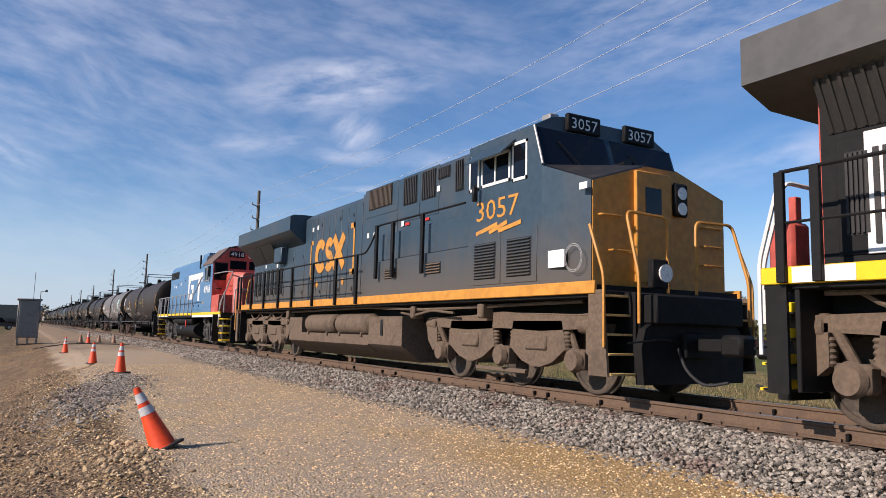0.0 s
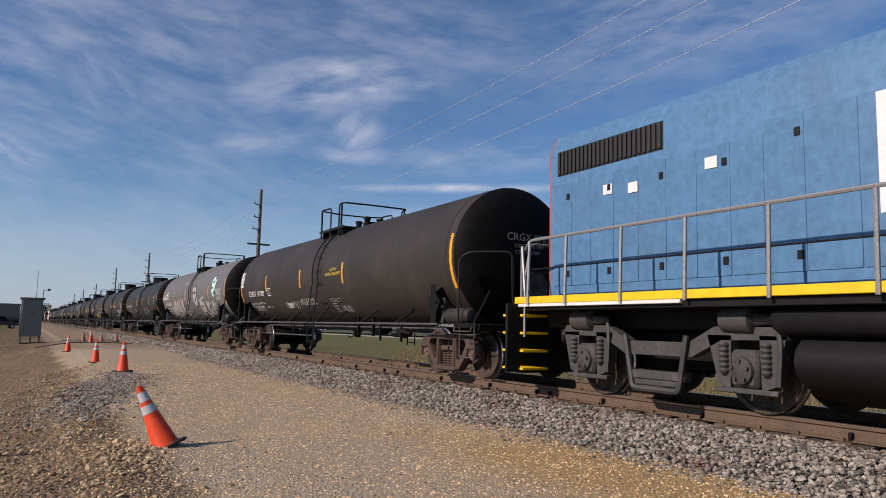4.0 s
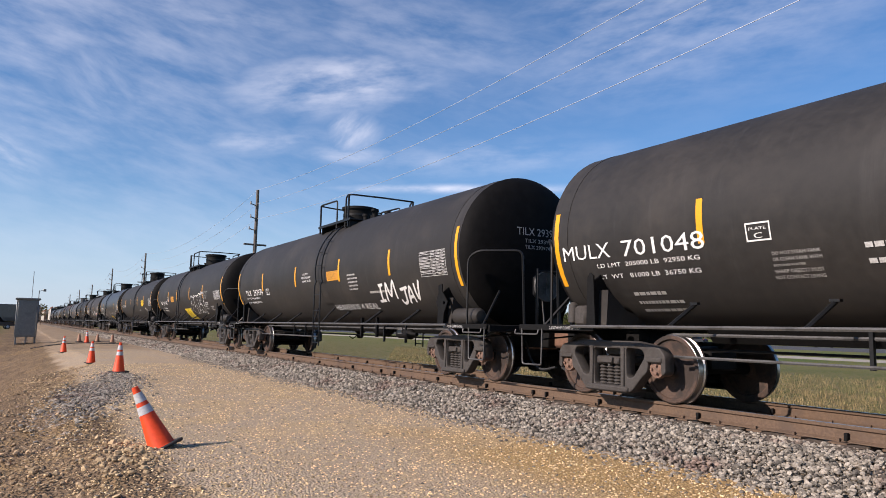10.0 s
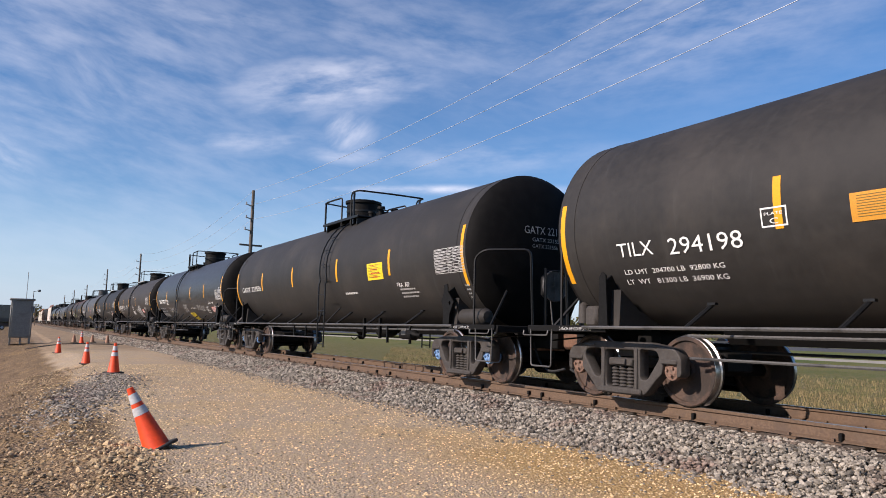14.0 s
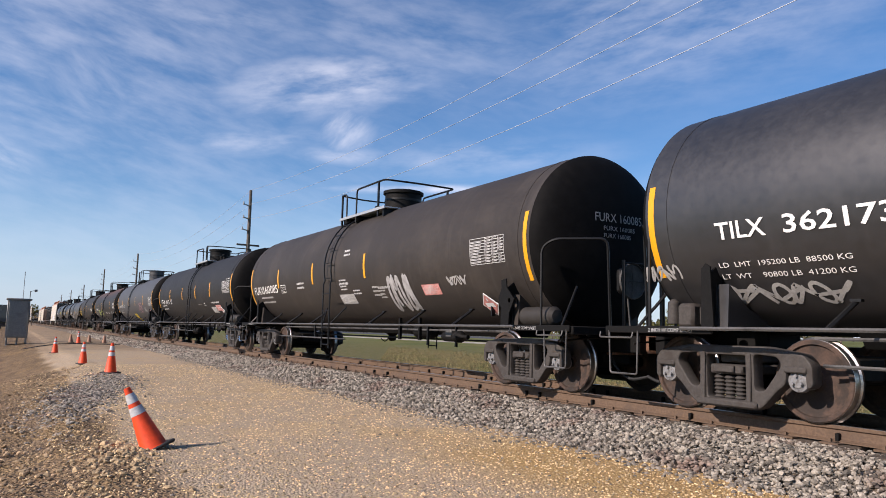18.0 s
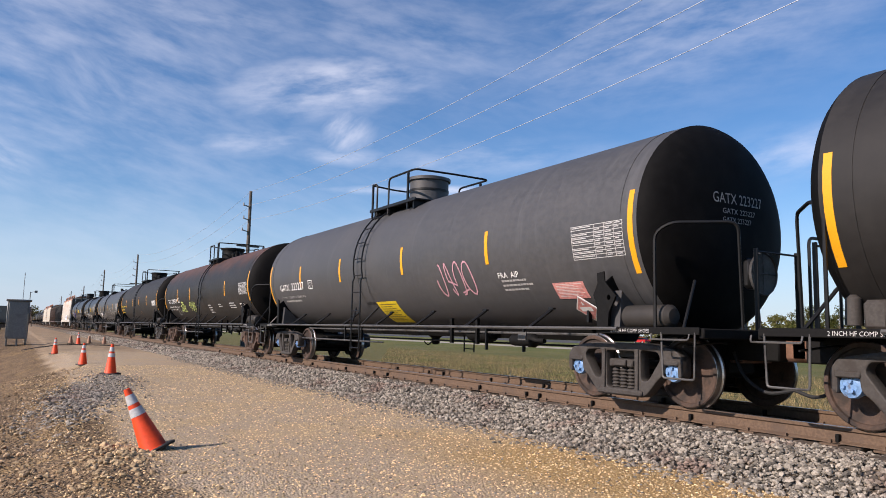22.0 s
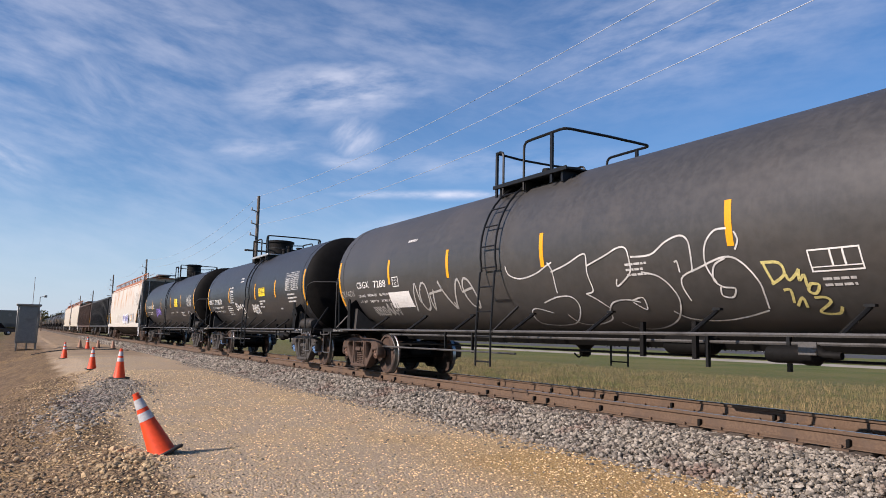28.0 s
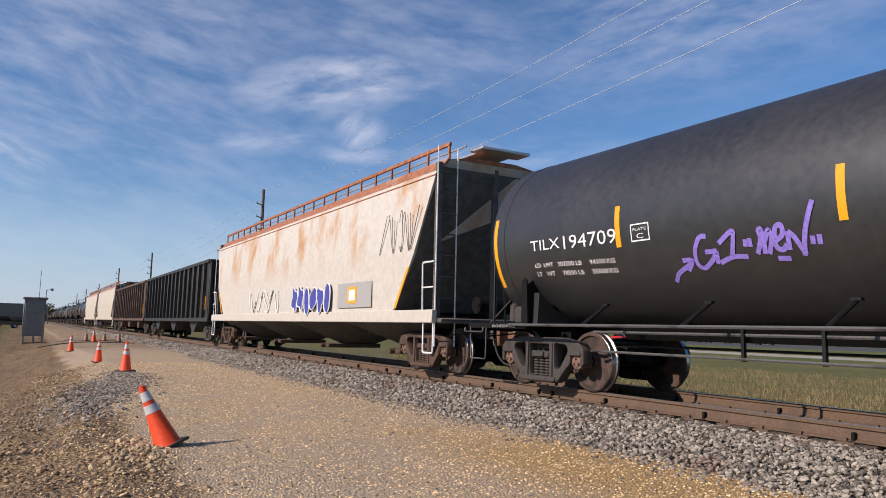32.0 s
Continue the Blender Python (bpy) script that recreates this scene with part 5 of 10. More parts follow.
MAT["tank_black"] = tank_paint("dusty matt black tank paint", (0.026, 0.0240, 0.0222), 0.6, dust=(0.11, 0.092, 0.075), dust_amount=0.20, spec=0.3)
MAT["tank_gloss"] = tank_paint("newer black tank paint", (0.021, 0.0208, 0.0222), 0.44, dust=(0.10, 0.088, 0.075), dust_amount=0.12, streak=0.3, spec=0.85)
MAT["tank_brown"] = tank_paint("brown-black weathered tank paint", (0.036, 0.0300, 0.0258), 0.6, dust=(0.12, 0.098, 0.078), dust_amount=0.22, spec=0.3)
MAT["tank_soot"] = tank_paint("plain soot-black tank paint", (0.0185, 0.0172, 0.0165), 0.6, dust=(0.09, 0.078, 0.066), dust_amount=0.14, streak=0.25, spec=0.3)
MAT["tank_grey"] = tank_paint("light grey weathered tank paint", (0.136, 0.130, 0.122), 0.6, dust=(0.10, 0.09, 0.08), dust_amount=0.22, streak=0.3)
MAT["tank_mid_grey"] = tank_paint("plain grey tank paint", (0.060, 0.060, 0.062), 0.55, dust=(0.11, 0.10, 0.09), dust_amount=0.2)
MAT["tank_rusty"] = tank_paint("rust-topped black tank paint", (0.022, 0.0200, 0.0182), 0.55, dust=(0.10, 0.08, 0.065), dust_amount=0.16, rust=0.45, spec=0.3)

MAT["tank_satin"] = tank_paint("satin grey-black tank paint", (0.050, 0.048, 0.046), 0.46, dust_amount=0.15, streak=0.3, spec=0.6)


def dress_car_1(car):
    shell_text(car, 'CRGX', -7.28, -6.33, -19.1, 0.210, MAT["white_letter"])
    shell_text(car, '8789', -6.11, -5.28, -18.8, 0.185, MAT["white_letter"])
    plate_box(car, -4.89, -4.49, -19.6, -9.3, MAT["white_letter"])
    shell_text(car, 'LD LMT 189000LB  85750KG', -7.30, -5.49, -31.2, 0.080, MAT["white_letter"])
    shell_text(car, 'LT  WT', -7.31, -6.78, -36.8, 0.093, MAT["white_letter"])
    shell_bars(car, -6.64, -5.56, -33.8, 1, MAT["white_letter"], 0.239, 0.131, 66)
    shell_text(car, 'NEW   4-99', -5.47, -4.81, -37.6, 0.080, MAT["white_letter"])
    shell_text(car, 'CAUTION', 1.31, 1.80, 0.8, 0.081, MAT["yellow"])
    shell_text(car, 'NITROGEN BLANKET', 0.99, 2.10, -4.1, 0.082, MAT["yellow"])
    shell_text(car, 'MAXIMUM OPERATING PRESSURE', 0.94, 1.86, -30.8, 0.043, MAT["grey_letter"])
    shell_text(car, 'FOR HEATER COILS 150 PSI', 0.92, 1.71, -33.6, 0.045, MAT["grey_letter"])
    shell_bars(car, 0.96, 1.30, -35.2, 4, MAT["grey_letter"], 0.089, 0.049, 9)
    scrawl(car, -3.26, -1.93, -39.4, -30.6, MAT["grey_letter"], 3, 0.03, 6)
    scrawl(car, -1.75, -0.28, -36.3, -27.7, MAT["grey_letter"], 4, 0.03, 7)
    scrawl(car, 1.43, 2.11, -48.4, -38.8, MAT["grey_letter"], 5, 0.03, 6)
    scrawl(car, -6.92, -5.90, -42.3, -34.8, MAT["grey_letter"], 8, 0.03, 6)
    scrawl(car, -3.06, -2.57, -39.3, -32.4, MAT["white_letter"], 9, 0.03, 6)
    scrawl(car, -8.39, -7.95, -4.7, 20.1, MAT["white_letter"], 10, 0.03, 6)


def dress_car_2(car):
    shell_text(car, 'CRGX', -7.27, -6.47, -21.0, 0.211, MAT["white_letter"])
    shell_text(car, '8660', -6.33, -5.61, -20.8, 0.196, MAT["white_letter"])
    shell_text(car, 'LD LMT 187700 LB  85 150 KG', -7.22, -5.63, -29.2, 0.062, MAT["white_letter"])
    shell_text(car, 'LT  WT   75300 LB  34 150 KG', -7.25, -5.71, -36.1, 0.067, MAT["white_letter"])
    strokes(car, (((-8.10, -3.5), (-7.71, -2.5)), ((-8.02, 1.1), (-7.80, -7.0)), ((-7.80, 1.4), (-8.04, -7.0)), ((-7.61, 3.9), (-7.46, -6.4), (-7.31, 1.6), (-7.18, -5.8), (-7.09, 6.2)),
                  ((-6.81, 6.0), (-6.97, 1.6), (-6.92, -5.8), (-6.73, -5.2), (-6.66, 2.2), (-6.81, 6.0)), ((-6.30, 9.1), (-6.55, 6.8), (-6.53, -4.7), (-6.27, -3.6)), ((-6.54, 1.4), (-6.33, 2.3))), MAT["white"], 0.075)
    swollen = (((-5.42, -48.1), (-5.38, -20.0), (-5.01, -42.0), (-4.67, -16.4), (-4.65, -50.5)), ((-4.22, -34.7), (-3.88, -29.8), (-3.96, -16.4), (-4.24, -21.2), (-4.26, -44.4), (-3.88, -51.7)),
               ((-3.50, -50.5), (-3.41, -11.5)), ((-3.41, -13.9), (-2.87, -46.9)), ((-2.87, -46.9), (-2.81, -9.0)), ((-2.37, -49.3), (-2.29, -10.3)), ((-1.68, -9.0), (-2.03, -27.3), (-1.20, -49.3)))
    strokes(car, swollen, MAT["outline_dark"], 0.50, "dark spray-painted outer outline", 0.003)
    strokes(car, swollen, MAT["outline_red"], 0.40, "dark red outline of the letters", 0.011)
    strokes(car, swollen, MAT["fill_white"], 0.31, "swollen grey-white graffiti letters", 0.019)
    strokes(car, (((-5.58, -22.5), (-5.44, -21.5)), ((-5.51, -22.0), (-5.50, -26.0)), ((-5.40, -21.5), (-5.39, -25.5)), ((-5.32, -21.0), (-5.39, -23.5), (-5.31, -25.5))), MAT["outline_dark"], 0.022, "small dark tag", 0.027)
    drip = random.Random(31)
    strokes(car, [((x, a), (x + 0.012, a - drip.uniform(2, 6))) for x, a in ((drip.uniform(-5.6, -1.4), drip.uniform(-7, 1)) for _ in range(26))], MAT["outline_dark"], 0.016, "dark drips and specks", 0.003)
    strokes(car, (((-0.95, -14.0), (-0.92, -20.0)), ((-0.80, -14.0), (-0.70, -20.0), (-0.62, -14.5)), ((-0.55, -20.0), (-0.53, -14.0)), ((-0.36, -14.0), (-0.52, -17.0), (-0.35, -20.0)), ((-0.24, -13.0), (-0.30, -20.0), (-0.14, -19.0)), ((-0.68, -24.0), (-0.54, -24.0))), MAT["white"], 0.03, "small white tag")
    throw_up(car, (((0.98, 4.0), (1.45, 8.0), (1.85, 1.0), (1.50, -8.0), (1.05, -4.0)), ((1.15, -9.0), (1.60, -22.0), (2.05, -11.0))), "fill_white", "outline_dark", 0.22, "fat white graffiti letters with a dark outline")
    shell_text(car, 'CROKE', 2.06, 3.51, -21.6, 0.150, MAT["white"], rise=0.143, shear=0.2)
    throw_up(car, (((2.50, -47.0), (2.62, -21.0), (3.08, -22.0), (3.08, -33.0), (2.66, -35.0)), ((3.36, -19.0), (3.32, -46.0), (3.74, -45.0)), ((4.00, -18.0), (3.96, -47.0)), ((4.50, -20.0), (4.06, -33.0), (4.58, -47.0))),
             "fill_white", "outline_dark", 0.25, "fat white graffiti letters with a dark outline")
    scrawl(car, 4.06, 5.29, -45.4, -19.3, MAT["white"], 27, 0.04, 4)
    throw_up(car, (((5.70, 21.0), (5.42, 20.0), (5.38, 11.0), (5.68, 7.0), (5.64, -1.0), (5.34, -1.0)), ((5.80, 18.0), (5.86, -1.0), (6.08, 19.0)), ((5.55, -5.0), (5.75, -11.0))), "fill_mint", "outline_dark", 0.17, "pale mint graffiti letters")
    plate_box(car, 5.23, 5.82, -35.1, -24.3, MAT["white"])
    shell_table(car, 6.12, 7.04, 1.0, 0.46, MAT["white_letter"], 9)
    shell_text(car, 'INTGR!', 5.20, 6.01, -49.0, 0.192, MAT["white"], rise=0.075, shear=0.3)
    shell_bars(car, -1.53, -0.99, 23.9, 1, MAT["white_letter"], 0.247, 0.136, 15)
    shell_bars(car, -1.46, -0.88, -27.6, 3, MAT["white_letter"], 0.114, 0.063, 14)


def dress_car_3(car):
    shell_text(car, 'MULX', -8.03, -6.99, -16.0, 0.216, MAT["white_letter"])
    shell_text(car, '701048', -6.74, -5.29, -16.5, 0.226, MAT["white_letter"])
    plate_box(car, -4.68, -4.35, -15.9, -7.3, MAT["white_letter"])
    shell_text(car, 'LD LMT  205000 LB  92950 KG', -7.31, -5.41, -21.8, 0.062, MAT["white_letter"])
    shell_text(car, 'LT  WT   81000 LB  36750 KG', -7.31, -5.45, -28.6, 0.066, MAT["white_letter"])
    shell_text(car, 'DO NOT STEAM TANK', -4.39, -3.80, -22.9, 0.041, MAT["grey_letter"])
    shell_text(car, 'OR CLEAN TANK WITH', -4.40, -3.80, -25.7, 0.042, MAT["grey_letter"])
    shell_text(car, 'BOILING WATER', -4.41, -4.01, -28.3, 0.028, MAT["grey_letter"])
    shell_text(car, 'SHARP OBJECTS MUST', -4.42, -3.82, -31.6, 0.045, MAT["grey_letter"])
    shell_text(car, 'NOT CONTACT LINING', -4.44, -3.83, -34.7, 0.046, MAT["grey_letter"])
    shell_bars(car, -6.80, -5.96, -38.2, 3, MAT["grey_letter"], 0.153, 0.084, 67)
    shell_bars(car, -3.32, -2.65, -20.8, 2, MAT["white_letter"], 0.167, 0.092, 33)
    shell_bars(car, 1.49, 2.23, -19.5, 5, MAT["white_letter"], 0.105, 0.058, 14)
    shell_bars(car, 3.12, 3.75, -20.0, 4, MAT["white_letter"], 0.087, 0.048, 31)
    shell_bars(car, -1.84, -1.27, 14.5, 2, MAT["white_letter"], 0.104, 0.057, 18)
    sticker(car, 5.03, 5.39, -38.6, -34.5, MAT["silver"], "blank metal plate", "name_plate", 0)
    shell_table(car, 6.47, 6.67, 7.7, 0.44, MAT["white_letter"], 9)
    shell_bars(car, 5.67, 5.89, -36.6, 1, MAT["white_letter"], 0.094, 0.052, 56)


def dress_car_4(car):
    shell_text(car, 'TILX', -7.39, -6.68, -19.0, 0.184, MAT["white_letter"])
    shell_text(car, '293974', -6.39, -5.21, -19.5, 0.205, MAT["white_letter"])
    plate_box(car, -4.80, -4.47, -20.0, -12.4, MAT["white_letter"])
    shell_text(car, 'LD  LMT 205100 LB 93000 KG', -7.36, -5.68, -24.6, 0.070, MAT["white_letter"])
    shell_text(car, 'LT  WT   80500 LB 36700 KG', -7.38, -5.69, -30.5, 0.073, MAT["white_letter"])
    sticker(car, 1.08, 1.92, -12.4, -2.9, MAT["orange_tape"], "faded orange notice", "notice", 0)
    shell_text(car, 'CAUTION', -0.89, -0.41, -3.0, 0.058, MAT["white_letter"])
    shell_text(car, 'NITROGEN BLANKET', -1.01, -0.21, -6.7, 0.057, MAT["white_letter"])
    shell_text(car, 'DO NOT ENTER', -0.92, -0.23, -10.5, 0.057, MAT["white_letter"])
    shell_text(car, 'HEAVEN IS 4 REAL', 0.94, 3.76, -45.2, 0.178, MAT["white"], shear=0.2)
    strokes(car, (((4.28, -21.9), (4.52, -21.4)), ((4.38, -22.2), (4.22, -36.8)), ((4.05, -37.2), (4.39, -36.4)), ((4.49, -37.4), (4.72, -20.3), (4.78, -32.5), (5.11, -18.7), (5.05, -35.2)), ((5.36, -27.2), (5.72, -25.5)), ((5.59, -26.2), (5.44, -38.1), (5.25, -40.4), (5.22, -36.3)), ((5.57, -40.4), (5.85, -24.8), (5.86, -39.8)), ((5.68, -34.8), (5.90, -33.6)), ((6.09, -22.5), (6.06, -37.1), (6.34, -20.4))), MAT["white"], 0.07)
    shell_bars(car, 2.53, 3.17, -8.3, 5, MAT["grey_letter"], 0.090, 0.049, 25)
    shell_bars(car, 3.70, 5.26, -26.4, 1, MAT["grey_letter"], 0.280, 0.154, 36)
    shell_table(car, 6.55, 7.64, 0.9, 0.49, MAT["grey_letter"], 9)


def dress_car_5(car):
    shell_text(car, 'TILX', -7.26, -6.60, -19.1, 0.193, MAT["white_letter"])
    shell_text(car, '294198', -6.33, -5.20, -20.1, 0.213, MAT["white_letter"])
    plate_box(car, -4.92, -4.59, -12.9, -4.6, MAT["white_letter"])
    shell_text(car, 'LD LMT  204700 LB  92800 KG', -7.23, -5.54, -28.6, 0.069, MAT["white_letter"])
    shell_text(car, 'LT  WT   81300 LB  36900 KG', -7.25, -5.54, -34.3, 0.073, MAT["white_letter"])
    sticker(car, -3.88, -3.02, -14.9, -4.0, MAT["orange_tape"], "faded orange notice", "notice", 0)
    sticker(car, -0.67, 0.85, -58.9, -31.4, MAT["yellow"], "yellow notice with small print", "notice", -0.35)
    strokes(car, (((1.70, -21.1), (1.68, -14.4), (1.76, -8.2), (1.92, -8.0), (2.09, -11.4), (2.29, -9.6), (2.38, -11.2), (2.37, -17.4), (2.32, -23.6), (2.21, -26.7)), ((1.70, -21.1), (1.69, -24.5), (1.78, -26.0), (1.97, -24.0)), ((1.70, -21.6), (1.55, -23.3), (1.48, -30.3), (1.57, -38.2), (1.86, -43.1), (2.14, -44.2), (2.38, -37.6), (2.45, -30.6), (2.36, -26.7), (2.16, -30.0)), ((2.41, -12.8), (2.46, -8.4), (2.59, -7.7), (2.73, -9.7), (2.95, -8.8), (3.11, -9.2), (3.21, -14.1), (3.23, -23.0), (3.14, -30.6), (2.95, -36.0), (2.82, -35.7), (2.75, -29.6), (2.70, -23.9))), MAT["white"], 0.03)
    strokes(car, (((2.31, -41.4), (2.40, -43.1), (2.60, -41.8), (2.75, -36.5)), ((3.17, -10.0), (3.27, -8.7), (3.47, -8.8), (3.47, -13.7)), ((3.47, -8.8), (3.58, -5.8), (3.75, -5.4), (3.87, -9.1), (3.89, -16.6), (3.82, -22.6), (3.67, -25.1), (3.53, -25.7), (3.65, -20.7), (3.62, -15.6)), ((3.04, -35.3), (3.11, -39.9), (3.26, -41.4), (3.44, -37.0)), ((3.53, -26.1), (3.77, -24.9), (3.92, -27.9), (3.94, -35.6), (3.82, -40.7), (3.63, -41.3), (3.48, -37.6), (3.42, -33.6)), ((3.86, -8.4), (3.87, -6.4), (3.99, -7.6), (4.12, -6.6), (4.13, -12.2))), MAT["white"], 0.03)
    strokes(car, (((4.11, -6.2), (4.12, -3.2), (4.22, -3.7), (4.32, -5.9), (4.47, -4.0), (4.56, -7.6), (4.59, -15.3), (4.54, -18.9), (4.35, -19.8)), ((4.35, -19.8), (4.44, -22.6), (4.44, -26.9), (4.30, -28.3)), ((4.30, -28.3), (4.34, -32.0), (4.25, -39.5), (4.12, -44.0), (3.99, -43.8), (3.89, -40.1)), ((3.85, -21.3), (3.88, -26.4))), MAT["white"], 0.03)
    shell_text(car, '2022', 4.62, 5.19, -27.4, 0.136, MAT["white"], shear=0.2)
    shell_text(car, 'MAXIMUM OPERATING PRESSURE', 4.56, 5.47, -5.1, 0.046, MAT["grey_letter"])
    shell_text(car, 'FOR HEATER COILS 150 PSI', 4.56, 5.27, -7.8, 0.047, MAT["grey_letter"])
    shell_text(car, 'EXTERIOR HEATER PIPES', 4.56, 5.26, -10.4, 0.047, MAT["grey_letter"])
    shell_text(car, 'NO INLET OR OUTLET', 4.56, 5.20, -12.9, 0.041, MAT["grey_letter"])
    shell_text(car, 'PIPE CAPS REQUIRED', 4.56, 5.24, -15.6, 0.047, MAT["grey_letter"])
    shell_bars(car, 4.51, 5.19, -28.6, 2, MAT["grey_letter"], 0.118, 0.065, 45)
    shell_bars(car, 5.48, 6.06, -29.4, 3, MAT["grey_letter"], 0.087, 0.048, 54)
    shell_bars(car, 0.80, 1.31, -30.1, 2, MAT["grey_letter"], 0.110, 0.060, 7)
    shell_table(car, 6.68, 7.84, -5.1, 0.35, MAT["grey_letter"], 9)


def dress_car_6(car):
    shell_text(car, 'GATX  221556', -7.58, -5.24, -13.9, 0.169, MAT["white_letter"])
    sticker(car, 3.65, 4.50, -16.3, -1.6, MAT["yellow"], "yellow notice with red print", "notice", 0)
    shell_bars(car, 3.85, 4.35, -3.1, 4, MAT["red"], 0.086, 0.047, 38)
    shell_table(car, 6.94, 8.05, 0.9, 0.46, MAT["white_letter"], 9)
    shell_text(car, 'FRA  AIP', 5.10, 5.69, -24.7, 0.106, MAT["white_letter"])
    shell_bars(car, 5.17, 6.07, -26.1, 3, MAT["grey_letter"], 0.086, 0.047, 51)
    shell_bars(car, 2.03, 2.82, -25.6, 1, MAT["white_letter"], 0.178, 0.098, 20)
    placard(car, 6.96, -47.0, 0.26)
    shell_bars(car, 7.90, 8.04, -26.9, 4, MAT["grey_letter"], 0.083, 0.045, 78)


def dress_car_7(car):
    shell_text(car, 'TILX', -7.10, -6.42, -15.8, 0.20, MAT["white_letter"], bold=0.02)
    shell_text(car, '362173', -6.20, -4.98, -15.8, 0.20, MAT["white_letter"], bold=0.02)
    plate_box(car, -4.81, -4.36, -19.4, -10.7, MAT["white_letter"])
    shell_text(car, 'LD  LMT  195200 LB  88500 KG', -7.16, -5.51, -28.8, 0.063, MAT["white_letter"])
    shell_text(car, 'LT  WT    90800 LB  41200 KG', -7.17, -5.52, -34.6, 0.067, MAT["white_letter"])
    scrawl(car, -7.30, -5.64, -49.3, -38.4, MAT["grey_letter"], 41, 0.05, 7)
    scrawl(car, -8.40, -7.79, -33.4, -25.7, MAT["grey_letter"], 42, 0.03, 6)
    shell_text(car, 'VENT TANK WHEN UNLOADING', 1.14, 2.33, -31.8, 0.052, MAT["white_letter"])
    sticker(car, 0.20, 1.24, -59.8, -39.9, MAT["yellow"], "yellow notice with small print", "notice", -0.3)
    scrawl(car, 2.50, 3.27, -35.4, -24.4, MAT["grey_letter"], 43, 0.025, 6)
    scrawl(car, 3.34, 3.96, -37.3, -27.2, MAT["grey_letter"], 44, 0.025, 6)
    scrawl(car, -0.52, 0.30, -38.5, -21.9, MAT["grey_letter"], 45, 0.03, 5)
    scrawl(car, -4.77, -2.85, -37.2, -26.0, MAT["grey_letter"], 46, 0.03, 6)
    shell_text(car, 'AAR ST - 445', 5.10, 6.03, -25.3, 0.094, MAT["white_letter"])
    shell_bars(car, 4.24, 4.91, -29.7, 4, MAT["white_letter"], 0.094, 0.052, 42)
    sticker(car, 5.29, 6.06, -40.2, -30.8, MAT["notice_red"], "red and white warning sticker", "notice", 0)
    plate_box(car, 5.95, 6.72, -42.0, -29.8, MAT["white"])
    shell_table(car, 6.68, 7.78, -4.0, 0.39, MAT["white_letter"], 9)
    placard(car, 6.65, -47.4, 0.26)
    shell_text(car, 'DOT 117J100W', 7.42, 7.80, -2.5, 0.045, MAT["white_letter"])


def dress_car_8(car):
    shell_text(car, 'FURX', -7.84, -6.88, -19.3, 0.257, MAT["white_letter"])
    shell_text(car, '160085', -6.84, -5.32, -19.0, 0.261, MAT["white_letter"])
    plate_box(car, -4.99, -4.55, -20.2, -10.7, MAT["white_letter"])
    shell_bars(car, -7.26, -5.51, -23.0, 2, MAT["grey_letter"], 0.158, 0.087, 72)
    shell_bars(car, -3.46, -2.76, -10.5, 2, MAT["white_letter"], 0.122, 0.067, 34)
    shell_bars(car, -0.18, 0.38, -12.9, 4, MAT["white_letter"], 0.077, 0.043, 1)
    shell_bars(car, 0.12, 0.60, 14.9, 2, MAT["white_letter"], 0.104, 0.057, 1)
    shell_bars(car, 0.55, 1.00, -23.9, 2, MAT["white_letter"], 0.078, 0.043, 5)
    sticker(car, -0.43, 0.51, -38.0, -27.5, MAT["grey_letter"], "grey worn notice", "notice", 0)
    shell_bars(car, 2.00, 2.67, -22.9, 1, MAT["grey_letter"], 0.182, 0.100, 20)
    shell_bars(car, 2.01, 2.34, -26.0, 3, MAT["grey_letter"], 0.082, 0.045, 20)
    scrawl(car, 2.52, 3.63, -48.3, -15.3, MAT["spray_white"], 51, 0.1, 5)
    sticker(car, 4.11, 4.83, -33.6, -24.6, MAT["notice_red"], "red and white warning sticker", "notice", 0)
    shell_table(car, 6.20, 7.29, 3.6, 0.45, MAT["white_letter"], 9)
    placard(car, 6.40, -42.7, 0.26)
    shell_bars(car, 1.70, 2.14, -22.0, 3, MAT["grey_letter"], 0.099, 0.054, 16)
    scrawl(car, 5.21, 5.96, -26.6, -20.3, MAT["grey_letter"], 53, 0.03, 6)
    shell_text(car, 'SECUREMENT SYSTEM', -0.22, 0.38, -18.2, 0.044, MAT["white_letter"])


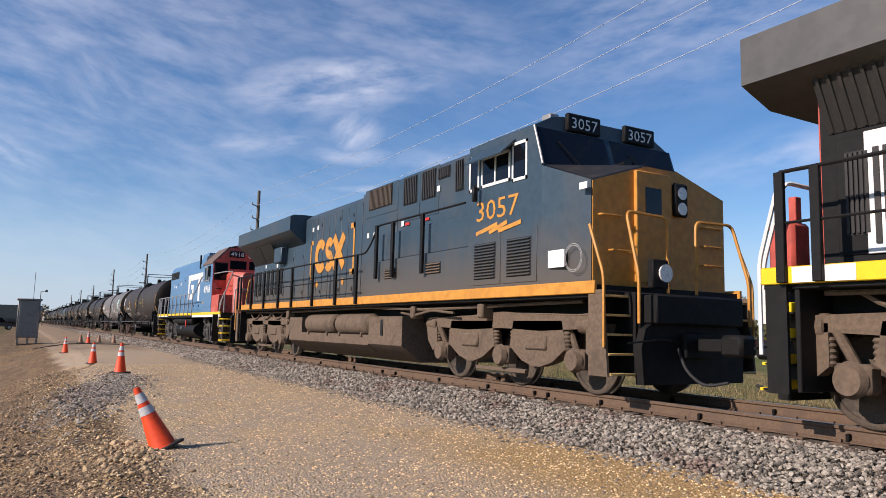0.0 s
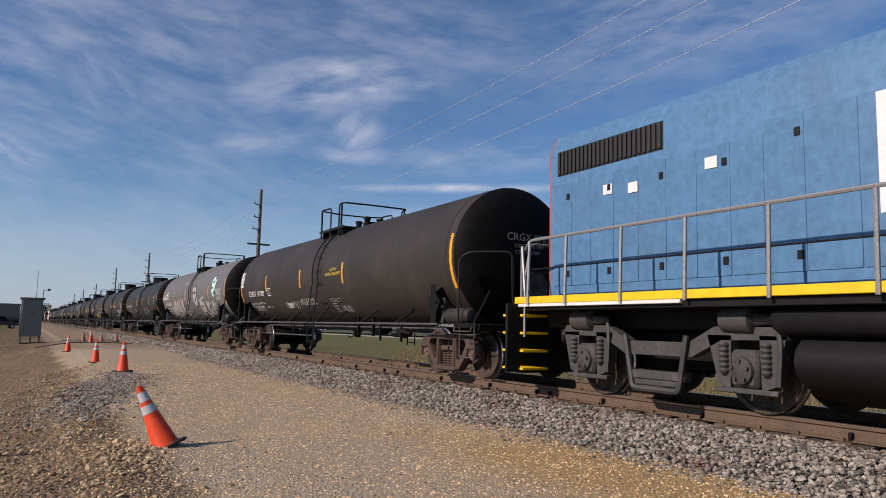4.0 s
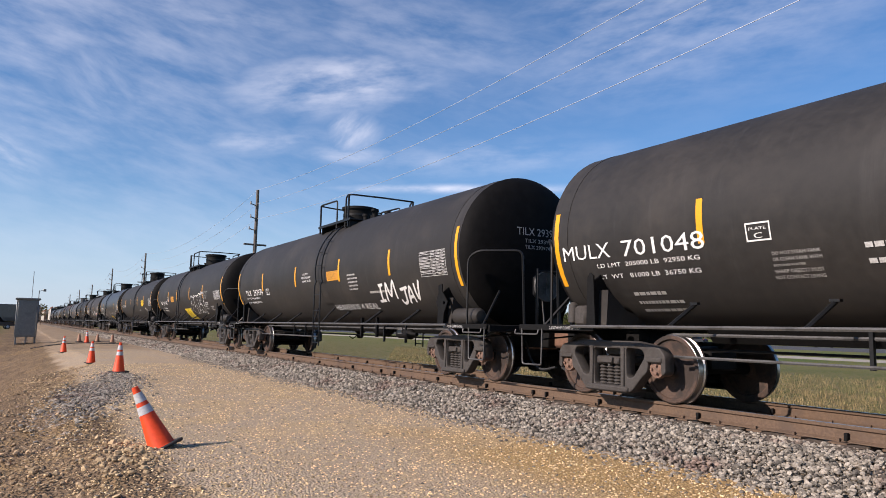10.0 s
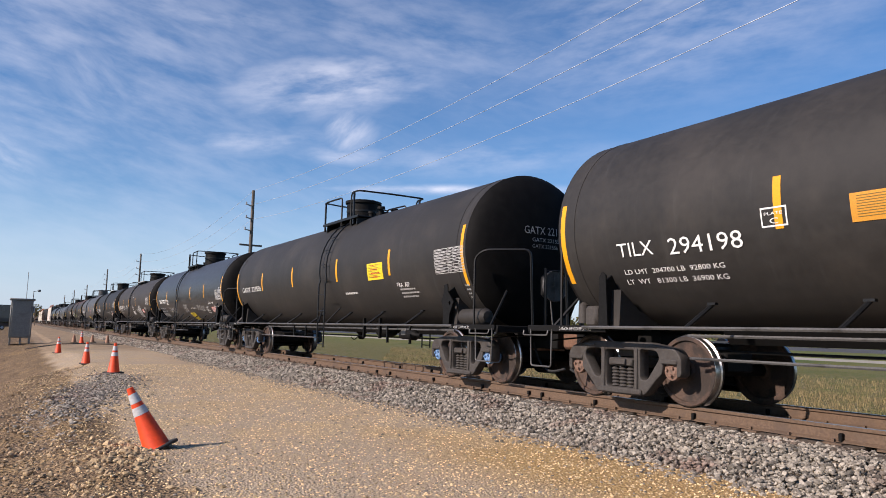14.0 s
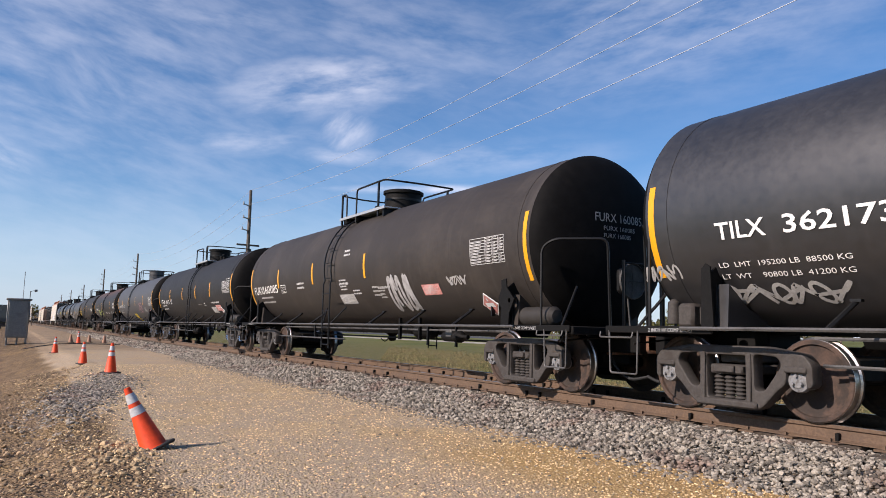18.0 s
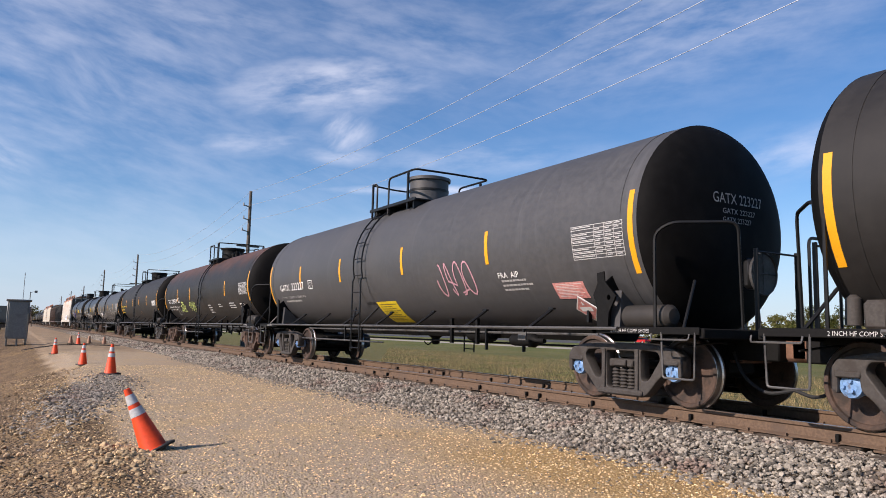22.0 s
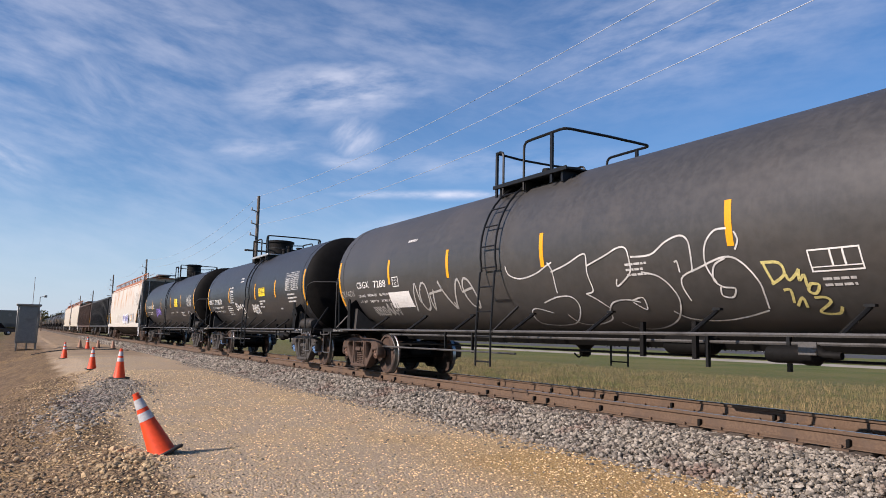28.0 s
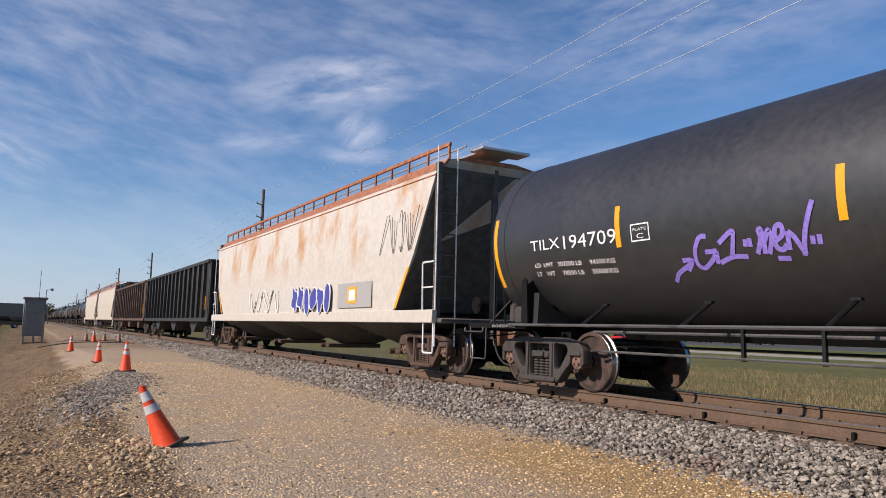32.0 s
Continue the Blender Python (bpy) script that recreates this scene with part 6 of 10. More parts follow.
def dress_car_9(car):
    air = part("air_reservoir", Shape().lathe([(-2.20, 0.0), (-2.19, 0.10), (-2.12, 0.165), (-1.32, 0.165), (-1.25, 0.10), (-1.24, 0.0)], 20, "X", (0, -0.62, 0.62)), MAT["black"], car, "black steel air reservoir")
    for x in (-2.0, -1.44):
        part("strap", Shape().box(x - 0.03, x + 0.03, -0.80, -0.44, 0.60, 1.10, 0.006), MAT["black"], air)
    shell_text(car, 'ETHX', -7.34, -6.40, -18.1, 0.217, MAT["white_letter"])
    shell_text(car, '100151', -6.16, -5.11, -18.9, 0.211, MAT["white_letter"])
    plate_box(car, -4.83, -4.41, -19.6, -10.9, MAT["white_letter"])
    shell_bars(car, -7.21, -5.63, -21.1, 2, MAT["white_letter"], 0.180, 0.099, 72)
    shell_text(car, 'VENT TANK WHEN UNLOADING', 1.68, 2.40, -25.8, 0.039, MAT["white_letter"])
    shell_table(car, 6.49, 7.68, 6.4, 0.44, MAT["white_letter"], 9)
    shell_text(car, 'DOT 117R100W', 7.15, 7.64, 8.1, 0.063, MAT["white_letter"])
    sticker(car, 4.82, 5.66, -38.8, -28.7, MAT["notice_red"], "red and white warning sticker", "notice", 0)
    placard(car, 5.89, -39.3, 0.24)
    shell_bars(car, 2.87, 3.25, -23.6, 2, MAT["white_letter"], 0.088, 0.049, 28)
    shell_bars(car, 4.28, 5.78, -23.0, 1, MAT["white_letter"], 0.308, 0.169, 42)
    sticker(car, 3.96, 4.80, -43.0, -31.6, MAT["grey_letter"], "grey worn notice", "notice", 0)


def dress_car_10(car):
    shell_text(car, 'GATX', -7.34, -6.49, -16.9, 0.190, MAT["white_letter"])
    shell_text(car, '223227', -6.29, -5.19, -17.1, 0.220, MAT["white_letter"])
    plate_box(car, -4.83, -4.49, -17.4, -8.2, MAT["white_letter"])
    shell_text(car, 'LD LMT  195600 LB  88401 KG', -7.43, -5.27, -26.1, 0.068, MAT["grey_letter"])
    shell_bars(car, -7.10, -5.37, -28.5, 1, MAT["grey_letter"], 0.241, 0.133, 71)
    sticker(car, -0.74, 0.29, -63.5, -36.3, MAT["yellow"], "yellow notice with small print", "notice", -0.3)
    scrawl(car, 2.48, 3.85, -34.7, -9.3, MAT["pink"], 61, 0.035, 4)
    shell_text(car, 'FRA  AIP', 4.66, 5.26, -24.2, 0.103, MAT["white_letter"])
    shell_bars(car, 4.71, 5.59, -25.6, 3, MAT["grey_letter"], 0.081, 0.044, 47)
    shell_table(car, 6.75, 7.83, 0.9, 0.47, MAT["white_letter"], 9)
    sticker(car, 6.05, 6.78, -41.2, -30.0, MAT["notice_red"], "red and white warning sticker", "notice", 0)
    placard(car, 6.60, -47.3, 0.26)


def dress_car_11(car):
    shell_text(car, 'TILX', -7.40, -6.63, -16.1, 0.174, MAT["white_letter"])
    shell_text(car, '290909', -6.49, -5.16, -17.2, 0.223, MAT["white_letter"])
    plate_box(car, -4.87, -4.53, -16.8, -7.8, MAT["white_letter"])
    shell_text(car, 'LD LMT  208300 LB  94450 KG', -7.40, -5.51, -25.8, 0.071, MAT["white_letter"])
    shell_text(car, 'LT  WT    77700 LB  35250 KG', -7.35, -5.56, -31.3, 0.075, MAT["white_letter"])
    strokes(car, (((-4.17, -16.3), (-3.91, -16.1)), ((-4.04, -16.3), (-4.04, -20.6)), ((-3.87, -15.8), (-3.92, -21.0)), ((-3.74, -16.2), (-3.88, -18.8), (-3.79, -21.3)), ((-3.73, -18.8), (-3.67, -16.9), (-3.64, -19.5), (-3.74, -21.2), (-3.74, -19.2)), ((-4.50, -24.2), (-4.19, -23.4), (-4.59, -32.6), (-4.27, -33.3)), ((-4.13, -30.1), (-4.01, -27.9), (-4.09, -33.7), (-4.20, -34.3), (-4.15, -30.1)), ((-3.95, -23.2), (-3.81, -22.5)), ((-3.87, -23.0), (-4.04, -36.5)), ((-3.66, -21.7), (-3.85, -36.8)), ((-3.76, -25.3), (-3.62, -24.9)), ((-3.76, -29.3), (-3.59, -28.9)), ((-3.83, -36.0), (-3.65, -34.6)), ((-3.53, -22.1), (-3.53, -29.9)), ((-3.33, -22.0), (-3.50, -30.0), (-3.57, -34.8))), MAT["spray_green"], 0.05)
    strokes(car, (((-3.61, -35.5), (-3.33, -33.9)),), MAT["spray_green"], 0.05)
    strokes(car, (((-2.48, -23.1), (-2.37, -22.8)), ((-2.42, -21.6), (-2.43, -25.1)), ((-2.28, -18.4), (-2.31, -25.7), (-2.25, -34.5)), ((-2.29, -19.1), (-2.14, -18.9), (-2.15, -22.2), (-2.27, -23.8)), ((-1.95, -19.0), (-2.07, -19.8), (-2.07, -24.4), (-1.95, -24.2)), ((-2.06, -25.2), (-2.02, -33.6)), ((-1.74, -19.1), (-1.86, -20.0), (-1.86, -23.8), (-1.75, -24.8), (-1.82, -35.6)), ((-1.60, -17.2), (-1.59, -25.4), (-1.82, -35.6)), ((-1.35, -17.6), (-1.31, -25.0), (-1.33, -36.1)), ((-1.52, -26.9), (-1.31, -24.4)), ((-1.59, -36.1), (-1.52, -26.9), (-1.56, -21.7)), ((-1.33, -36.1), (-1.12, -27.5), (-1.17, -26.1)), ((-1.18, -21.3), (-1.02, -21.3)), ((-1.11, -18.6), (-1.10, -23.9))), MAT["spray_green"], 0.055)
    scrawl(car, -5.66, -4.69, -43.4, -23.2, MAT["grey_letter"], 73, 0.02, 4)
    shell_table(car, 6.86, 7.96, 1.3, 0.40, MAT["white_letter"], 9)
    shell_bars(car, 1.39, 2.05, -25.4, 4, MAT["white_letter"], 0.111, 0.061, 13)
    shell_bars(car, 3.21, 3.93, -25.5, 2, MAT["white_letter"], 0.088, 0.048, 32)
    shell_bars(car, 5.03, 5.92, -25.0, 3, MAT["white_letter"], 0.090, 0.049, 50)
    plate_box(car, 6.57, 7.16, -36.0, -27.1, MAT["white_letter"])


def dress_car_12(car):
    shell_text(car, 'UTLX', -8.19, -6.81, -14.3, 0.162, MAT["yellow"])
    shell_bars(car, -6.48, -5.72, -9.6, 1, MAT["yellow"], 0.290, 0.159, 64)
    shell_bars(car, 0.99, 1.07, -27.7, 3, MAT["orange_tape"], 0.102, 0.056, 9)
    shell_bars(car, 5.32, 5.55, -36.5, 3, MAT["orange_tape"], 0.080, 0.044, 53)
    sticker(car, 6.04, 7.34, -16.8, -5.4, MAT["grey_letter"], "blank grey data panel", "data_panel", 0)
    shell_bars(car, -7.87, -6.29, -18.6, 2, MAT["yellow"], 0.190, 0.105, 78)


def dress_car_13(car):
    shell_text(car, 'CRGX', -7.09, -6.37, -15.0, 0.160, MAT["white_letter"])
    shell_text(car, '7288', -6.09, -5.41, -15.6, 0.163, MAT["white_letter"])
    plate_box(car, -5.04, -4.74, -16.6, -7.8, MAT["white_letter"])
    shell_text(car, 'LD LMT   188500 LB     86 500 KG', -7.09, -5.32, -23.6, 0.060, MAT["white_letter"])
    shell_text(car, 'LT  WT     74500 LB     32 800 KG', -7.09, -5.32, -29.8, 0.063, MAT["white_letter"])
    shell_text(car, 'QUADS', -8.22, -7.32, -22.3, 0.158, MAT["grey_letter"], shear=0.3)
    scrawl(car, -6.54, -5.86, -45.0, -34.8, MAT["grey_letter"], 81, 0.03, 6)
    scrawl(car, -5.82, -5.15, -45.4, -31.9, MAT["grey_letter"], 82, 0.03, 6)
    strokes(car, (((-0.46, -10.7), (-0.39, -16.9), (-0.08, -20.1), (0.36, -17.9), (0.71, -13.2), (0.84, -11.8)), ((0.73, -11.4), (0.82, -18.1), (0.77, -31.7)), ((0.78, -17.7), (1.22, -13.8), (1.56, -9.4), (1.68, -10.2), (1.64, -20.4), (1.64, -31.4), (1.45, -33.4)), ((1.45, -33.4), (1.63, -37.8), (1.79, -44.1)), ((1.67, -16.1), (2.09, -11.5), (2.38, -8.0), (2.54, -9.1), (2.57, -16.4), (2.52, -22.8), (2.20, -29.8), (2.23, -25.4)), ((2.60, -13.8), (2.98, -13.8), (3.27, -8.2), (3.52, -5.9), (3.65, -9.0), (3.66, -17.0), (3.62, -25.1))), MAT["spray_pale"], 0.024)
    strokes(car, (((0.30, -38.5), (0.72, -34.7), (1.07, -35.3), (1.12, -43.2), (0.77, -56.3), (0.29, -60.2), (-0.23, -57.4), (-0.22, -46.7), (-0.01, -43.0), (0.37, -47.3)), ((0.70, -49.0), (0.83, -58.0), (1.21, -59.1), (1.64, -53.9), (1.75, -46.4), (1.93, -40.4), (2.23, -38.8), (2.48, -40.8)), ((2.33, -39.6), (2.58, -38.0), (2.52, -46.2), (2.34, -40.6)), ((2.74, -22.6), (3.03, -25.8), (3.19, -32.9), (3.20, -42.0), (2.93, -55.0), (2.44, -63.6), (1.99, -63.5), (1.79, -56.9)), ((3.37, -19.0), (3.42, -18.8), (3.42, -24.5))), MAT["spray_pale"], 0.024)
    strokes(car, (((3.40, -41.4), (3.40, -28.4), (3.74, -23.1), (4.17, -18.8), (4.39, -22.3), (4.53, -31.4), (4.53, -39.2), (4.48, -47.9)), ((4.26, -5.5), (4.07, -5.9), (3.91, -12.2), (3.86, -22.0), (3.94, -31.4)), ((4.36, -7.3), (4.40, -11.5), (4.34, -15.9)), ((4.17, -19.4), (3.99, -22.4), (3.91, -29.7), (4.01, -33.9), (4.17, -35.1), (4.08, -39.9), (3.94, -38.8), (3.97, -33.8)), ((2.99, -47.9), (3.18, -53.9), (3.61, -56.0), (4.05, -53.5), (4.47, -48.8))), MAT["spray_pale"], 0.024)
    strokes(car, (((4.64, -23.1), (4.87, -23.9), (4.89, -29.5), (4.69, -34.0)), ((4.67, -23.9), (4.72, -33.4)), ((4.91, -29.5), (4.93, -32.4), (5.03, -29.9), (5.09, -27.3)), ((5.09, -27.3), (5.05, -32.8), (5.13, -30.2), (5.12, -35.8), (5.17, -34.5)), ((5.17, -34.5), (5.26, -35.5), (5.18, -39.7), (5.11, -38.1), (5.17, -34.5)), ((4.80, -37.4), (4.89, -37.6), (4.85, -44.8)), ((4.87, -46.6), (4.99, -41.7), (4.98, -47.7)), ((5.13, -42.0), (5.26, -42.0), (5.29, -44.8), (5.10, -50.6), (5.30, -51.8), (5.39, -47.5))), MAT["straw"], 0.035)
    plate_box(car, 5.24, 5.83, -29.5, -19.2, MAT["white"])
    shell_bars(car, 5.33, 5.75, -32.2, 2, MAT["white_letter"], 0.072, 0.040, 53)
    shell_bars(car, -4.41, -3.90, 23.6, 1, MAT["white_letter"], 0.202, 0.111, 44)
    shell_bars(car, 2.46, 2.91, -17.2, 3, MAT["white_letter"], 0.073, 0.040, 24)
    scrawl(car, -4.40, -1.60, -41.0, -15.3, MAT["grey_letter"], 84, 0.045, 6)
    sticker(car, -5.37, -4.32, -36.8, -21.4, MAT["white"], "patch of white paint", "paint_patch", 0)
    shell_table(car, 6.40, 7.50, 5.1, 0.57, MAT["white_letter"], 9)


def dress_car_14(car):
    shell_text(car, 'GBRX', -6.51, -5.60, -14.4, 0.185, MAT["white_letter"])
    shell_text(car, '715870', -5.36, -4.11, -15.7, 0.215, MAT["white_letter"])
    shell_text(car, 'LD LMT  217000    98400KG', -5.92, -3.96, -22.5, 0.067, MAT["white_letter"])
    shell_text(car, 'LT  WT   69000    31300KG', -5.90, -4.01, -29.5, 0.070, MAT["white_letter"])
    shell_bars(car, -2.68, -2.07, 9.1, 2, MAT["white_letter"], 0.122, 0.067, 26)
    shell_bars(car, -2.68, -2.08, 1.3, 6, MAT["white_letter"], 0.077, 0.042, 26)
    shell_bars(car, -3.29, -2.51, -20.1, 5, MAT["white_letter"], 0.082, 0.045, 32)
    strokes(car, (((-1.70, -18.5), (-1.88, -17.0), (-1.90, -20.5), (-1.72, -23.5), (-1.78, -27.5), (-1.98, -26.0)), ((-1.60, -18.0), (-1.56, -26.0), (-1.46, -20.5), (-1.38, -27.0)),
                  ((-1.30, -26.0), (-1.20, -19.0), (-1.10, -26.5)), ((-1.28, -23.0), (-1.12, -23.0)), ((-0.88, -19.5), (-1.02, -22.0), (-0.98, -26.0), (-0.86, -26.5), (-0.82, -20.0), (-0.78, -30.0), (-0.95, -34.0), (-1.22, -32.0))), MAT["white"], 0.045)
    scrawl(car, 0.35, 1.22, -35.1, -21.1, MAT["white"], 91, 0.04, 7)
    sticker(car, 1.53, 2.28, -10.5, 1.2, MAT["yellow"], "yellow emergency notice", "notice", 0)
    shell_text(car, 'FOR CHEMICAL EMERGENCY', 1.56, 2.26, -0.5, 0.048, MAT["black_rail"])
    shell_bars(car, 1.60, 2.22, -3.8, 1, MAT["black_rail"], 0.230, 0.127, 15)
    shell_bars(car, -1.23, -0.68, 21.3, 2, MAT["white_letter"], 0.116, 0.064, 12)
    shell_bars(car, -1.30, -0.81, -36.5, 2, MAT["white_letter"], 0.084, 0.046, 13)
    shell_bars(car, 1.51, 2.20, -16.5, 1, MAT["white_letter"], 0.184, 0.101, 15)
    shell_bars(car, 1.48, 2.04, -20.1, 2, MAT["white_letter"], 0.107, 0.059, 14)
    shell_table(car, 4.63, 5.90, 14.7, 0.53, MAT["white_letter"], 9)
    shell_bars(car, 4.79, 5.68, -11.4, 3, MAT["white_letter"], 0.110, 0.060, 47)
    shell_bars(car, 3.72, 3.95, -28.9, 1, MAT["white_letter"], 0.229, 0.126, 37)


def dress_car_15(car):
    shell_text(car, 'TILX', -7.20, -6.44, -10.1, 0.169, MAT["white_letter"])
    shell_text(car, '194709', -6.34, -5.15, -11.2, 0.206, MAT["white_letter"])
    plate_box(car, -4.86, -4.51, -12.1, -3.0, MAT["white_letter"])
    shell_text(car, 'LD  LMT   207500 LB     94100 KG', -7.16, -5.26, -20.3, 0.071, MAT["white_letter"], rise=-0.021)
    shell_text(car, 'LT   WT     78500 LB     35600 KG', -7.16, -5.26, -25.9, 0.074, MAT["white_letter"], rise=-0.021)
    strokes(car, (((-4.27, -35.2), (-4.17, -30.6), (-3.98, -27.2), (-3.92, -25.5)), ((-4.04, -24.1), (-3.88, -24.5), (-3.99, -29.5)), ((-3.58, -13.7), (-3.69, -14.0), (-3.79, -19.8), (-3.81, -26.2), (-3.72, -28.7), (-3.57, -25.4), (-3.47, -21.6), (-3.50, -27.1)), ((-3.64, -21.0), (-3.46, -20.9)), ((-3.41, -17.7), (-3.19, -12.7), (-3.19, -16.5), (-3.25, -23.6)), ((-3.46, -26.8), (-3.24, -24.4), (-3.04, -25.0)), ((-3.03, -17.1), (-3.04, -20.3)), ((-2.97, -16.7), (-2.97, -20.6)), ((-2.83, -13.5), (-2.82, -17.9), (-2.90, -24.1)), ((-2.84, -14.1), (-2.79, -13.7), (-2.78, -19.4), (-2.80, -24.4)), ((-2.77, -18.7), (-2.70, -14.1), (-2.68, -18.5), (-2.75, -24.6))), MAT["spray_violet"], 0.06)
    strokes(car, (((-2.69, -19.7), (-2.54, -17.2), (-2.53, -13.0), (-2.61, -13.8), (-2.64, -21.1), (-2.57, -23.3), (-2.50, -21.0)), ((-2.66, -26.8), (-2.50, -27.3)), ((-2.46, -15.7), (-2.48, -23.6)), ((-2.46, -15.7), (-2.39, -18.4), (-2.30, -26.1)), ((-2.32, -26.6), (-2.25, -16.5), (-2.12, -4.5)), ((-2.18, -18.6), (-2.19, -22.1)), ((-2.10, -18.3), (-2.11, -22.4))), MAT["spray_violet"], 0.06)
    sticker(car, 2.74, 3.59, -13.0, 2.8, MAT["yellow"], "yellow notice with small print", "notice", 0)
    shell_table(car, 6.22, 7.34, 4.4, 0.48, MAT["white_letter"], 9)
    shell_bars(car, 4.25, 5.16, -25.3, 3, MAT["white_letter"], 0.087, 0.048, 42)
    plate_box(car, 5.92, 6.66, -36.7, -25.6, MAT["white"])
    shell_bars(car, 1.29, 2.06, -24.1, 1, MAT["white_letter"], 0.175, 0.096, 12)
    shell_bars(car, 2.83, 3.49, -23.9, 1, MAT["white_letter"], 0.162, 0.089, 28)
    placard(car, 6.87, -47.4, 0.22)
    shell_bars(car, 7.49, 7.79, -36.7, 4, MAT["grey_letter"], 0.061, 0.034, 74)

# front truck, rear truck, paint, truck tone, bearing caps, ladder, reflectors, radius and axis of the shell, lettering on the end, top platform, label
BIG, SMALL = (1.475, 2.405), (1.405, 2.335)
FLEET_AHEAD = (
    (63.56, 48.60, "tank_brown", "truck_brown", "cap_brown", 0.36, (-4.97, -1.30, 2.22), SMALL, "CRGX 8789", "round", "brown-black tank car with scrawled graffiti and orange reflectors"),
    (44.27, 29.85, "tank_grey", "truck_brown", "cap_brown", 0.51, (-4.46, -1.15, 4.54), SMALL, "CRGX 8660", "round", "light grey tank car covered in swollen graffiti"),
    (25.47, 10.86, "tank_black", "truck_grey", "cap_brown", 0.39, (-5.34, -1.89, 1.19, 4.52), SMALL, "MULX 701048", "bright", "clean matt black tank car with yellow reflectors"),
    (6.42, -8.58, "tank_black", "truck_grey", "cap_brown", 0.69, (-5.16, -1.62, 1.96, 5.04), BIG, "TILX 293974", "round", "matt black tank car with white spray-painted words"),
    (-13.00, -28.06, "tank_black", "truck_grey", "cap_brown", -1.01, (-4.70, -2.08, 1.30, 4.40), BIG, "TILX 294198", "round", "dusty black tank car with white outlined graffiti"),
    (-32.47, -47.39, "tank_black", "truck_grey", "cap_blue", 0.95, (-5.09, -1.92, 1.68, 4.84), BIG, "GATX 221556", "round", "plain matt black tank car with a red hazard placard"),
    (-51.45, -65.92, "tank_gloss", "truck_grey", "cap_grey", -1.25, (-4.78, -1.92, 1.54, 4.53), BIG, "TILX 362173", "round", "glossy blue-black tank car with thin grey scrawls"),
    (-70.14, -84.83, "tank_brown", "truck_grey", "cap_grey", -0.69, (-5.21, -2.13, 1.43), BIG, "FURX 160085", "bright", "brown-black tank car with a bright grating and white graffiti"),
)
FLEET_BEHIND = (
    (-89.20, -103.81, "tank_soot", "truck_grey", "cap_blue", 0.60, (-4.85, -1.60, 1.41, 4.32), BIG, "ETHX 100151", "bright", "matt black tank car with a bright galvanised top platform"),
    (-108.07, -122.93, "tank_mid_grey", "truck_grey", "cap_blue", -1.06, (-5.45, -2.43, 1.08, 4.41), BIG, "GATX 223227", "grey", "plain grey tank car with a yellow notice"),
    (-127.10, -142.23, "tank_rusty", "truck_brown", "cap_brown", 0.66, (-4.97, -1.98, 4.72), BIG, "TILX 290909", "round", "black tank car with a rusty top and green graffiti"),
    (-146.58, -161.01, "tank_black", "truck_grey", "cap_grey", -0.3, (-5.39, -2.05, 0.80, 4.03), BIG, "UTLX", "round", "dark tank car with yellow lettering and a blank panel"),
    (-165.48, -180.20, "tank_satin", "truck_brown", "cap_brown", -0.85, (-5.2, -2.49, 0.60, 4.29), SMALL, "CRGX 7288", "round", "black tank car with long white graffiti lines"),
    (-184.55, -196.23, "tank_gloss", "truck_grey", "cap_blue", 0.33, (-2.86, 1.03, 3.48), SMALL, "GBRX 715870", "bright", "short glossy black tank car with a yellow emergency notice"),
    (-200.67, -215.43, "tank_gloss", "truck_grey", "cap_brown", 0.57, (-5.12, -1.80, 1.45, 4.45), BIG, "TILX 194709", "round", "glossy black tank car with violet graffiti"),
)
FLEET = FLEET_AHEAD + FLEET_BEHIND
DRESS = (dress_car_1, dress_car_2, dress_car_3, dress_car_4, dress_car_5, dress_car_6, dress_car_7, dress_car_8, dress_car_9, dress_car_10, dress_car_11, dress_car_12, dress_car_13, dress_car_14, dress_car_15)
# top platform of each car: its reach behind and ahead of the ladder, the manway's place and height
PLANS = ((-1.1, 0.70, None, 0.5), (-1.07, 0.70, None, 0.5), (-1.50, 0.60, -1.35, 0.38), (-1.68, 0.65, -1.07, 0.50), (-0.57, 1.90, 0.88, 0.52), (-1.60, 0.80, -1.15, 0.62), (-0.56, 1.65, 0.85, 0.60), (-0.65, 2.05, 1.10, 0.50),
         (-1.75, 0.65, -1.26, 0.60), (-0.59, 1.70, 0.55, 0.64), (-1.08, 0.60, -1.0, 0.50), (-1.70, 0.80, -1.1, 0.50), (-0.55, 1.50, None, 0.5), (-1.46, 0.60, -1.25, 0.60), (-1.10, 0.60, -1.05, 0.73))
TANKS = []
for (front, rear, paint, tone, cap, ladder, tapes, (r, zc), mark, dome, label), dress, plan in zip(FLEET, DRESS, PLANS):
    car = tank_car("tank_car", (front + rear) / 2, (front - rear) / 2, MAT[paint], label, tone, cap, ladder, dome, tapes=tapes, r=r, zc=zc, mark=mark, plan=plan)
    dress(car)
    TANKS.append(car)


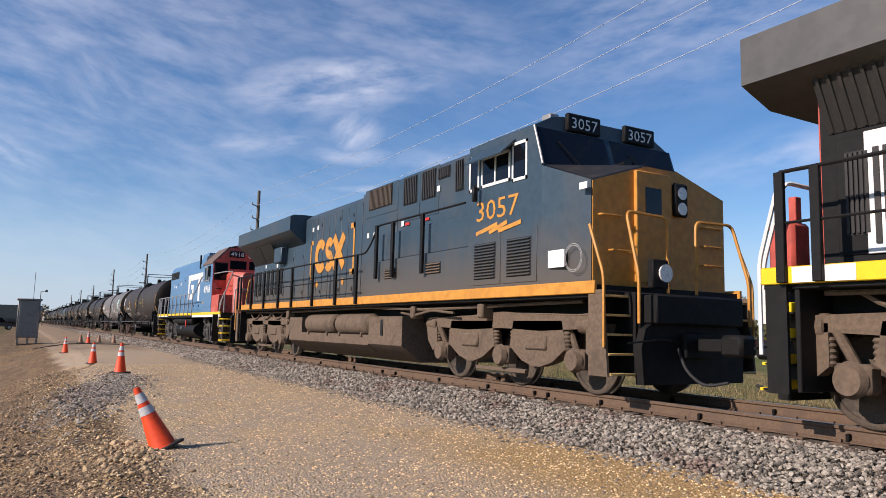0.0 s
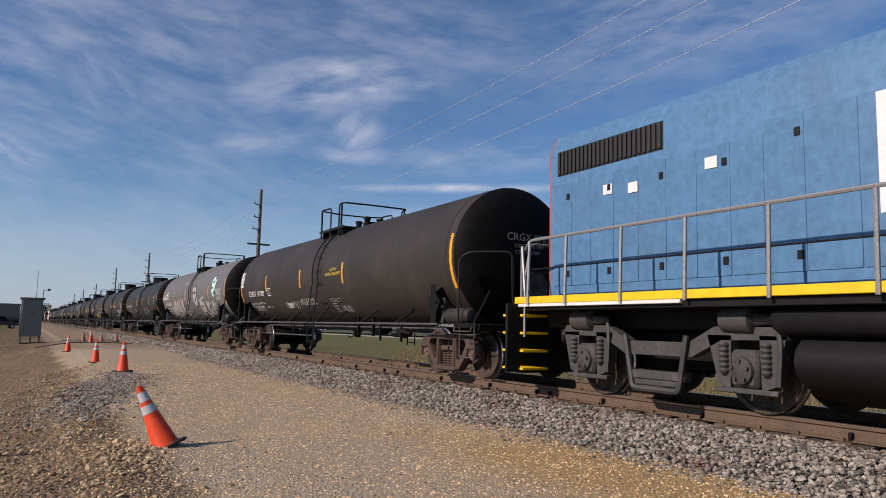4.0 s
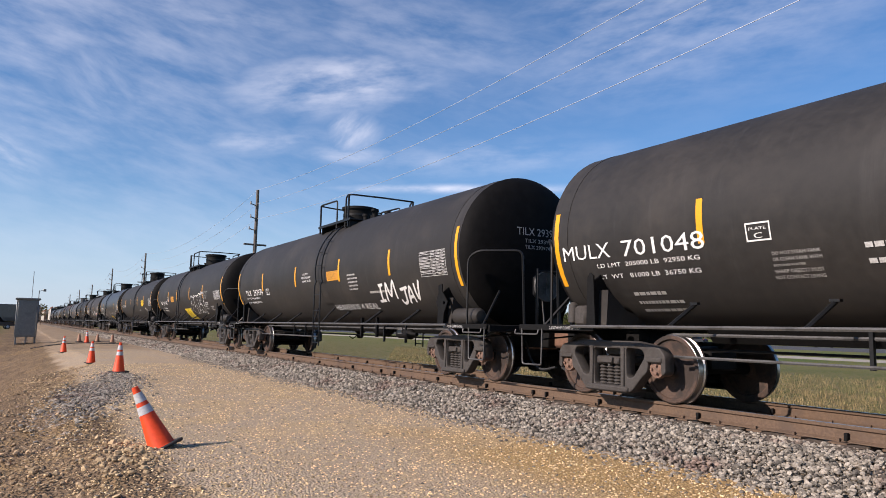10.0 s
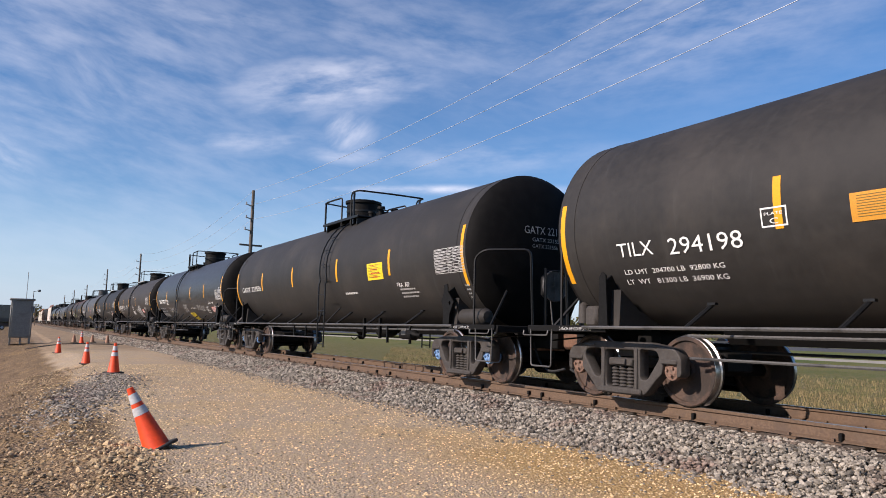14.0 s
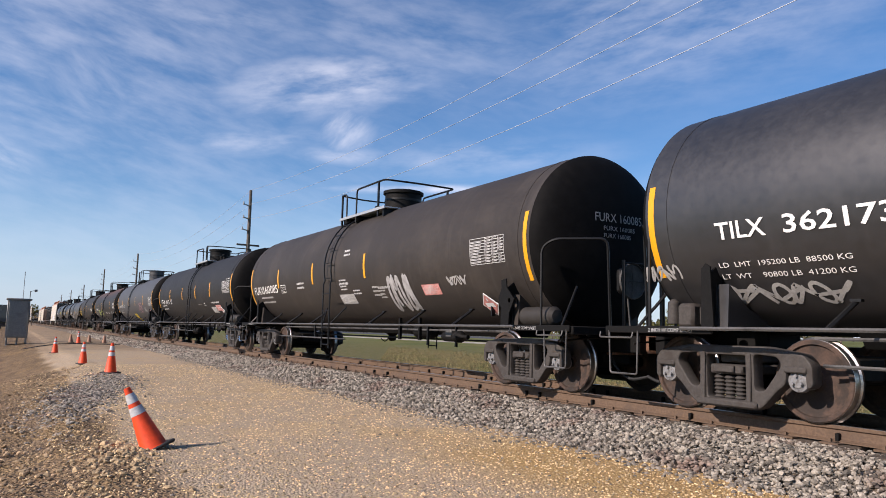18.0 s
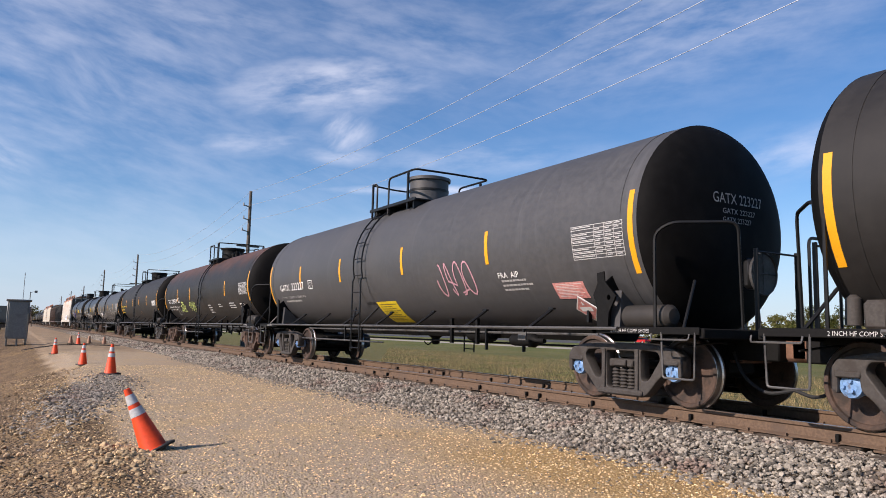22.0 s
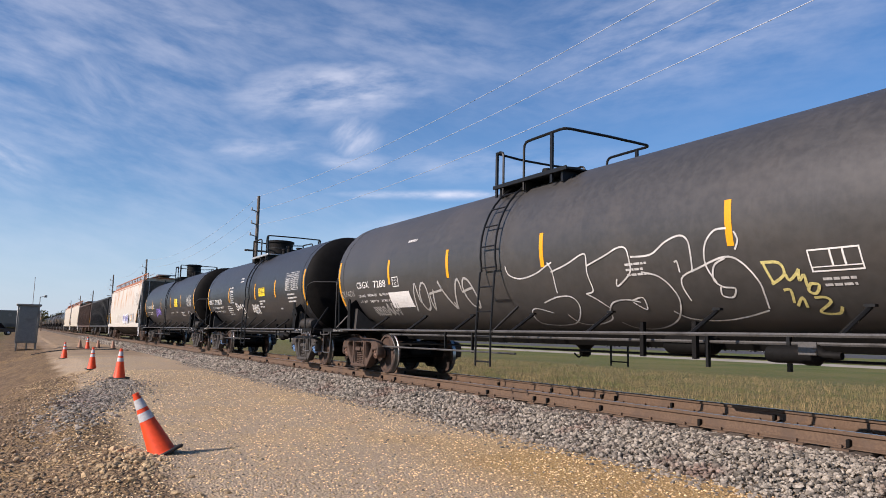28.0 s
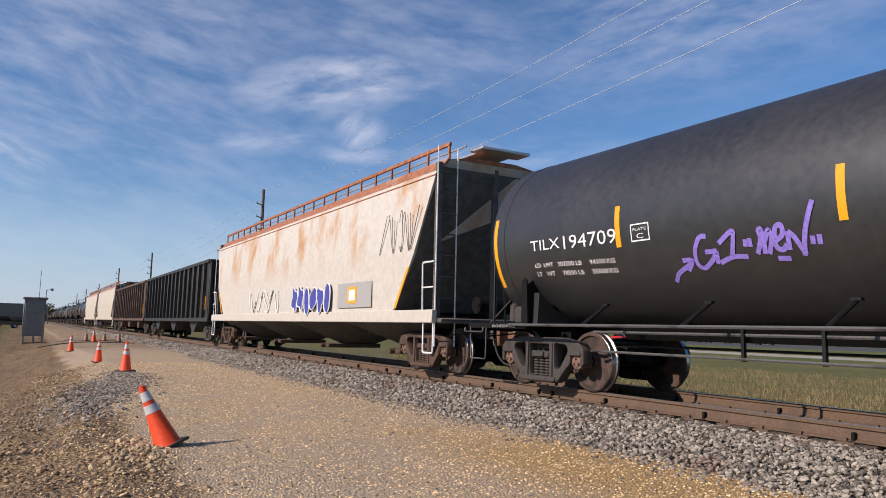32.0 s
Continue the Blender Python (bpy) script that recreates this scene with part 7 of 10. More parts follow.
# ---- locomotives ----
MAT["loco_blue"] = tank_paint("dark blue-grey locomotive paint", (0.028, 0.056, 0.080), 0.48, dust=(0.105, 0.082, 0.058), dust_amount=0.30, streak=0.2, low=(3.3, 2.0, 0.8))
MAT["loco_dust"] = surface("dust-brown running gear", (0.128, 0.090, 0.060), 0.9, grain=18, spread=0.2, stain=(0.080, 0.058, 0.040), stain_at=0.52, stain_scale=3.0, bump=0.25)
MAT["loco_orange"] = surface("golden yellow locomotive paint", (0.56, 0.245, 0.035), 0.55, grain=8, spread=0.14, stain=(0.22, 0.13, 0.06), stain_at=0.6, stain_scale=2.2)
MAT["loco_black"] = surface("black locomotive paint", (0.012, 0.0118, 0.0118), 0.6, grain=10, spread=0.15, stain=(0.035, 0.030, 0.025), stain_at=0.62, stain_scale=2.0, spec=0.16)
MAT["loco_red"] = surface("sun-faded red locomotive paint", (0.46, 0.075, 0.05), 0.55, grain=7, spread=0.18, stain=(0.56, 0.22, 0.16), stain_at=0.56, stain_scale=1.6)
MAT["loco_sky"] = tank_paint("sky blue locomotive paint", (0.080, 0.195, 0.340), 0.45, dust=(0.10, 0.14, 0.19), dust_amount=0.25, streak=0.22)
MAT["loco_yellow"] = surface("bright yellow sill paint", (0.85, 0.55, 0.01), 0.45, grain=6, spread=0.08, stain=(0.45, 0.30, 0.05), stain_at=0.68, stain_scale=2.5)
MAT["grille"] = surface("dark louvre mesh", (0.022, 0.020, 0.018), 0.6, stain=(0.055, 0.042, 0.032), stain_at=0.55, stain_scale=4)
MAT["grille_brown"] = surface("brown louvre slats", (0.075, 0.055, 0.04), 0.8, grain=20)
MAT["roof_brown"] = surface("rust-brown cab roof", (0.15, 0.10, 0.075), 0.7, grain=6, spread=0.25)
MAT["lamp"] = surface("clear headlight lens", (0.75, 0.74, 0.70), 0.12, spec=0.8)
MAT["panel_line"] = surface("dark panel gap", (0.010, 0.011, 0.013), 0.7)
glass = bpy.data.materials.new("dark cab glass")
gt = nodes_of(glass)
node(gt, "ShaderNodeOutputMaterial", {"Surface": node(gt, "ShaderNodeBsdfPrincipled", {"Base Color": (0.006, 0.007, 0.010, 1), "Roughness": 0.08, "Specular IOR Level": 0.3}).outputs[0]})
MAT["glass"] = glass


def flat_text(parent, text, x0, x1, y, z0, high, mat, shear=0.0, bold=0.0, name="number"):
    key = (text, shear, 0.0, bold, 1.0)
    if key not in LETTERS:
        LETTERS[key] = letters(*key)
    v, f, wide = LETTERS[key]
    k = (x1 - x0) / wide
    return part(name, Shape().add([(x0 + p[0] * k, y, z0 + p[1] * high) for p in v], f), mat, parent)


def end_text(parent, text, y0, y1, x, z0, high, mat, lean=0.0, name="number"):
    """Text on a face that looks forward along the train."""
    key = (text, 0.0, 0.0, 0.0, 1.0)
    if key not in LETTERS:
        LETTERS[key] = letters(*key)
    v, f, wide = LETTERS[key]
    k = (y1 - y0) / wide
    return part(name, Shape().add([(x - p[1] * high * lean, y0 + p[0] * k, z0 + p[1] * high) for p in v], f), mat, parent)


def louvres(parent, x0, x1, z0, z1, y, mat, n=10, upright=True, name="grille"):
    """A recessed grille of slats in a frame on the near side."""
    fr = part(name, Shape().box(x0, x1, y - 0.004, y + 0.02, z0, z1), MAT["panel_line"], parent)
    for i in range(n):
        if upright:
            x = x0 + (x1 - x0) * (i + 0.5) / n
            w = (x1 - x0) / n * 0.28
            part("slat", Shape().box(x - w, x + w, y - 0.028, y - 0.003, z0 + 0.02, z1 - 0.02), mat, fr)
        else:
            z = z0 + (z1 - z0) * (i + 0.5) / n
            w = (z1 - z0) / n * 0.30
            part("slat", Shape().prism([(y - 0.004, z - w), (y - 0.035, z - w * 0.6), (y - 0.004, z + w)], x0 + 0.02, x1 - 0.02, "X"), mat, fr)
    return fr


def panel(parent, x0, x1, z0, z1, y, mat, name="hood_door", proud=0.014, latch=True):
    ob = part(name, Shape().box(x0 + 0.008, x1 - 0.008, y - proud, y + 0.01, z0, z1, 0.006), mat, parent)
    if latch:
        for za in (z1 - 0.28, z0 + 0.14):
            part("latch", Shape().box(x1 - 0.13, x1 - 0.05, y - proud - 0.012, y - proud + 0.002, za, za + 0.10, 0.004), MAT["black_rail"], ob, "dark latch")
    return ob


def six_wheel_truck(loco, axles, mat):
    """A three-axle truck with its cast side frame."""
    mid = axles[1]
    for side in (-1, 1):
        y = side * 1.10
        y0, y1 = (y - 0.12, y + 0.06) if side < 0 else (y - 0.06, y + 0.12)
        s = Shape()
        a, c = axles[0] - mid, axles[2] - mid
        s.prism([(mid + a - 0.62, 0.98), (mid + a - 0.45, 1.14), (mid + a * 0.5, 1.18), (mid, 1.24), (mid + c * 0.5, 1.18), (mid + c + 0.45, 1.14), (mid + c + 0.62, 0.98), (mid + c * 0.55, 0.92), (mid, 0.96), (mid + a * 0.55, 0.92)], y0, y1)
        for xa, xb in ((axles[0], axles[1]), (axles[1], axles[2])):
            xm = (xa + xb) / 2
            s.prism([(xa + 0.34, 1.08), (xb - 0.34, 1.08), (xb - 0.24, 0.66), (xm + 0.42, 0.44), (xm + 0.1, 0.36), (xm - 0.1, 0.36), (xm - 0.42, 0.44), (xa + 0.24, 0.66)], y0, y1)
            s.box(xm - 0.30, xm + 0.30, y0 - 0.04 if side < 0 else y0, y1 if side < 0 else y1 + 0.04, 0.62, 0.86, 0.03)
        for xa, m in ((axles[0], -1), (axles[2], 1)):
            s.prism([(xa + m * q[0], q[1]) for q in ((0.24, 1.06), (0.70, 1.04), (0.62, 0.70), (0.40, 0.50), (0.24, 0.62))][::m], y0, y1)
        part("side_frame", s, mat, loco)
        for ax in axles:
            box = part("journal_box", Shape().box(ax - 0.20, ax + 0.20, y - 0.14, y + 0.10, 0.36, 0.66, 0.04).lathe([(y - 0.22 if side < 0 else y + 0.10, 0.15), (y - 0.14 if side < 0 else y + 0.22, 0.19)], 18, "Y", (ax, 0, 0.50)), mat, loco)
            for dx in (-0.32, 0.32):
                part("coil_spring", Shape().lathe([(0.62 + 0.03 * i, 0.075 if i % 2 else 0.055) for i in range(11)], 10, "Z", (ax + dx * 0.85, y - 0.05 * -side if side > 0 else y - 0.05, 0)), mat, box)
        for dx in (a - 0.42, c + 0.30):
            part("brake_cylinder", Shape().lathe([(mid + dx - 0.28, 0.0), (mid + dx - 0.28, 0.13), (mid + dx + 0.12, 0.15), (mid + dx + 0.16, 0.08), (mid + dx + 0.3, 0.06), (mid + dx + 0.3, 0.0)], 14, "X", (0, y, 1.02)), mat, loco)
        part("damper", Shape().tube([(mid + a - 0.15, y - 0.1 * -side, 0.98), (mid + a + 0.05, y, 0.52)], 0.055, 8), mat, loco)
        part("damper", Shape().tube([(mid + c - 0.30, y, 1.0), (mid + c - 0.05, y, 0.52)], 0.055, 8), mat, loco)
        part("sand_pipe", Shape().tube(rounded([(mid + a - 0.5, y, 1.15), (mid + a - 0.35, y, 1.10), (mid, y - 0.05, 1.22), (mid + c, y - 0.05, 1.16), (mid + c + 0.5, y, 1.20)], 0.15), 0.022), mat, loco)
        part("brake_beam", Shape().box(mid + a * 0.45, mid + c * 0.3, y - 0.06, y + 0.02, 0.22, 0.29, 0.01), mat, loco)
        part("motor_duct", Shape().box(mid + a - 0.1, mid + c + 0.1, side * 0.55 - 0.1, side * 0.55 + 0.1, 0.45, 1.3, 0.03), MAT["black"], loco)
    for ax in axles:
        wheelset(loco, ax, "loco")


def ge_locomotive(x0, label, body, sill, gear, nose, lead=False):
    """A wide-cab road locomotive; its rear platform ends at local x = 0 and it faces forward along the train."""
    lo = thing("locomotive", None, None, label, "locomotive", "locomotives of the train", at=(x0 * LONG, TRACK, 0))
    CARS.append((lo, x0 * LONG))
    ON_TRAIN.add(lo)
    hw, zb = 1.06, 1.62
    part("frame", Shape().box(0.05, 21.1, -0.9, 0.9, 1.05, 1.45, 0.02).box(0.0, 20.6, -1.5, 1.5, 1.40, 1.50, 0.01), MAT["loco_black"], lo)
    for side in (-1, 1):
        y0, y1 = (-1.56, -1.50) if side < 0 else (1.50, 1.56)
        part("side_sill", Shape().box(0.0, 20.55, y0, y1, 1.45, 1.63, 0.01), sill, lo)
    part("walkway", Shape().box(0.0, 20.5, -1.5, 1.5, 1.50, 1.58), MAT["loco_black"], lo)
    # long hood: engine room, with a lower chamfered roof edge
    top = 4.26
    sec = [(-hw, zb - 0.04), (hw, zb - 0.04), (hw, top - 0.14), (hw - 0.16, top), (-hw + 0.16, top), (-hw, top - 0.14)]
    part("long_hood", Shape().prism(sec, 6.3, 10.85, "X"), body, lo)
    part("filter_hood", Shape().prism([(y, z + 0.13 if z > 3 else z) for y, z in sec], 10.85, 17.0, "X"), body, lo)
    for x in (7.3, 8.9, 9.3):
        part("roof_hatch", Shape().box(x, x + 0.32, -0.5, 0.1, 4.26, 4.33, 0.02), body, lo)
    rear = [(-hw, zb - 0.04), (hw, zb - 0.04), (hw, 3.42), (-hw, 3.42)]
    part("radiator_hood", Shape().prism(rear, 0.45, 6.3, "X"), body, lo)
    wb = 3.69 if lead else 3.80
    wing = [(-1.56, wb), (-1.56, 4.23), (-1.45, 4.28), (1.45, 4.28), (1.56, 4.23), (1.56, wb), (hw, wb - 0.2 if lead else 3.40), (-hw, wb - 0.2 if lead else 3.40)]
    part("radiator_wing", Shape().prism(wing, -0.18, 6.25, "X"), body if not lead else MAT["loco_wing"], lo)
    for i in range(22):
        x = 0.25 + i * 0.265
        part("roof_slat", Shape().box(x, x + 0.18, -1.2, 1.2, 4.28, 4.33), MAT["grille"], lo)
    # slanted intake screens under the wing
    for xa, xb in ((0.55, 2.05), (2.15, 3.5)):
        s = Shape().add([(xa, -hw - 0.01, 3.05), (xb, -hw - 0.01, 3.05), (xb, -1.36, 3.66), (xa, -1.36, 3.66), (xa, -hw + 0.05, 3.42), (xb, -hw + 0.05, 3.42)], [(0, 1, 2, 3), (0, 3, 4), (1, 5, 2), (3, 2, 5, 4)])
        scr = part("intake_screen", s, MAT["grille"], lo)
        for i in range(12):
            x = xa + (xb - xa) * (i + 0.5) / 12
            part("slat", Shape().add([(x - 0.02, -hw - 0.03, 3.06), (x + 0.02, -hw - 0.03, 3.06), (x + 0.02, -1.385, 3.65), (x - 0.02, -1.385, 3.65)], [(0, 1, 2, 3)]), MAT["grille"], scr)
    part("equipment_box", Shape().box(3.75, 4.55, -1.30, -hw, 2.95, 3.45, 0.03), body, lo)
    # doors of the radiator hood with tall louvres
    for i in range(7):
        xa = 0.62 + i * 0.52
        panel(lo, xa, xa + 0.50, 1.75, 2.98, -hw, body, latch=i % 2 == 0)
        louvres(lo, xa + 0.11, xa + 0.38, 1.95, 2.82, -hw - 0.016, MAT["grille"], 5)
    for i in range(2):
        panel(lo, 4.35 + i * 0.98, 5.30 + i * 0.98, 1.75, 3.25, -hw, body)
    # tall doors of the engine room
    for i in range(9):
        xa = 6.45 + i * 0.49
        panel(lo, xa, xa + 0.47, 1.72, 4.06, -hw, body, latch=i in (2, 5, 7))
    panel(lo, 11.05, 12.95, 1.72, 3.55, -hw, body)
    louvres(lo, 11.28, 12.63, 3.79, 4.30, -hw - 0.015, MAT["grille_brown"], 18)
    panel(lo, 10.98, 12.95, 3.62, 4.33, -hw, body, "upper_panel", 0.010, False)
    for xa, xb in ((13.28, 13.94), (14.20, 14.83)):
        panel(lo, xa - 0.12, xb + 0.14, 3.30, 4.33, -hw, body, "filter_door", 0.010, False)
        louvres(lo, xa, xb, 3.66, 4.28, -hw - 0.015, MAT["grille"], 8)
    louvres(lo, 14.93, 15.43, 4.00, 4.24, -hw - 0.012, MAT["grille"], 6)
    louvres(lo, 15.68, 15.98, 3.64, 4.26, -hw - 0.012, MAT["grille"], 4)
    # equipment lockers along the walkway ahead of the engine room
    part("locker", Shape().box(12.0, 17.0, -1.50, -hw, 1.58, 2.40, 0.02), body if lead else MAT["loco_lower"], lo)
    part("locker", Shape().box(12.9, 17.0, -1.42, -hw, 2.40, 3.02, 0.03), body, lo)
    for xa in (13.3, 15.3):
        louvres(lo, xa, xa + 0.62, 1.98, 2.20, -1.502, MAT["loco_dust"], 4, False, "vent")
    # cab and nose
    cab_sec = [(17.0, zb - 0.04), (19.25, zb - 0.04), (19.25, 3.50), (19.02, 4.17), (17.0, 4.17)]
    part("cab", Shape().prism(cab_sec, -1.53, 1.53, "Y"), body, lo)
    part("cab_roof", Shape().prism([(-1.53, 4.17), (1.53, 4.17), (1.12, 4.39), (0.9, 4.43), (-0.9, 4.43), (-1.12, 4.39)], 17.0, 18.97, "X"), body, lo)
    nose_sec = [(-1.42, zb - 0.04), (1.42, zb - 0.04), (1.42, 3.10), (0.35, 3.44), (-0.35, 3.44), (-1.42, 3.10)]
    back_sec = [(-1.53, zb - 0.04), (1.53, zb - 0.04), (1.53, 3.48), (0.55, 3.50), (-0.55, 3.50), (-1.53, 3.48)]
    v = [(19.25, y, z) for y, z in back_sec] + [(20.32, y, z) for y, z in nose_sec]
    part("nose", Shape().add(v, [tuple(range(6)), tuple(range(6, 12))] + [(k, 6 + k, 6 + (k + 1) % 6, (k + 1) % 6) for k in range(6)]), body, lo)
    part("nose_front", Shape().prism([(y * 0.985, z * 0.995 + 0.008) for y, z in nose_sec], 20.322, 20.335, "X"), nose, lo, "golden yellow nose front")
    part("nose_top", Shape().add([(19.27, -1.5, 3.49), (20.3, -1.41, 3.112), (20.3, -0.35, 3.452), (19.27, -0.54, 3.512), (19.27, 0.54, 3.512), (20.3, 0.35, 3.452), (20.3, 1.41, 3.112), (19.27, 1.5, 3.49)],
                                [(0, 1, 2, 3), (3, 2, 5, 4), (4, 5, 6, 7)]), MAT["grille"], lo, "dark anti-glare nose top")
    part("nose_door", Shape().box(20.33, 20.40, -0.60, 0.15, 1.66, 3.34, 0.015), nose, lo)
    part("nose_window", Shape().box(20.395, 20.41, -0.42, -0.08, 2.70, 3.10, 0.01), MAT["glass"], lo)
    hl = part("headlight", Shape().box(20.33, 20.42, 0.20, 0.50, 2.72, 3.24, 0.03), MAT["loco_black"], lo, "black twin headlight housing")
    for z in (2.84, 3.08):
        part("lens", Shape().lathe([(20.40, 0.0), (20.42, 0.09), (20.435, 0.10), (20.435, 0.0)], 14, "X", (0, 0.35, z)), MAT["lamp"], hl)
    for z, y in ((2.6, -1.1), (2.1, -0.9), (2.6, 1.05), (2.3, 1.05), (2.0, 1.05)):
        part("grab_iron", Shape().tube(rounded([(20.34, y - 0.2, z), (20.43, y - 0.2, z), (20.43, y + 0.2, z), (20.34, y + 0.2, z)], 0.03), 0.014), nose, lo)
    # windshield, wipers, number boards
    for ya, yb in ((-1.48, -0.06), (0.06, 1.48)):
        part("windshield", Shape().add([(19.262, ya, 3.53), (19.262, yb, 3.53), (19.035, yb, 4.16), (19.035, ya, 4.16)], [(0, 1, 2, 3)]), MAT["glass"], lo, "dark windshield")
        part("wiper", Shape().tube([(19.30, (ya + yb) / 2, 3.56), (19.14, (ya + yb) / 2 - 0.35, 3.95)], 0.012), MAT["black_rail"], lo)
    part("windshield_frame", Shape().tube([(19.28, -1.53, 3.50), (19.04, -1.53, 4.17)], 0.022), MAT["silver"], lo)
    for y in (-0.85, 0.42):
        nb = part("number_board", Shape().box(18.95, 19.05, y, y + 0.72, 4.20, 4.50, 0.02), MAT["loco_black"], lo)
        if not lead:
            end_text(nb, "3057", y + 0.08, y + 0.64, 19.055, 4.25, 0.19, MAT["white_letter"])
    part("horn", Shape().lathe([(0, 0.04), (0.25, 0.05), (0.3, 0.09)], 10, "X", (19.6, -0.3, 3.56)).lathe([(3.5, 0.08), (3.56, 0.10), (3.6, 0.04)], 10, "Z", (19.6, -0.3, 0)), MAT["black_rail"], lo)
    part("roof_antenna", Shape().box(18.5, 18.75, -1.0, -0.8, 4.40, 4.54, 0.02), MAT["silver"], lo)
    # side windows with bright frames and a drop awning
    for xa, xb, za, zb2 in ((17.02, 17.36, 3.36, 4.0), (17.44, 18.36, 3.38, 3.92), (18.42, 18.86, 3.34, 3.99)):
        fr = part("window_frame", Shape().box(xa, xb, -1.545, -1.52, za, za + 0.05).box(xa, xb, -1.545, -1.52, zb2 - 0.05, zb2).box(xa, xa + 0.045, -1.545, -1.52, za, zb2).box(xb - 0.045, xb, -1.545, -1.52, za, zb2), MAT["white"], lo, "pale window frame")
        part("pane", Shape().box(xa + 0.04, xb - 0.04, -1.535, -1.525, za + 0.04, zb2 - 0.04), MAT["glass"], fr)
    part("sash_bar", Shape().box(17.88, 17.92, -1.55, -1.53, 3.40, 3.90), MAT["white"], lo)
    part("awning", Shape().prism([(-1.53, 4.06), (-1.82, 3.80), (-1.81, 3.775), (-1.53, 4.02)], 17.30, 18.50, "X"), body, lo)
    part("mirror", Shape().box(17.36, 17.44, -1.70, -1.60, 3.14, 3.42, 0.02), MAT["black_rail"], lo)
    for xa in (17.1, 18.15):
        panel(lo, xa, xa + 1.0, 1.68, 2.55, -1.53, body, "cab_door_panel", 0.012, False)
        louvres(lo, xa + 0.15, xa + 0.85, 1.78, 2.40, -1.544, body, 12, False, "vent")
    part("white_placard", Shape().box(19.45, 19.85, -1.545, -1.532, 1.86, 2.12), MAT["white"], lo, "blank white placard")
    part("white_placard", Shape().box(20.2, 20.38, -1.545, -1.532, 2.95, 3.05), MAT["white"], lo, "small white placard")
    s = Shape()
    for rr in (0.20, 0.175):
        s.add([(20.05 + q * math.cos(2 * math.pi * i / 24), -1.536, 1.98 + q * math.sin(2 * math.pi * i / 24)) for q in (rr, rr + 0.008) for i in range(24)], [(i, (i + 1) % 24, 24 + (i + 1) % 24, 24 + i) for i in range(24)])
    part("round_emblem", s, MAT["grey_letter"], lo, "thin round emblem")
    # fuel tank and air reservoirs
    tank = [(-1.42, 1.17), (1.42, 1.17), (1.42, 0.55), (0.95, 0.20), (-0.95, 0.20), (-1.42, 0.55)]
    part("fuel_tank", Shape().prism(tank, 12.3, 14.1, "X").prism([(-1.42, 0.75), (1.42, 0.75), (1.42, 0.52), (0.95, 0.20), (-0.95, 0.20), (-1.42, 0.52)], 6.25, 12.3, "X").prism([(-1.42, 1.17), (-0.6, 1.17), (-0.6, 0.75), (-1.42, 0.75)], 6.25, 7.4, "X"), gear, lo)
    for xa, xb in ((7.7, 9.9), (10.1, 12.25)):
        part("air_reservoir", Shape().lathe([(xa, 0.0), (xa + 0.02, 0.18), (xa + 0.10, 0.25), (xb - 0.10, 0.25), (xb - 0.02, 0.18), (xb, 0.0)], 20, "X", (0, -1.22, 1.0)), gear, lo)
        for x in (xa + 0.35, xb - 0.35):
            part("strap", Shape().box(x - 0.04, x + 0.04, -1.46, -1.0, 0.70, 0.80, 0.01), gear, lo)
    part("fuel_gauge", Shape().box(13.0, 13.12, -1.44, -1.42, 0.75, 1.10, 0.005), MAT["black_rail"], lo)
    # pipes and cable runs below the sill
    part("pipe_run", Shape().tube(rounded([(0.6, -1.3, 1.36), (6, -1.32, 1.33), (12, -1.36, 1.38), (15, -1.36, 1.30), (20, -1.3, 1.36)], 0.3), 0.03), gear, lo)
    part("pipe_run", Shape().tube(rounded([(13.8, -1.3, 1.25), (14.6, -1.4, 1.18), (15.4, -1.4, 1.28), (16.3, -1.4, 1.22)], 0.2), 0.025), gear, lo)
    for i in range(3):
        xa = 0.95 + i * 1.35
        part("safety_chain", Shape().tube([(xa + 1.35 * q / 8, -1.25, 1.36 - 0.22 * 4 * (q / 8) * (1 - q / 8)) for q in range(9)], 0.024, 5), gear, lo, "sagging chain")
    for x in (14.6, 17.3, 6.0):
        part("valve", Shape().box(x - 0.1, x + 0.1, -1.45, -1.2, 1.12, 1.38, 0.03), gear, lo)
    six_wheel_truck(lo, (0.80, 2.85, 4.95), gear)
    six_wheel_truck(lo, (15.55, 17.70, 19.72), gear)
    # steps, pilots, couplers
    for x, m in ((0.0, -1), (20.75, 1)):
        xe = x + m * 0.05
        part("end_plate", Shape().box(xe - m * 0.44 - 0.03, xe - m * 0.44 + 0.03, -1.48, 1.48, 0.35, 1.48, 0.01), MAT["loco_black"], lo)
        plow = [(-1.02, 0.22), (1.02, 0.22), (1.06, 0.72), (0.98, 0.98), (0.72, 1.14), (-0.72, 1.14), (-0.98, 0.98), (-1.06, 0.72)]
        part("plow", Shape().prism(plow, min(xe, xe + m * 0.16), max(xe, xe + m * 0.16), "X"), MAT["loco_black"], lo, "black rounded snow plow")
        part("pilot", Shape().box(xe - 0.05, xe + 0.05, -0.98, 0.98, 0.95, 1.48, 0.02), MAT["loco_black"], lo)
        part("grab_iron", Shape().tube(rounded([(xe + m * 0.05, -0.75, 1.18), (xe + m * 0.22, -0.75, 1.22), (xe + m * 0.22, -0.25, 1.22), (xe + m * 0.05, -0.25, 1.18)], 0.05), 0.016), MAT["white"], lo)
        coupler(lo, x + m * 0.2, m, "loco_black")
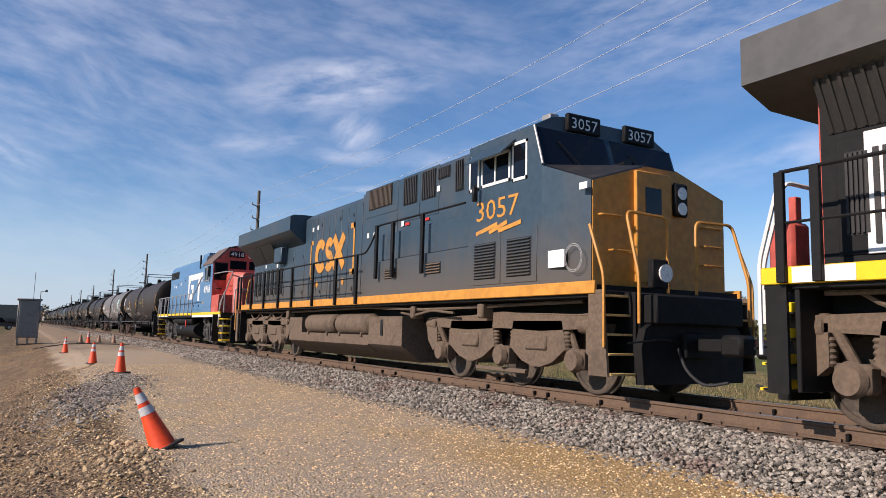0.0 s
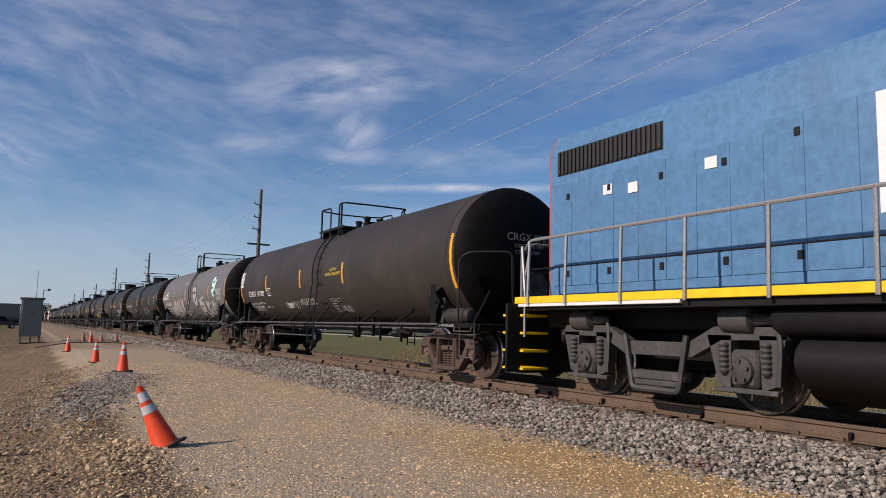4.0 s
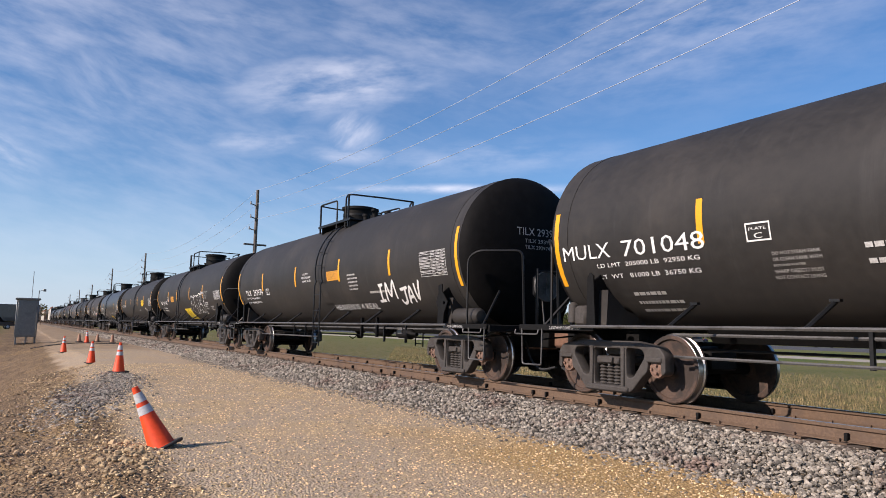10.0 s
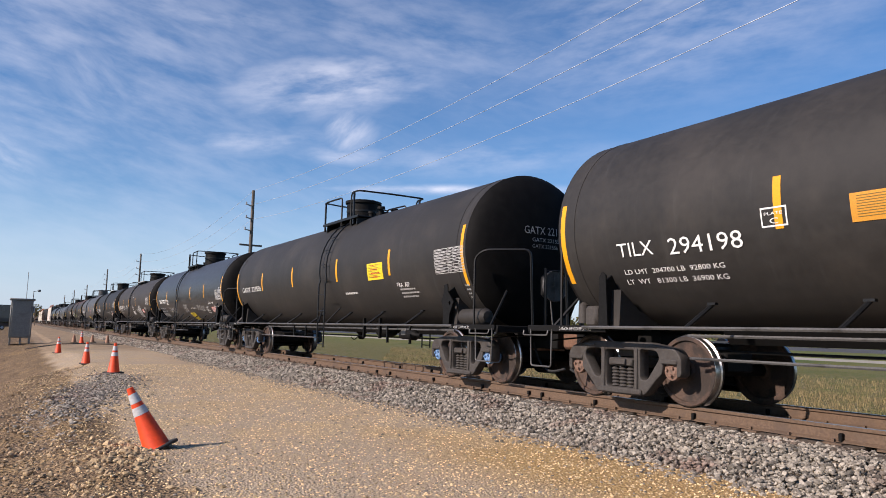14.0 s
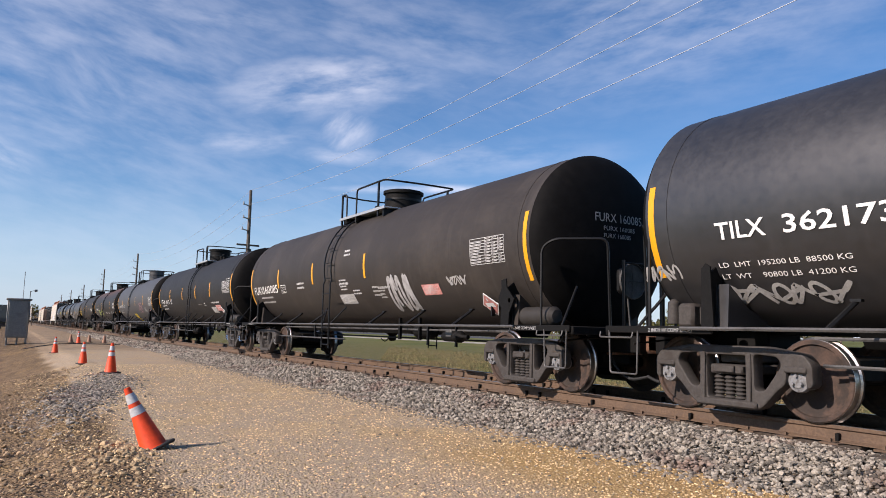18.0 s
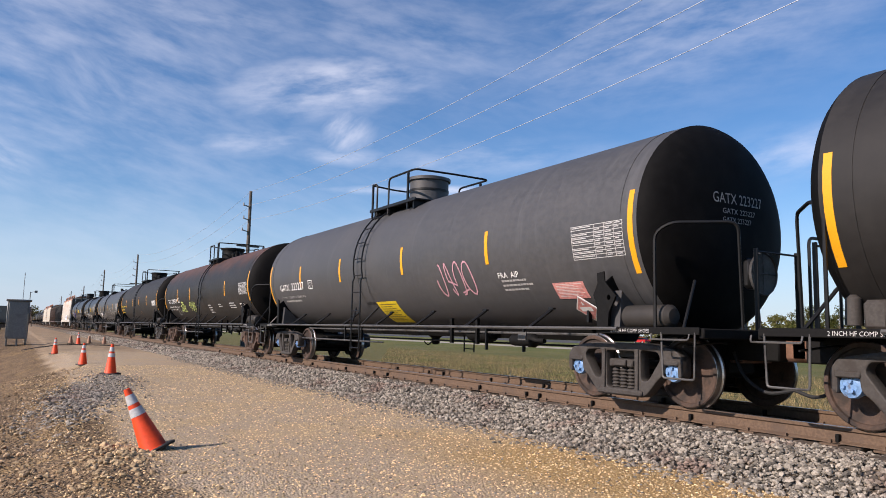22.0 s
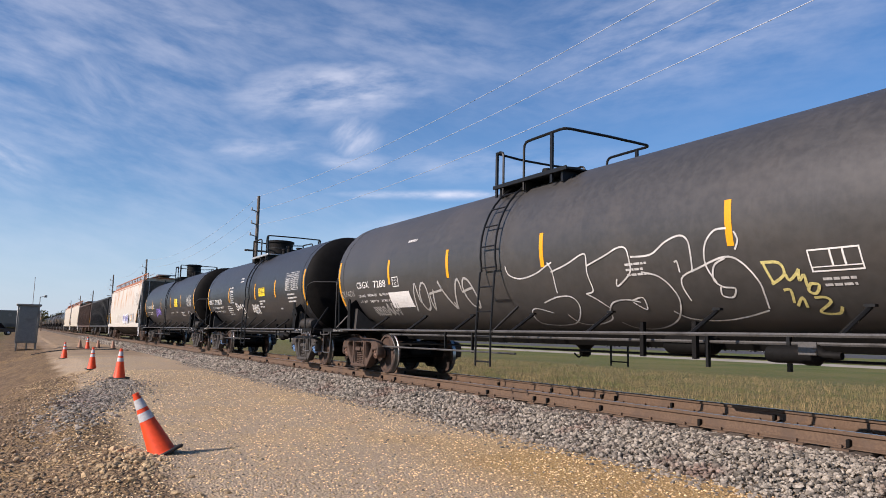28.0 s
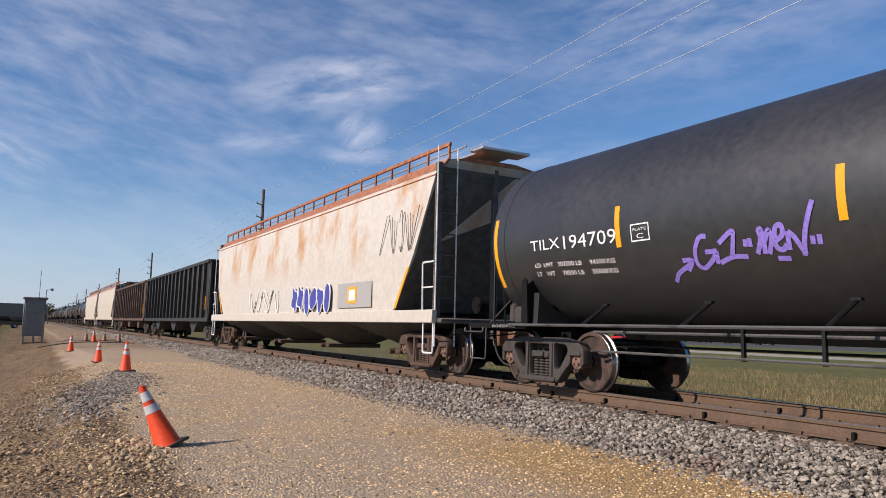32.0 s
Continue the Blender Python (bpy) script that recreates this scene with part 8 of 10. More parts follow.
        for side in (-1, 1):
            y0, y1 = (-1.50, -1.04) if side < 0 else (1.04, 1.50)
            part("step_side", Shape().prism([(xe - m * (0.40 if m > 0 else 0.36), 1.50), (xe - m * 0.10, 1.50), (xe + m * (0.0 if m > 0 else -0.10), 0.33), (xe - m * (0.40 if m > 0 else 0.36), 0.33)], side * 1.52 - 0.02, side * 1.52 + 0.02), gear if not lead else MAT["loco_black"], lo, "plain steel step side")
            part("step_side", Shape().box(min(xe - m * 0.40, xe + m * 0.02), max(xe - m * 0.40, xe + m * 0.02), side * 1.02 - 0.02, side * 1.02 + 0.02, 0.33, 1.48, 0.006), MAT["loco_black"], lo)
            for i in range(5):
                z = 0.37 + i * 0.265
                xo = xe - m * 0.035 * i
                st = part("step", Shape().box(min(xo - m * 0.30, xo), max(xo - m * 0.30, xo), y0, y1, z - 0.02, z, 0.004), MAT["loco_black"], lo)
                part("step_edge", Shape().box(min(xo - m * 0.02, xo + m * 0.03), max(xo - m * 0.02, xo + m * 0.03), y0, y1, z - 0.026, z + 0.006, 0.004), MAT["loco_yellow"] if lead else MAT["step_tan"], st, "yellow-edged step")
                if lead:
                    part("riser", Shape().box(min(xo - m * 0.28, xo - m * 0.24), max(xo - m * 0.28, xo - m * 0.24), y0, y1, z, z + 0.10, 0.004), MAT["loco_yellow"], st, "yellow riser")
    # handrails
    rail_mat = MAT["loco_black"]
    posts = [0.3, 0.72, 2.2, 3.8, 5.43, 6.8, 8.66, 10.44, 11.83]
    for x in posts:
        part("handrail_post", Shape().box(x - 0.055, x + 0.055, -1.62, -1.56, 1.46, 2.62, 0.008), rail_mat, lo)
    for x in (12.98, 13.85, 15.27):
        part("handrail_post", Shape().box(x - 0.055, x + 0.055, -1.62, -1.56, 2.0, 3.20, 0.008), rail_mat, lo)
    part("handrail", Shape().tube(rounded([(0.3, -1.58, 2.62), (12.34, -1.58, 2.62), (12.7, -1.58, 2.85), (13.0, -1.58, 3.19), (16.95, -1.58, 3.19)], 0.15), 0.022), rail_mat, lo)
    part("handrail", Shape().tube([(0.3, -1.58, 2.08), (11.83, -1.58, 2.08)], 0.016), rail_mat, lo)
    far = Shape().tube([(0.12, 1.58, 2.62), (17.0, 1.58, 2.70)], 0.022)
    part("handrail", far, rail_mat, lo)
    end_mat = MAT["white"] if lead else MAT["loco_orange"]
    for m, x in ((-1, 0.0), (1, 20.75)):
        for side in (-1, 1):
            part("step_handrail", Shape().tube(rounded([(x + m * 0.0, side * 1.56, 0.72), (x + m * 0.0, side * 1.56, 1.7), (x - m * 0.30, side * 1.56, 2.42 if m > 0 else 2.62)], 0.12), 0.024), end_mat, lo)
            part("step_handrail", Shape().tube(rounded([(x + m * 0.26, side * 1.15, 1.05), (x + m * 0.26, side * 1.15, 1.7), (x - m * 0.02, side * 1.12, 2.62), (x - m * 0.02, side * 0.3, 2.60), (x - m * 0.02, side * 0.3, 1.5)], 0.12), 0.026), end_mat, lo)
    dl = part("ditch_light", Shape().box(20.62, 20.75, -0.62, -0.28, 1.56, 1.98, 0.02), MAT["loco_black"], lo)
    part("lens", Shape().lathe([(20.74, 0.0), (20.76, 0.12), (20.80, 0.13), (20.80, 0.0)], 16, "X", (0, -0.40, 1.78)), MAT["lamp"], dl)
    return lo


MAT["loco_lower"] = MAT["loco_blue"]
MAT["step_tan"] = surface("worn yellow step edge", (0.62, 0.42, 0.15), 0.6, stain=(0.2, 0.14, 0.09), stain_at=0.55, stain_scale=6)
MAT["loco_wing"] = surface("grey-painted radiator wing", (0.075, 0.073, 0.068), 0.5, grain=6, spread=0.12)
csx = ge_locomotive(85.70, "dark blue road locomotive with golden yellow sill and nose", MAT["loco_blue"], MAT["loco_orange"], MAT["loco_dust"], MAT["loco_orange"])
flat_text(csx, "3057", 17.30, 18.62, -1.537, 2.80, 0.36, MAT["loco_orange"], 0.0, 0.0)
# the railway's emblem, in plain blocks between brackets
EM = -1.082
for xa, xb, za, zb in ((6.88, 6.96, 2.28, 3.42), (6.88, 7.12, 2.28, 2.40), (6.88, 7.12, 3.30, 3.42), (10.28, 10.38, 2.28, 3.62), (10.08, 10.38, 2.28, 2.42), (10.08, 10.38, 3.48, 3.62)):
    part("emblem_bracket", Shape().box(xa, xb, EM - 0.004, EM, za, zb), MAT["loco_orange"], csx)
def flat_ribbon(points, w, y, depth=0.004):
    """A flat painted stroke of width w along (x, z) points."""
    v, n = [], len(points)
    for i, (x, z) in enumerate(points):
        (xa, za), (xb, zb) = points[max(i - 1, 0)], points[min(i + 1, n - 1)]
        d = math.hypot(xb - xa, zb - za) or 1.0
        dx, dz = -(zb - za) / d * w / 2, (xb - xa) / d * w / 2
        v += [(x + dx, y, z + dz), (x - dx, y, z - dz)]
    return Shape().add(v, [(2 * i, 2 * i + 1, 2 * i + 3, 2 * i + 2) for i in range(n - 1)])


def arc(cx, cz, rx, rz, a0, a1, n=12):
    return [(cx + rx * math.cos(radians(a0 + (a1 - a0) * i / n)), cz + rz * math.sin(radians(a0 + (a1 - a0) * i / n))) for i in range(n + 1)]


for pts, y in ((((17.28, 2.58), (17.98, 2.70)), -1.536), (((17.72, 2.57), (18.28, 2.70)), -1.539), (((18.02, 2.57), (18.70, 2.66)), -1.542)):
    part("lightning_stripe", flat_ribbon(pts, 0.07, y), MAT["loco_orange"], csx)
part("emblem_curve", flat_ribbon(arc(7.78, 2.92, 0.36, 0.36, 40, 320, 20), 0.26, EM - 0.004), MAT["loco_orange"], csx)
part("emblem_curve", flat_ribbon(arc(8.50, 3.10, 0.20, 0.18, 20, 250, 14) + arc(8.48, 2.74, 0.22, 0.18, 70, -150, 14), 0.24, EM - 0.004), MAT["loco_orange"], csx)
for pts, y in ((((8.86, 2.52), (9.62, 3.38)), EM - 0.004), (((8.86, 3.38), (9.62, 2.52)), EM - 0.007)):
    part("emblem_bar", flat_ribbon(pts, 0.28, y), MAT["loco_orange"], csx)
for x in (7.25, 7.55, 9.1, 9.6):
    part("emblem_dot", Shape().lathe([(EM - 0.004, 0.09), (EM, 0.09)], 14, "Y", (x, 0, 2.12)), MAT["loco_orange"], csx)
for x, z in ((6.98, 3.70), (7.4, 3.72), (11.2, 3.12), (11.6, 3.1), (13.2, 3.2), (2.0, 2.9), (3.4, 2.85), (14.9, 3.75)):
    part("small_sign", Shape().box(x, x + 0.13, EM - 0.002, EM + 0.004, z, z + 0.12), MAT["white"], csx, "small white label")
for x in (13.4, 14.35, 16.3):
    part("small_sign", Shape().box(x, x + 0.22, EM - 0.002, EM + 0.004, 3.20, 3.26), MAT["red"], csx, "small red label")
lead = ge_locomotive(109.0, "black and red locomotive with white handrails and yellow steps", MAT["loco_black"], MAT["loco_yellow"], MAT["loco_dust"], MAT["loco_red"], True)
part("rear_face", Shape().box(0.42, 0.45, -1.05, 1.05, 1.6, 3.9, 0.01), MAT["loco_red"], lead, "red rear face")
part("white_stripe", Shape().box(0.4, 1.1, -1.565, -1.56, 1.46, 1.62), MAT["white"], lead)
part("vent_frame", Shape().box(0.95, 2.05, -1.09, -1.075, 1.75, 3.0, 0.01), MAT["white"], lead, "white-framed vent")
for i in range(9):
    part("vent_slat", Shape().box(1.05 + i * 0.105, 1.11 + i * 0.105, -1.11, -1.088, 1.85, 2.82), MAT["grille"], lead)
for y, x in ((-0.55, -0.25), (0.5, -0.25), (0.95, -0.2)):
    part("end_post", Shape().box(x - 0.05, x + 0.05, y - 0.06, y + 0.06, 1.55, 2.55, 0.01), MAT["loco_red"], lead, "red end post")
part("sand_box", Shape().box(-0.35, 0.0, -0.95, -0.62, 1.55, 2.2, 0.04), MAT["loco_red"], lead, "red box on the end platform")


def four_axle_locomotive(x0):
    lo = thing("locomotive", None, None, "sky blue, white and red four-axle locomotive with a yellow sill", "locomotive", "locomotives of the train", at=(x0 * LONG, TRACK, 0))
    CARS.append((lo, x0 * LONG))
    ON_TRAIN.add(lo)
    body, red = MAT["loco_sky"], MAT["loco_red"]
    hw = 0.92
    part("frame", Shape().box(0.0, 17.0, -0.85, 0.85, 0.95, 1.30, 0.02).box(0.0, 16.3, -1.48, 1.48, 1.22, 1.32, 0.01), MAT["loco_black"], lo)
    for side in (-1, 1):
        y0, y1 = (-1.54, -1.48) if side < 0 else (1.48, 1.54)
        part("side_sill", Shape().box(0.0, 16.35, y0, y1, 1.32, 1.43, 0.008), MAT["loco_yellow"], lo)
        part("sill_stripe", Shape().box(10.6, 16.35, y0, y1, 1.22, 1.318, 0.008).box(0.0, 3.6, y0, y1, 1.27, 1.318, 0.008), MAT["white"], lo, "white stripe under the yellow sill")
    part("walkway", Shape().box(0.0, 16.3, -1.48, 1.48, 1.32, 1.40), MAT["loco_black"], lo)
    sec = [(-hw, 1.40), (hw, 1.40), (hw, 3.84), (hw - 0.14, 4.12), (-hw + 0.14, 4.12), (-hw, 3.84)]
    part("long_hood", Shape().prism(sec, 0.15, 12.4, "X"), body, lo)
    part("hood_end", Shape().prism([(y * 0.99, z) for y, z in sec], 0.10, 0.149, "X"), red, lo, "red rear end")
    part("dynamic_brake_hatch", Shape().prism([(-0.95, 3.70), (0.95, 3.70), (0.82, 4.32), (-0.82, 4.32)], 8.85, 10.2, "X"), body, lo)
    part("air_intake", Shape().prism([(-1.02, 3.46), (1.02, 3.46), (0.92, 4.14), (-0.92, 4.14)], 10.22, 12.0, "X"), MAT["grille"], lo, "dark air intake box")
    for i in range(15):
        x = 10.3 + i * 0.115
        part("slat", Shape().add([(x, -1.045, 3.48), (x + 0.05, -1.045, 3.48), (x + 0.05, -0.945, 4.13), (x, -0.945, 4.13)], [(0, 1, 2, 3)]), MAT["grille"], lo)
    for x in (1.4, 2.6, 3.8):
        part("roof_fan", Shape().lathe([(4.11, 0.52), (4.24, 0.52), (4.26, 0.48), (4.26, 0.0)], 20, "Z", (x, 0, 0)), body, lo)
    part("exhaust_stack", Shape().box(8.2, 8.6, -0.3, 0.3, 4.10, 4.24, 0.02), MAT["loco_black"], lo)
    part("lifting_lug", Shape().box(8.72, 8.80, -0.98, -0.90, 3.62, 4.30, 0.01), MAT["loco_black"], lo)
    gr = louvres(lo, 0.35, 2.75, 3.42, 3.82, -hw - 0.006, MAT["grille"], 24, True, "radiator_grille")
    gr["label"] = "long dark radiator grille"
    xs = [0.25, 0.72, 1.2, 1.72, 2.25, 2.8, 3.35, 3.9, 4.4, 4.95, 5.6, 6.25, 6.9, 7.55, 8.2, 8.85, 9.5]
    for i, (xa, xb) in enumerate(zip(xs, xs[1:])):
        panel(lo, xa, xb, 1.62, 3.28 if xa < 4.3 else 3.44, -hw, body, latch=i % 2 == 0, proud=0.010)
    panel(lo, 10.35, 11.2, 1.55, 2.6, -hw, body, "locker_door", 0.03)
    panel(lo, 9.55, 10.2, 1.62, 3.4, -hw, body, proud=0.010)
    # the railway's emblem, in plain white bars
    y = -hw - 0.013
    for xa, xb, za, zb in ((6.15, 9.92, 3.13, 3.42), (5.80, 6.13, 2.16, 3.42), (6.15, 7.24, 2.16, 2.46), (6.92, 7.24, 2.48, 2.66), (6.58, 7.24, 2.68, 2.90), (8.40, 8.82, 2.06, 3.11)):
        part("emblem_bar", Shape().box(xa, xb, y - 0.003, y, za, zb, 0.002), MAT["white"], lo)
    for x, z, m in ((1.5, 2.95, "white"), (3.5, 3.0, "white"), (2.05, 2.9, "white"), (6.15, 3.0, "white"), (9.2, 2.95, "white"), (9.75, 3.0, "white"), (10.9, 3.05, "white")):
        part("small_sign", Shape().box(x, x + 0.2, y - 0.008, y - 0.003, z, z + 0.15), MAT[m], lo, "small white label")
    # cab
    cab_sec = [(-1.5, 1.40), (1.5, 1.40), (1.5, 3.52), (0.85, 4.18), (0.5, 4.26), (-0.5, 4.26), (-0.85, 4.18), (-1.5, 3.52)]
    part("cab", Shape().prism(cab_sec, 12.4, 14.42, "X"), body, lo)
    part("cab_roof", Shape().prism([(-1.53, 3.50), (-0.86, 4.20), (-0.5, 4.28), (0.5, 4.28), (0.86, 4.20), (1.53, 3.50), (1.53, 3.56), (0.88, 4.24), (0.5, 4.33), (-0.5, 4.33), (-0.88, 4.24), (-1.53, 3.56)], 12.36, 14.46, "X"), MAT["roof_brown"], lo, "rust-brown cab roof")
    part("cab_front", Shape().prism([(yy * 0.995, zz) for yy, zz in cab_sec], 14.421, 14.44, "X"), red, lo, "red cab front")
    fr = part("window_frame", Shape().box(12.88, 13.95, -1.53, -1.50, 2.78, 2.83).box(12.88, 13.95, -1.53, -1.50, 3.38, 3.43).box(12.88, 12.93, -1.53, -1.50, 2.78, 3.43).box(13.90, 13.95, -1.53, -1.50, 2.78, 3.43).box(13.38, 13.43, -1.53, -1.50, 2.8, 3.4), MAT["silver"], lo, "worn aluminium window frame")
    part("pane", Shape().box(12.92, 13.91, -1.515, -1.502, 2.82, 3.39), MAT["glass"], fr)
    part("sun_visor", Shape().box(13.88, 14.0, -1.62, -1.5, 2.95, 3.40, 0.01), MAT["black_rail"], lo)
    flat_text(lo, "4918", 12.74, 14.05, -1.505, 2.28, 0.33, MAT["white"], 0.0, 0.02)
    part("cab_panel", Shape().box(12.5, 14.38, -1.512, -1.50, 1.62, 2.05, 0.005), body, lo)
    part("emblem", Shape().lathe([(-1.516, 0.07), (-1.512, 0.07)], 16, "Y", (12.72, 0, 1.86)), MAT["orange_tape"], lo, "small orange sticker")
    nb = part("number_board", Shape().box(14.44, 14.50, -0.86, -0.18, 3.80, 4.08, 0.02), MAT["loco_black"], lo)
    end_text(nb, "4918", -0.80, -0.24, 14.505, 3.85, 0.18, MAT["white_letter"])
    nb = part("number_board", Shape().box(14.44, 14.50, 0.30, 0.92, 3.78, 4.04, 0.02), MAT["loco_black"], lo)
    end_text(nb, "4918", 0.36, 0.86, 14.505, 3.83, 0.16, MAT["white_letter"])
    for z in (3.88, 4.06):
        part("headlight", Shape().lathe([(14.44, 0.0), (14.44, 0.10), (14.54, 0.10), (14.53, 0.0)], 14, "X", (0, 0.06, z)), MAT["lamp"], lo)
    for ya, yb, za, zb in ((-1.40, -0.92, 2.85, 3.50), (-0.80, -0.10, 3.30, 3.66), (0.02, 0.72, 3.30, 3.66), (0.92, 1.40, 2.9, 3.5)):
        part("windshield", Shape().box(14.44, 14.455, ya, yb, za, zb, 0.01), MAT["glass"], lo, "dark cab window")
    part("windshield_surround", Shape().box(14.44, 14.446, -1.44, -0.88, 2.80, 3.55), MAT["loco_black"], lo)
    # nose
    v = []
    for x, w, z1 in ((14.44, 0.92, 3.14), (15.75, 0.92, 3.10), (16.1, 0.62, 3.06)):
        v += [(x, -w, 1.40), (x, w, 1.40), (x, w, z1 - 0.1), (x, w - 0.1, z1), (x, -w + 0.1, z1), (x, -w, z1 - 0.1)]
    f = [tuple(range(6)), tuple(range(12, 18))] + [(6 * i + k, 6 * i + 6 + k, 6 * i + 6 + (k + 1) % 6, 6 * i + (k + 1) % 6) for i in range(2) for k in range(6)]
    part("nose", Shape().add(v, f), red, lo, "red short hood")
    part("nose_lamp", Shape().lathe([(16.10, 0.14), (16.14, 0.12), (16.14, 0.0)], 16, "X", (0, -0.1, 2.78)), MAT["red"], lo, "red round lens")
    part("battery_box", Shape().box(14.46, 15.75, -1.5, -0.9, 1.40, 2.14, 0.02), red, lo, "riveted red box beside the nose")
    for z in (2.3, 2.6):
        part("louvre", Shape().box(14.50, 14.52, -1.35, -1.1, z - 0.2, z - 0.16), MAT["loco_black"], lo)
    part("nose_handrail", Shape().tube(rounded([(14.5, -1.45, 3.05), (15.4, -1.2, 3.10), (16.2, -1.05, 3.08), (16.25, -1.35, 2.2), (16.15, -1.5, 1.8), (16.15, -1.53, 0.85)], 0.12), 0.024), MAT["silver"], lo)
    for z in (2.55, 2.35):
        part("grab_iron", Shape().tube(rounded([(15.2, -0.92, z), (15.2, -1.0, z), (15.6, -1.0, z), (15.6, -0.92, z)], 0.03), 0.014), red, lo)
    # fuel tank, air tanks, trucks
    tank = [(1.32 * math.cos(a) * (1 if abs(math.cos(a)) < 0.9 else 1.0), 0.64 + 0.50 * math.sin(a)) for a in [2 * math.pi * i / 24 for i in range(24)]]
    part("fuel_tank", Shape().prism(tank, 5.0, 9.9, "X"), MAT["loco_black"], lo, "black rounded fuel tank")
    for side in (-1, 1):
        part("air_reservoir", Shape().lathe([(4.7, 0.0), (4.72, 0.12), (4.8, 0.17), (9.3, 0.17), (9.38, 0.12), (9.4, 0.0)], 16, "X", (0, side * 1.2, 1.08)), MAT["loco_black"], lo)
    part("fuel_cap", Shape().lathe([(-1.36, 0.08), (-1.32, 0.08)], 14, "Y", (6.85, 0, 0.70)), MAT["silver"], lo)
    part("cutoff_box", Shape().box(8.3, 8.42, -1.42, -1.36, 0.78, 1.1, 0.01), MAT["red"], lo, "red emergency cutoff")
    for a, b in ((1.40, 4.25), (12.15, 15.0)):
        mid = (a + b) / 2
        for side in (-1, 1):
            y = side * 1.08
            s = Shape().prism([(a - 0.62, 0.86), (a - 0.5, 1.0), (a + 0.45, 1.0), (mid - 0.55, 0.80), (mid + 0.55, 0.80), (b - 0.45, 1.0), (b + 0.5, 1.0), (b + 0.62, 0.86), (b - 0.35, 0.84), (mid + 0.6, 0.62), (mid - 0.6, 0.62), (a + 0.35, 0.84)], y - 0.08, y + 0.08)
            for x in (a, b):
                for m in (-1, 1):
                    s.prism([(x + m * q[0], q[1]) for q in ((0.20, 0.90), (0.56, 0.90), (0.40, 0.34), (0.22, 0.28))][::m], y - 0.08, y + 0.08)
                s.box(x - 0.44, x + 0.44, y - 0.10, y + 0.02, 0.24, 0.30, 0.01)
            part("side_frame", s, MAT["truck_dark"], lo)
            for x in (a, b):
                out = y - 0.19 if side < 0 else y + 0.13
                jb = part("journal_box", Shape().box(x - 0.20, x + 0.20, y - 0.13, y + 0.13, 0.30, 0.74, 0.05), MAT["truck_dark"], lo)
                part("bearing_cover", Shape().lathe([(out, 0.09), (out + 0.02, 0.15), (out + 0.06, 0.16)], 16, "Y", (x, 0, 0.5)), MAT["truck_grey"], jb)
                for k in range(5):
                    t5 = 2 * math.pi * k / 5
                    part("bolt", Shape().lathe([(out - 0.02 if side < 0 else out + 0.05, 0.022), (out + 0.02 if side < 0 else out + 0.09, 0.022)], 6, "Y", (x + 0.11 * math.sin(t5), 0, 0.5 + 0.11 * math.cos(t5))), MAT["truck_grey"], jb)
                part("brake_cylinder", Shape().lathe([(x - 0.30, 0.0), (x - 0.30, 0.15), (x + 0.12, 0.16), (x + 0.15, 0.07), (x + 0.42, 0.05), (x + 0.42, 0.0)], 16, "X", (0, y - 0.05, 1.08)), MAT["truck_dark"], lo)
                part("brake_lever", Shape().tube(rounded([(x + 0.42, y - 0.05, 1.08), (x + 0.50, y - 0.1, 0.80), (x + 0.46, y - 0.1, 0.35)], 0.1), 0.035), MAT["truck_dark"], lo)
                for dx in (-0.30, 0.30):
                    part("coil_spring", Shape().lathe([(0.46 + 0.03 * i, 0.07 if i % 2 else 0.05) for i in range(13)], 10, "Z", (x + dx, y - 0.09, 0)), MAT["truck_dark"], lo)
            part("leaf_spring", Shape().box(mid - 0.5, mid + 0.5, y - 0.12, y + 0.05, 0.30, 0.42, 0.02).box(mid - 0.38, mid + 0.38, y - 0.12, y + 0.05, 0.22, 0.30, 0.02), MAT["truck_dark"], lo)
            part("swing_hanger", Shape().tube(rounded([(mid - 0.56, y - 0.12, 0.88), (mid - 0.42, y - 0.12, 0.18), (mid + 0.42, y - 0.12, 0.18), (mid + 0.56, y - 0.12, 0.88)], 0.08), 0.04), MAT["truck_dark"], lo)
            part("motor_duct", Shape().box(a - 0.1, b + 0.1, side * 0.5 - 0.1, side * 0.5 + 0.1, 0.4, 0.95, 0.03), MAT["black"], lo)
        for x in (a, b):
            wheelset(lo, x, "loco")
    for x, m in ((-0.05, -1), (16.5, 1)):
        part("pilot", Shape().box(x + m * 0.35 - 0.04, x + m * 0.35 + 0.04, -1.2, 1.2, 0.20, 1.30, 0.02), MAT["loco_black"], lo)
        coupler(lo, x + m * 0.35, m, "loco_black")
        for side in (-1, 1):
            part("step_side", Shape().box(x - 0.42 if m > 0 else x + 0.1, x - 0.36 if m > 0 else x + 0.16, side * 1.5 - 0.25, side * 1.5 + 0.02, 0.25, 1.32, 0.01), MAT["loco_black"], lo)
            for i in range(4):
                z = 0.30 + i * 0.28
                part("step", Shape().box(x - 0.35, x + 0.25, side * 1.25 - 0.25, side * 1.25 + 0.25, z - 0.02, z + 0.02, 0.006), MAT["loco_yellow"], lo, "yellow step")
            part("step_handrail", Shape().tube(rounded([(x + m * 0.30, side * 1.1, 0.9), (x + m * 0.36, side * 1.1, 1.5), (x + m * 0.2, side * 1.05, 2.35), (x + m * 0.2, side * 0.55, 2.35), (x + m * 0.2, side * 0.55, 1.4)], 0.1), 0.022), MAT["silver"], lo)
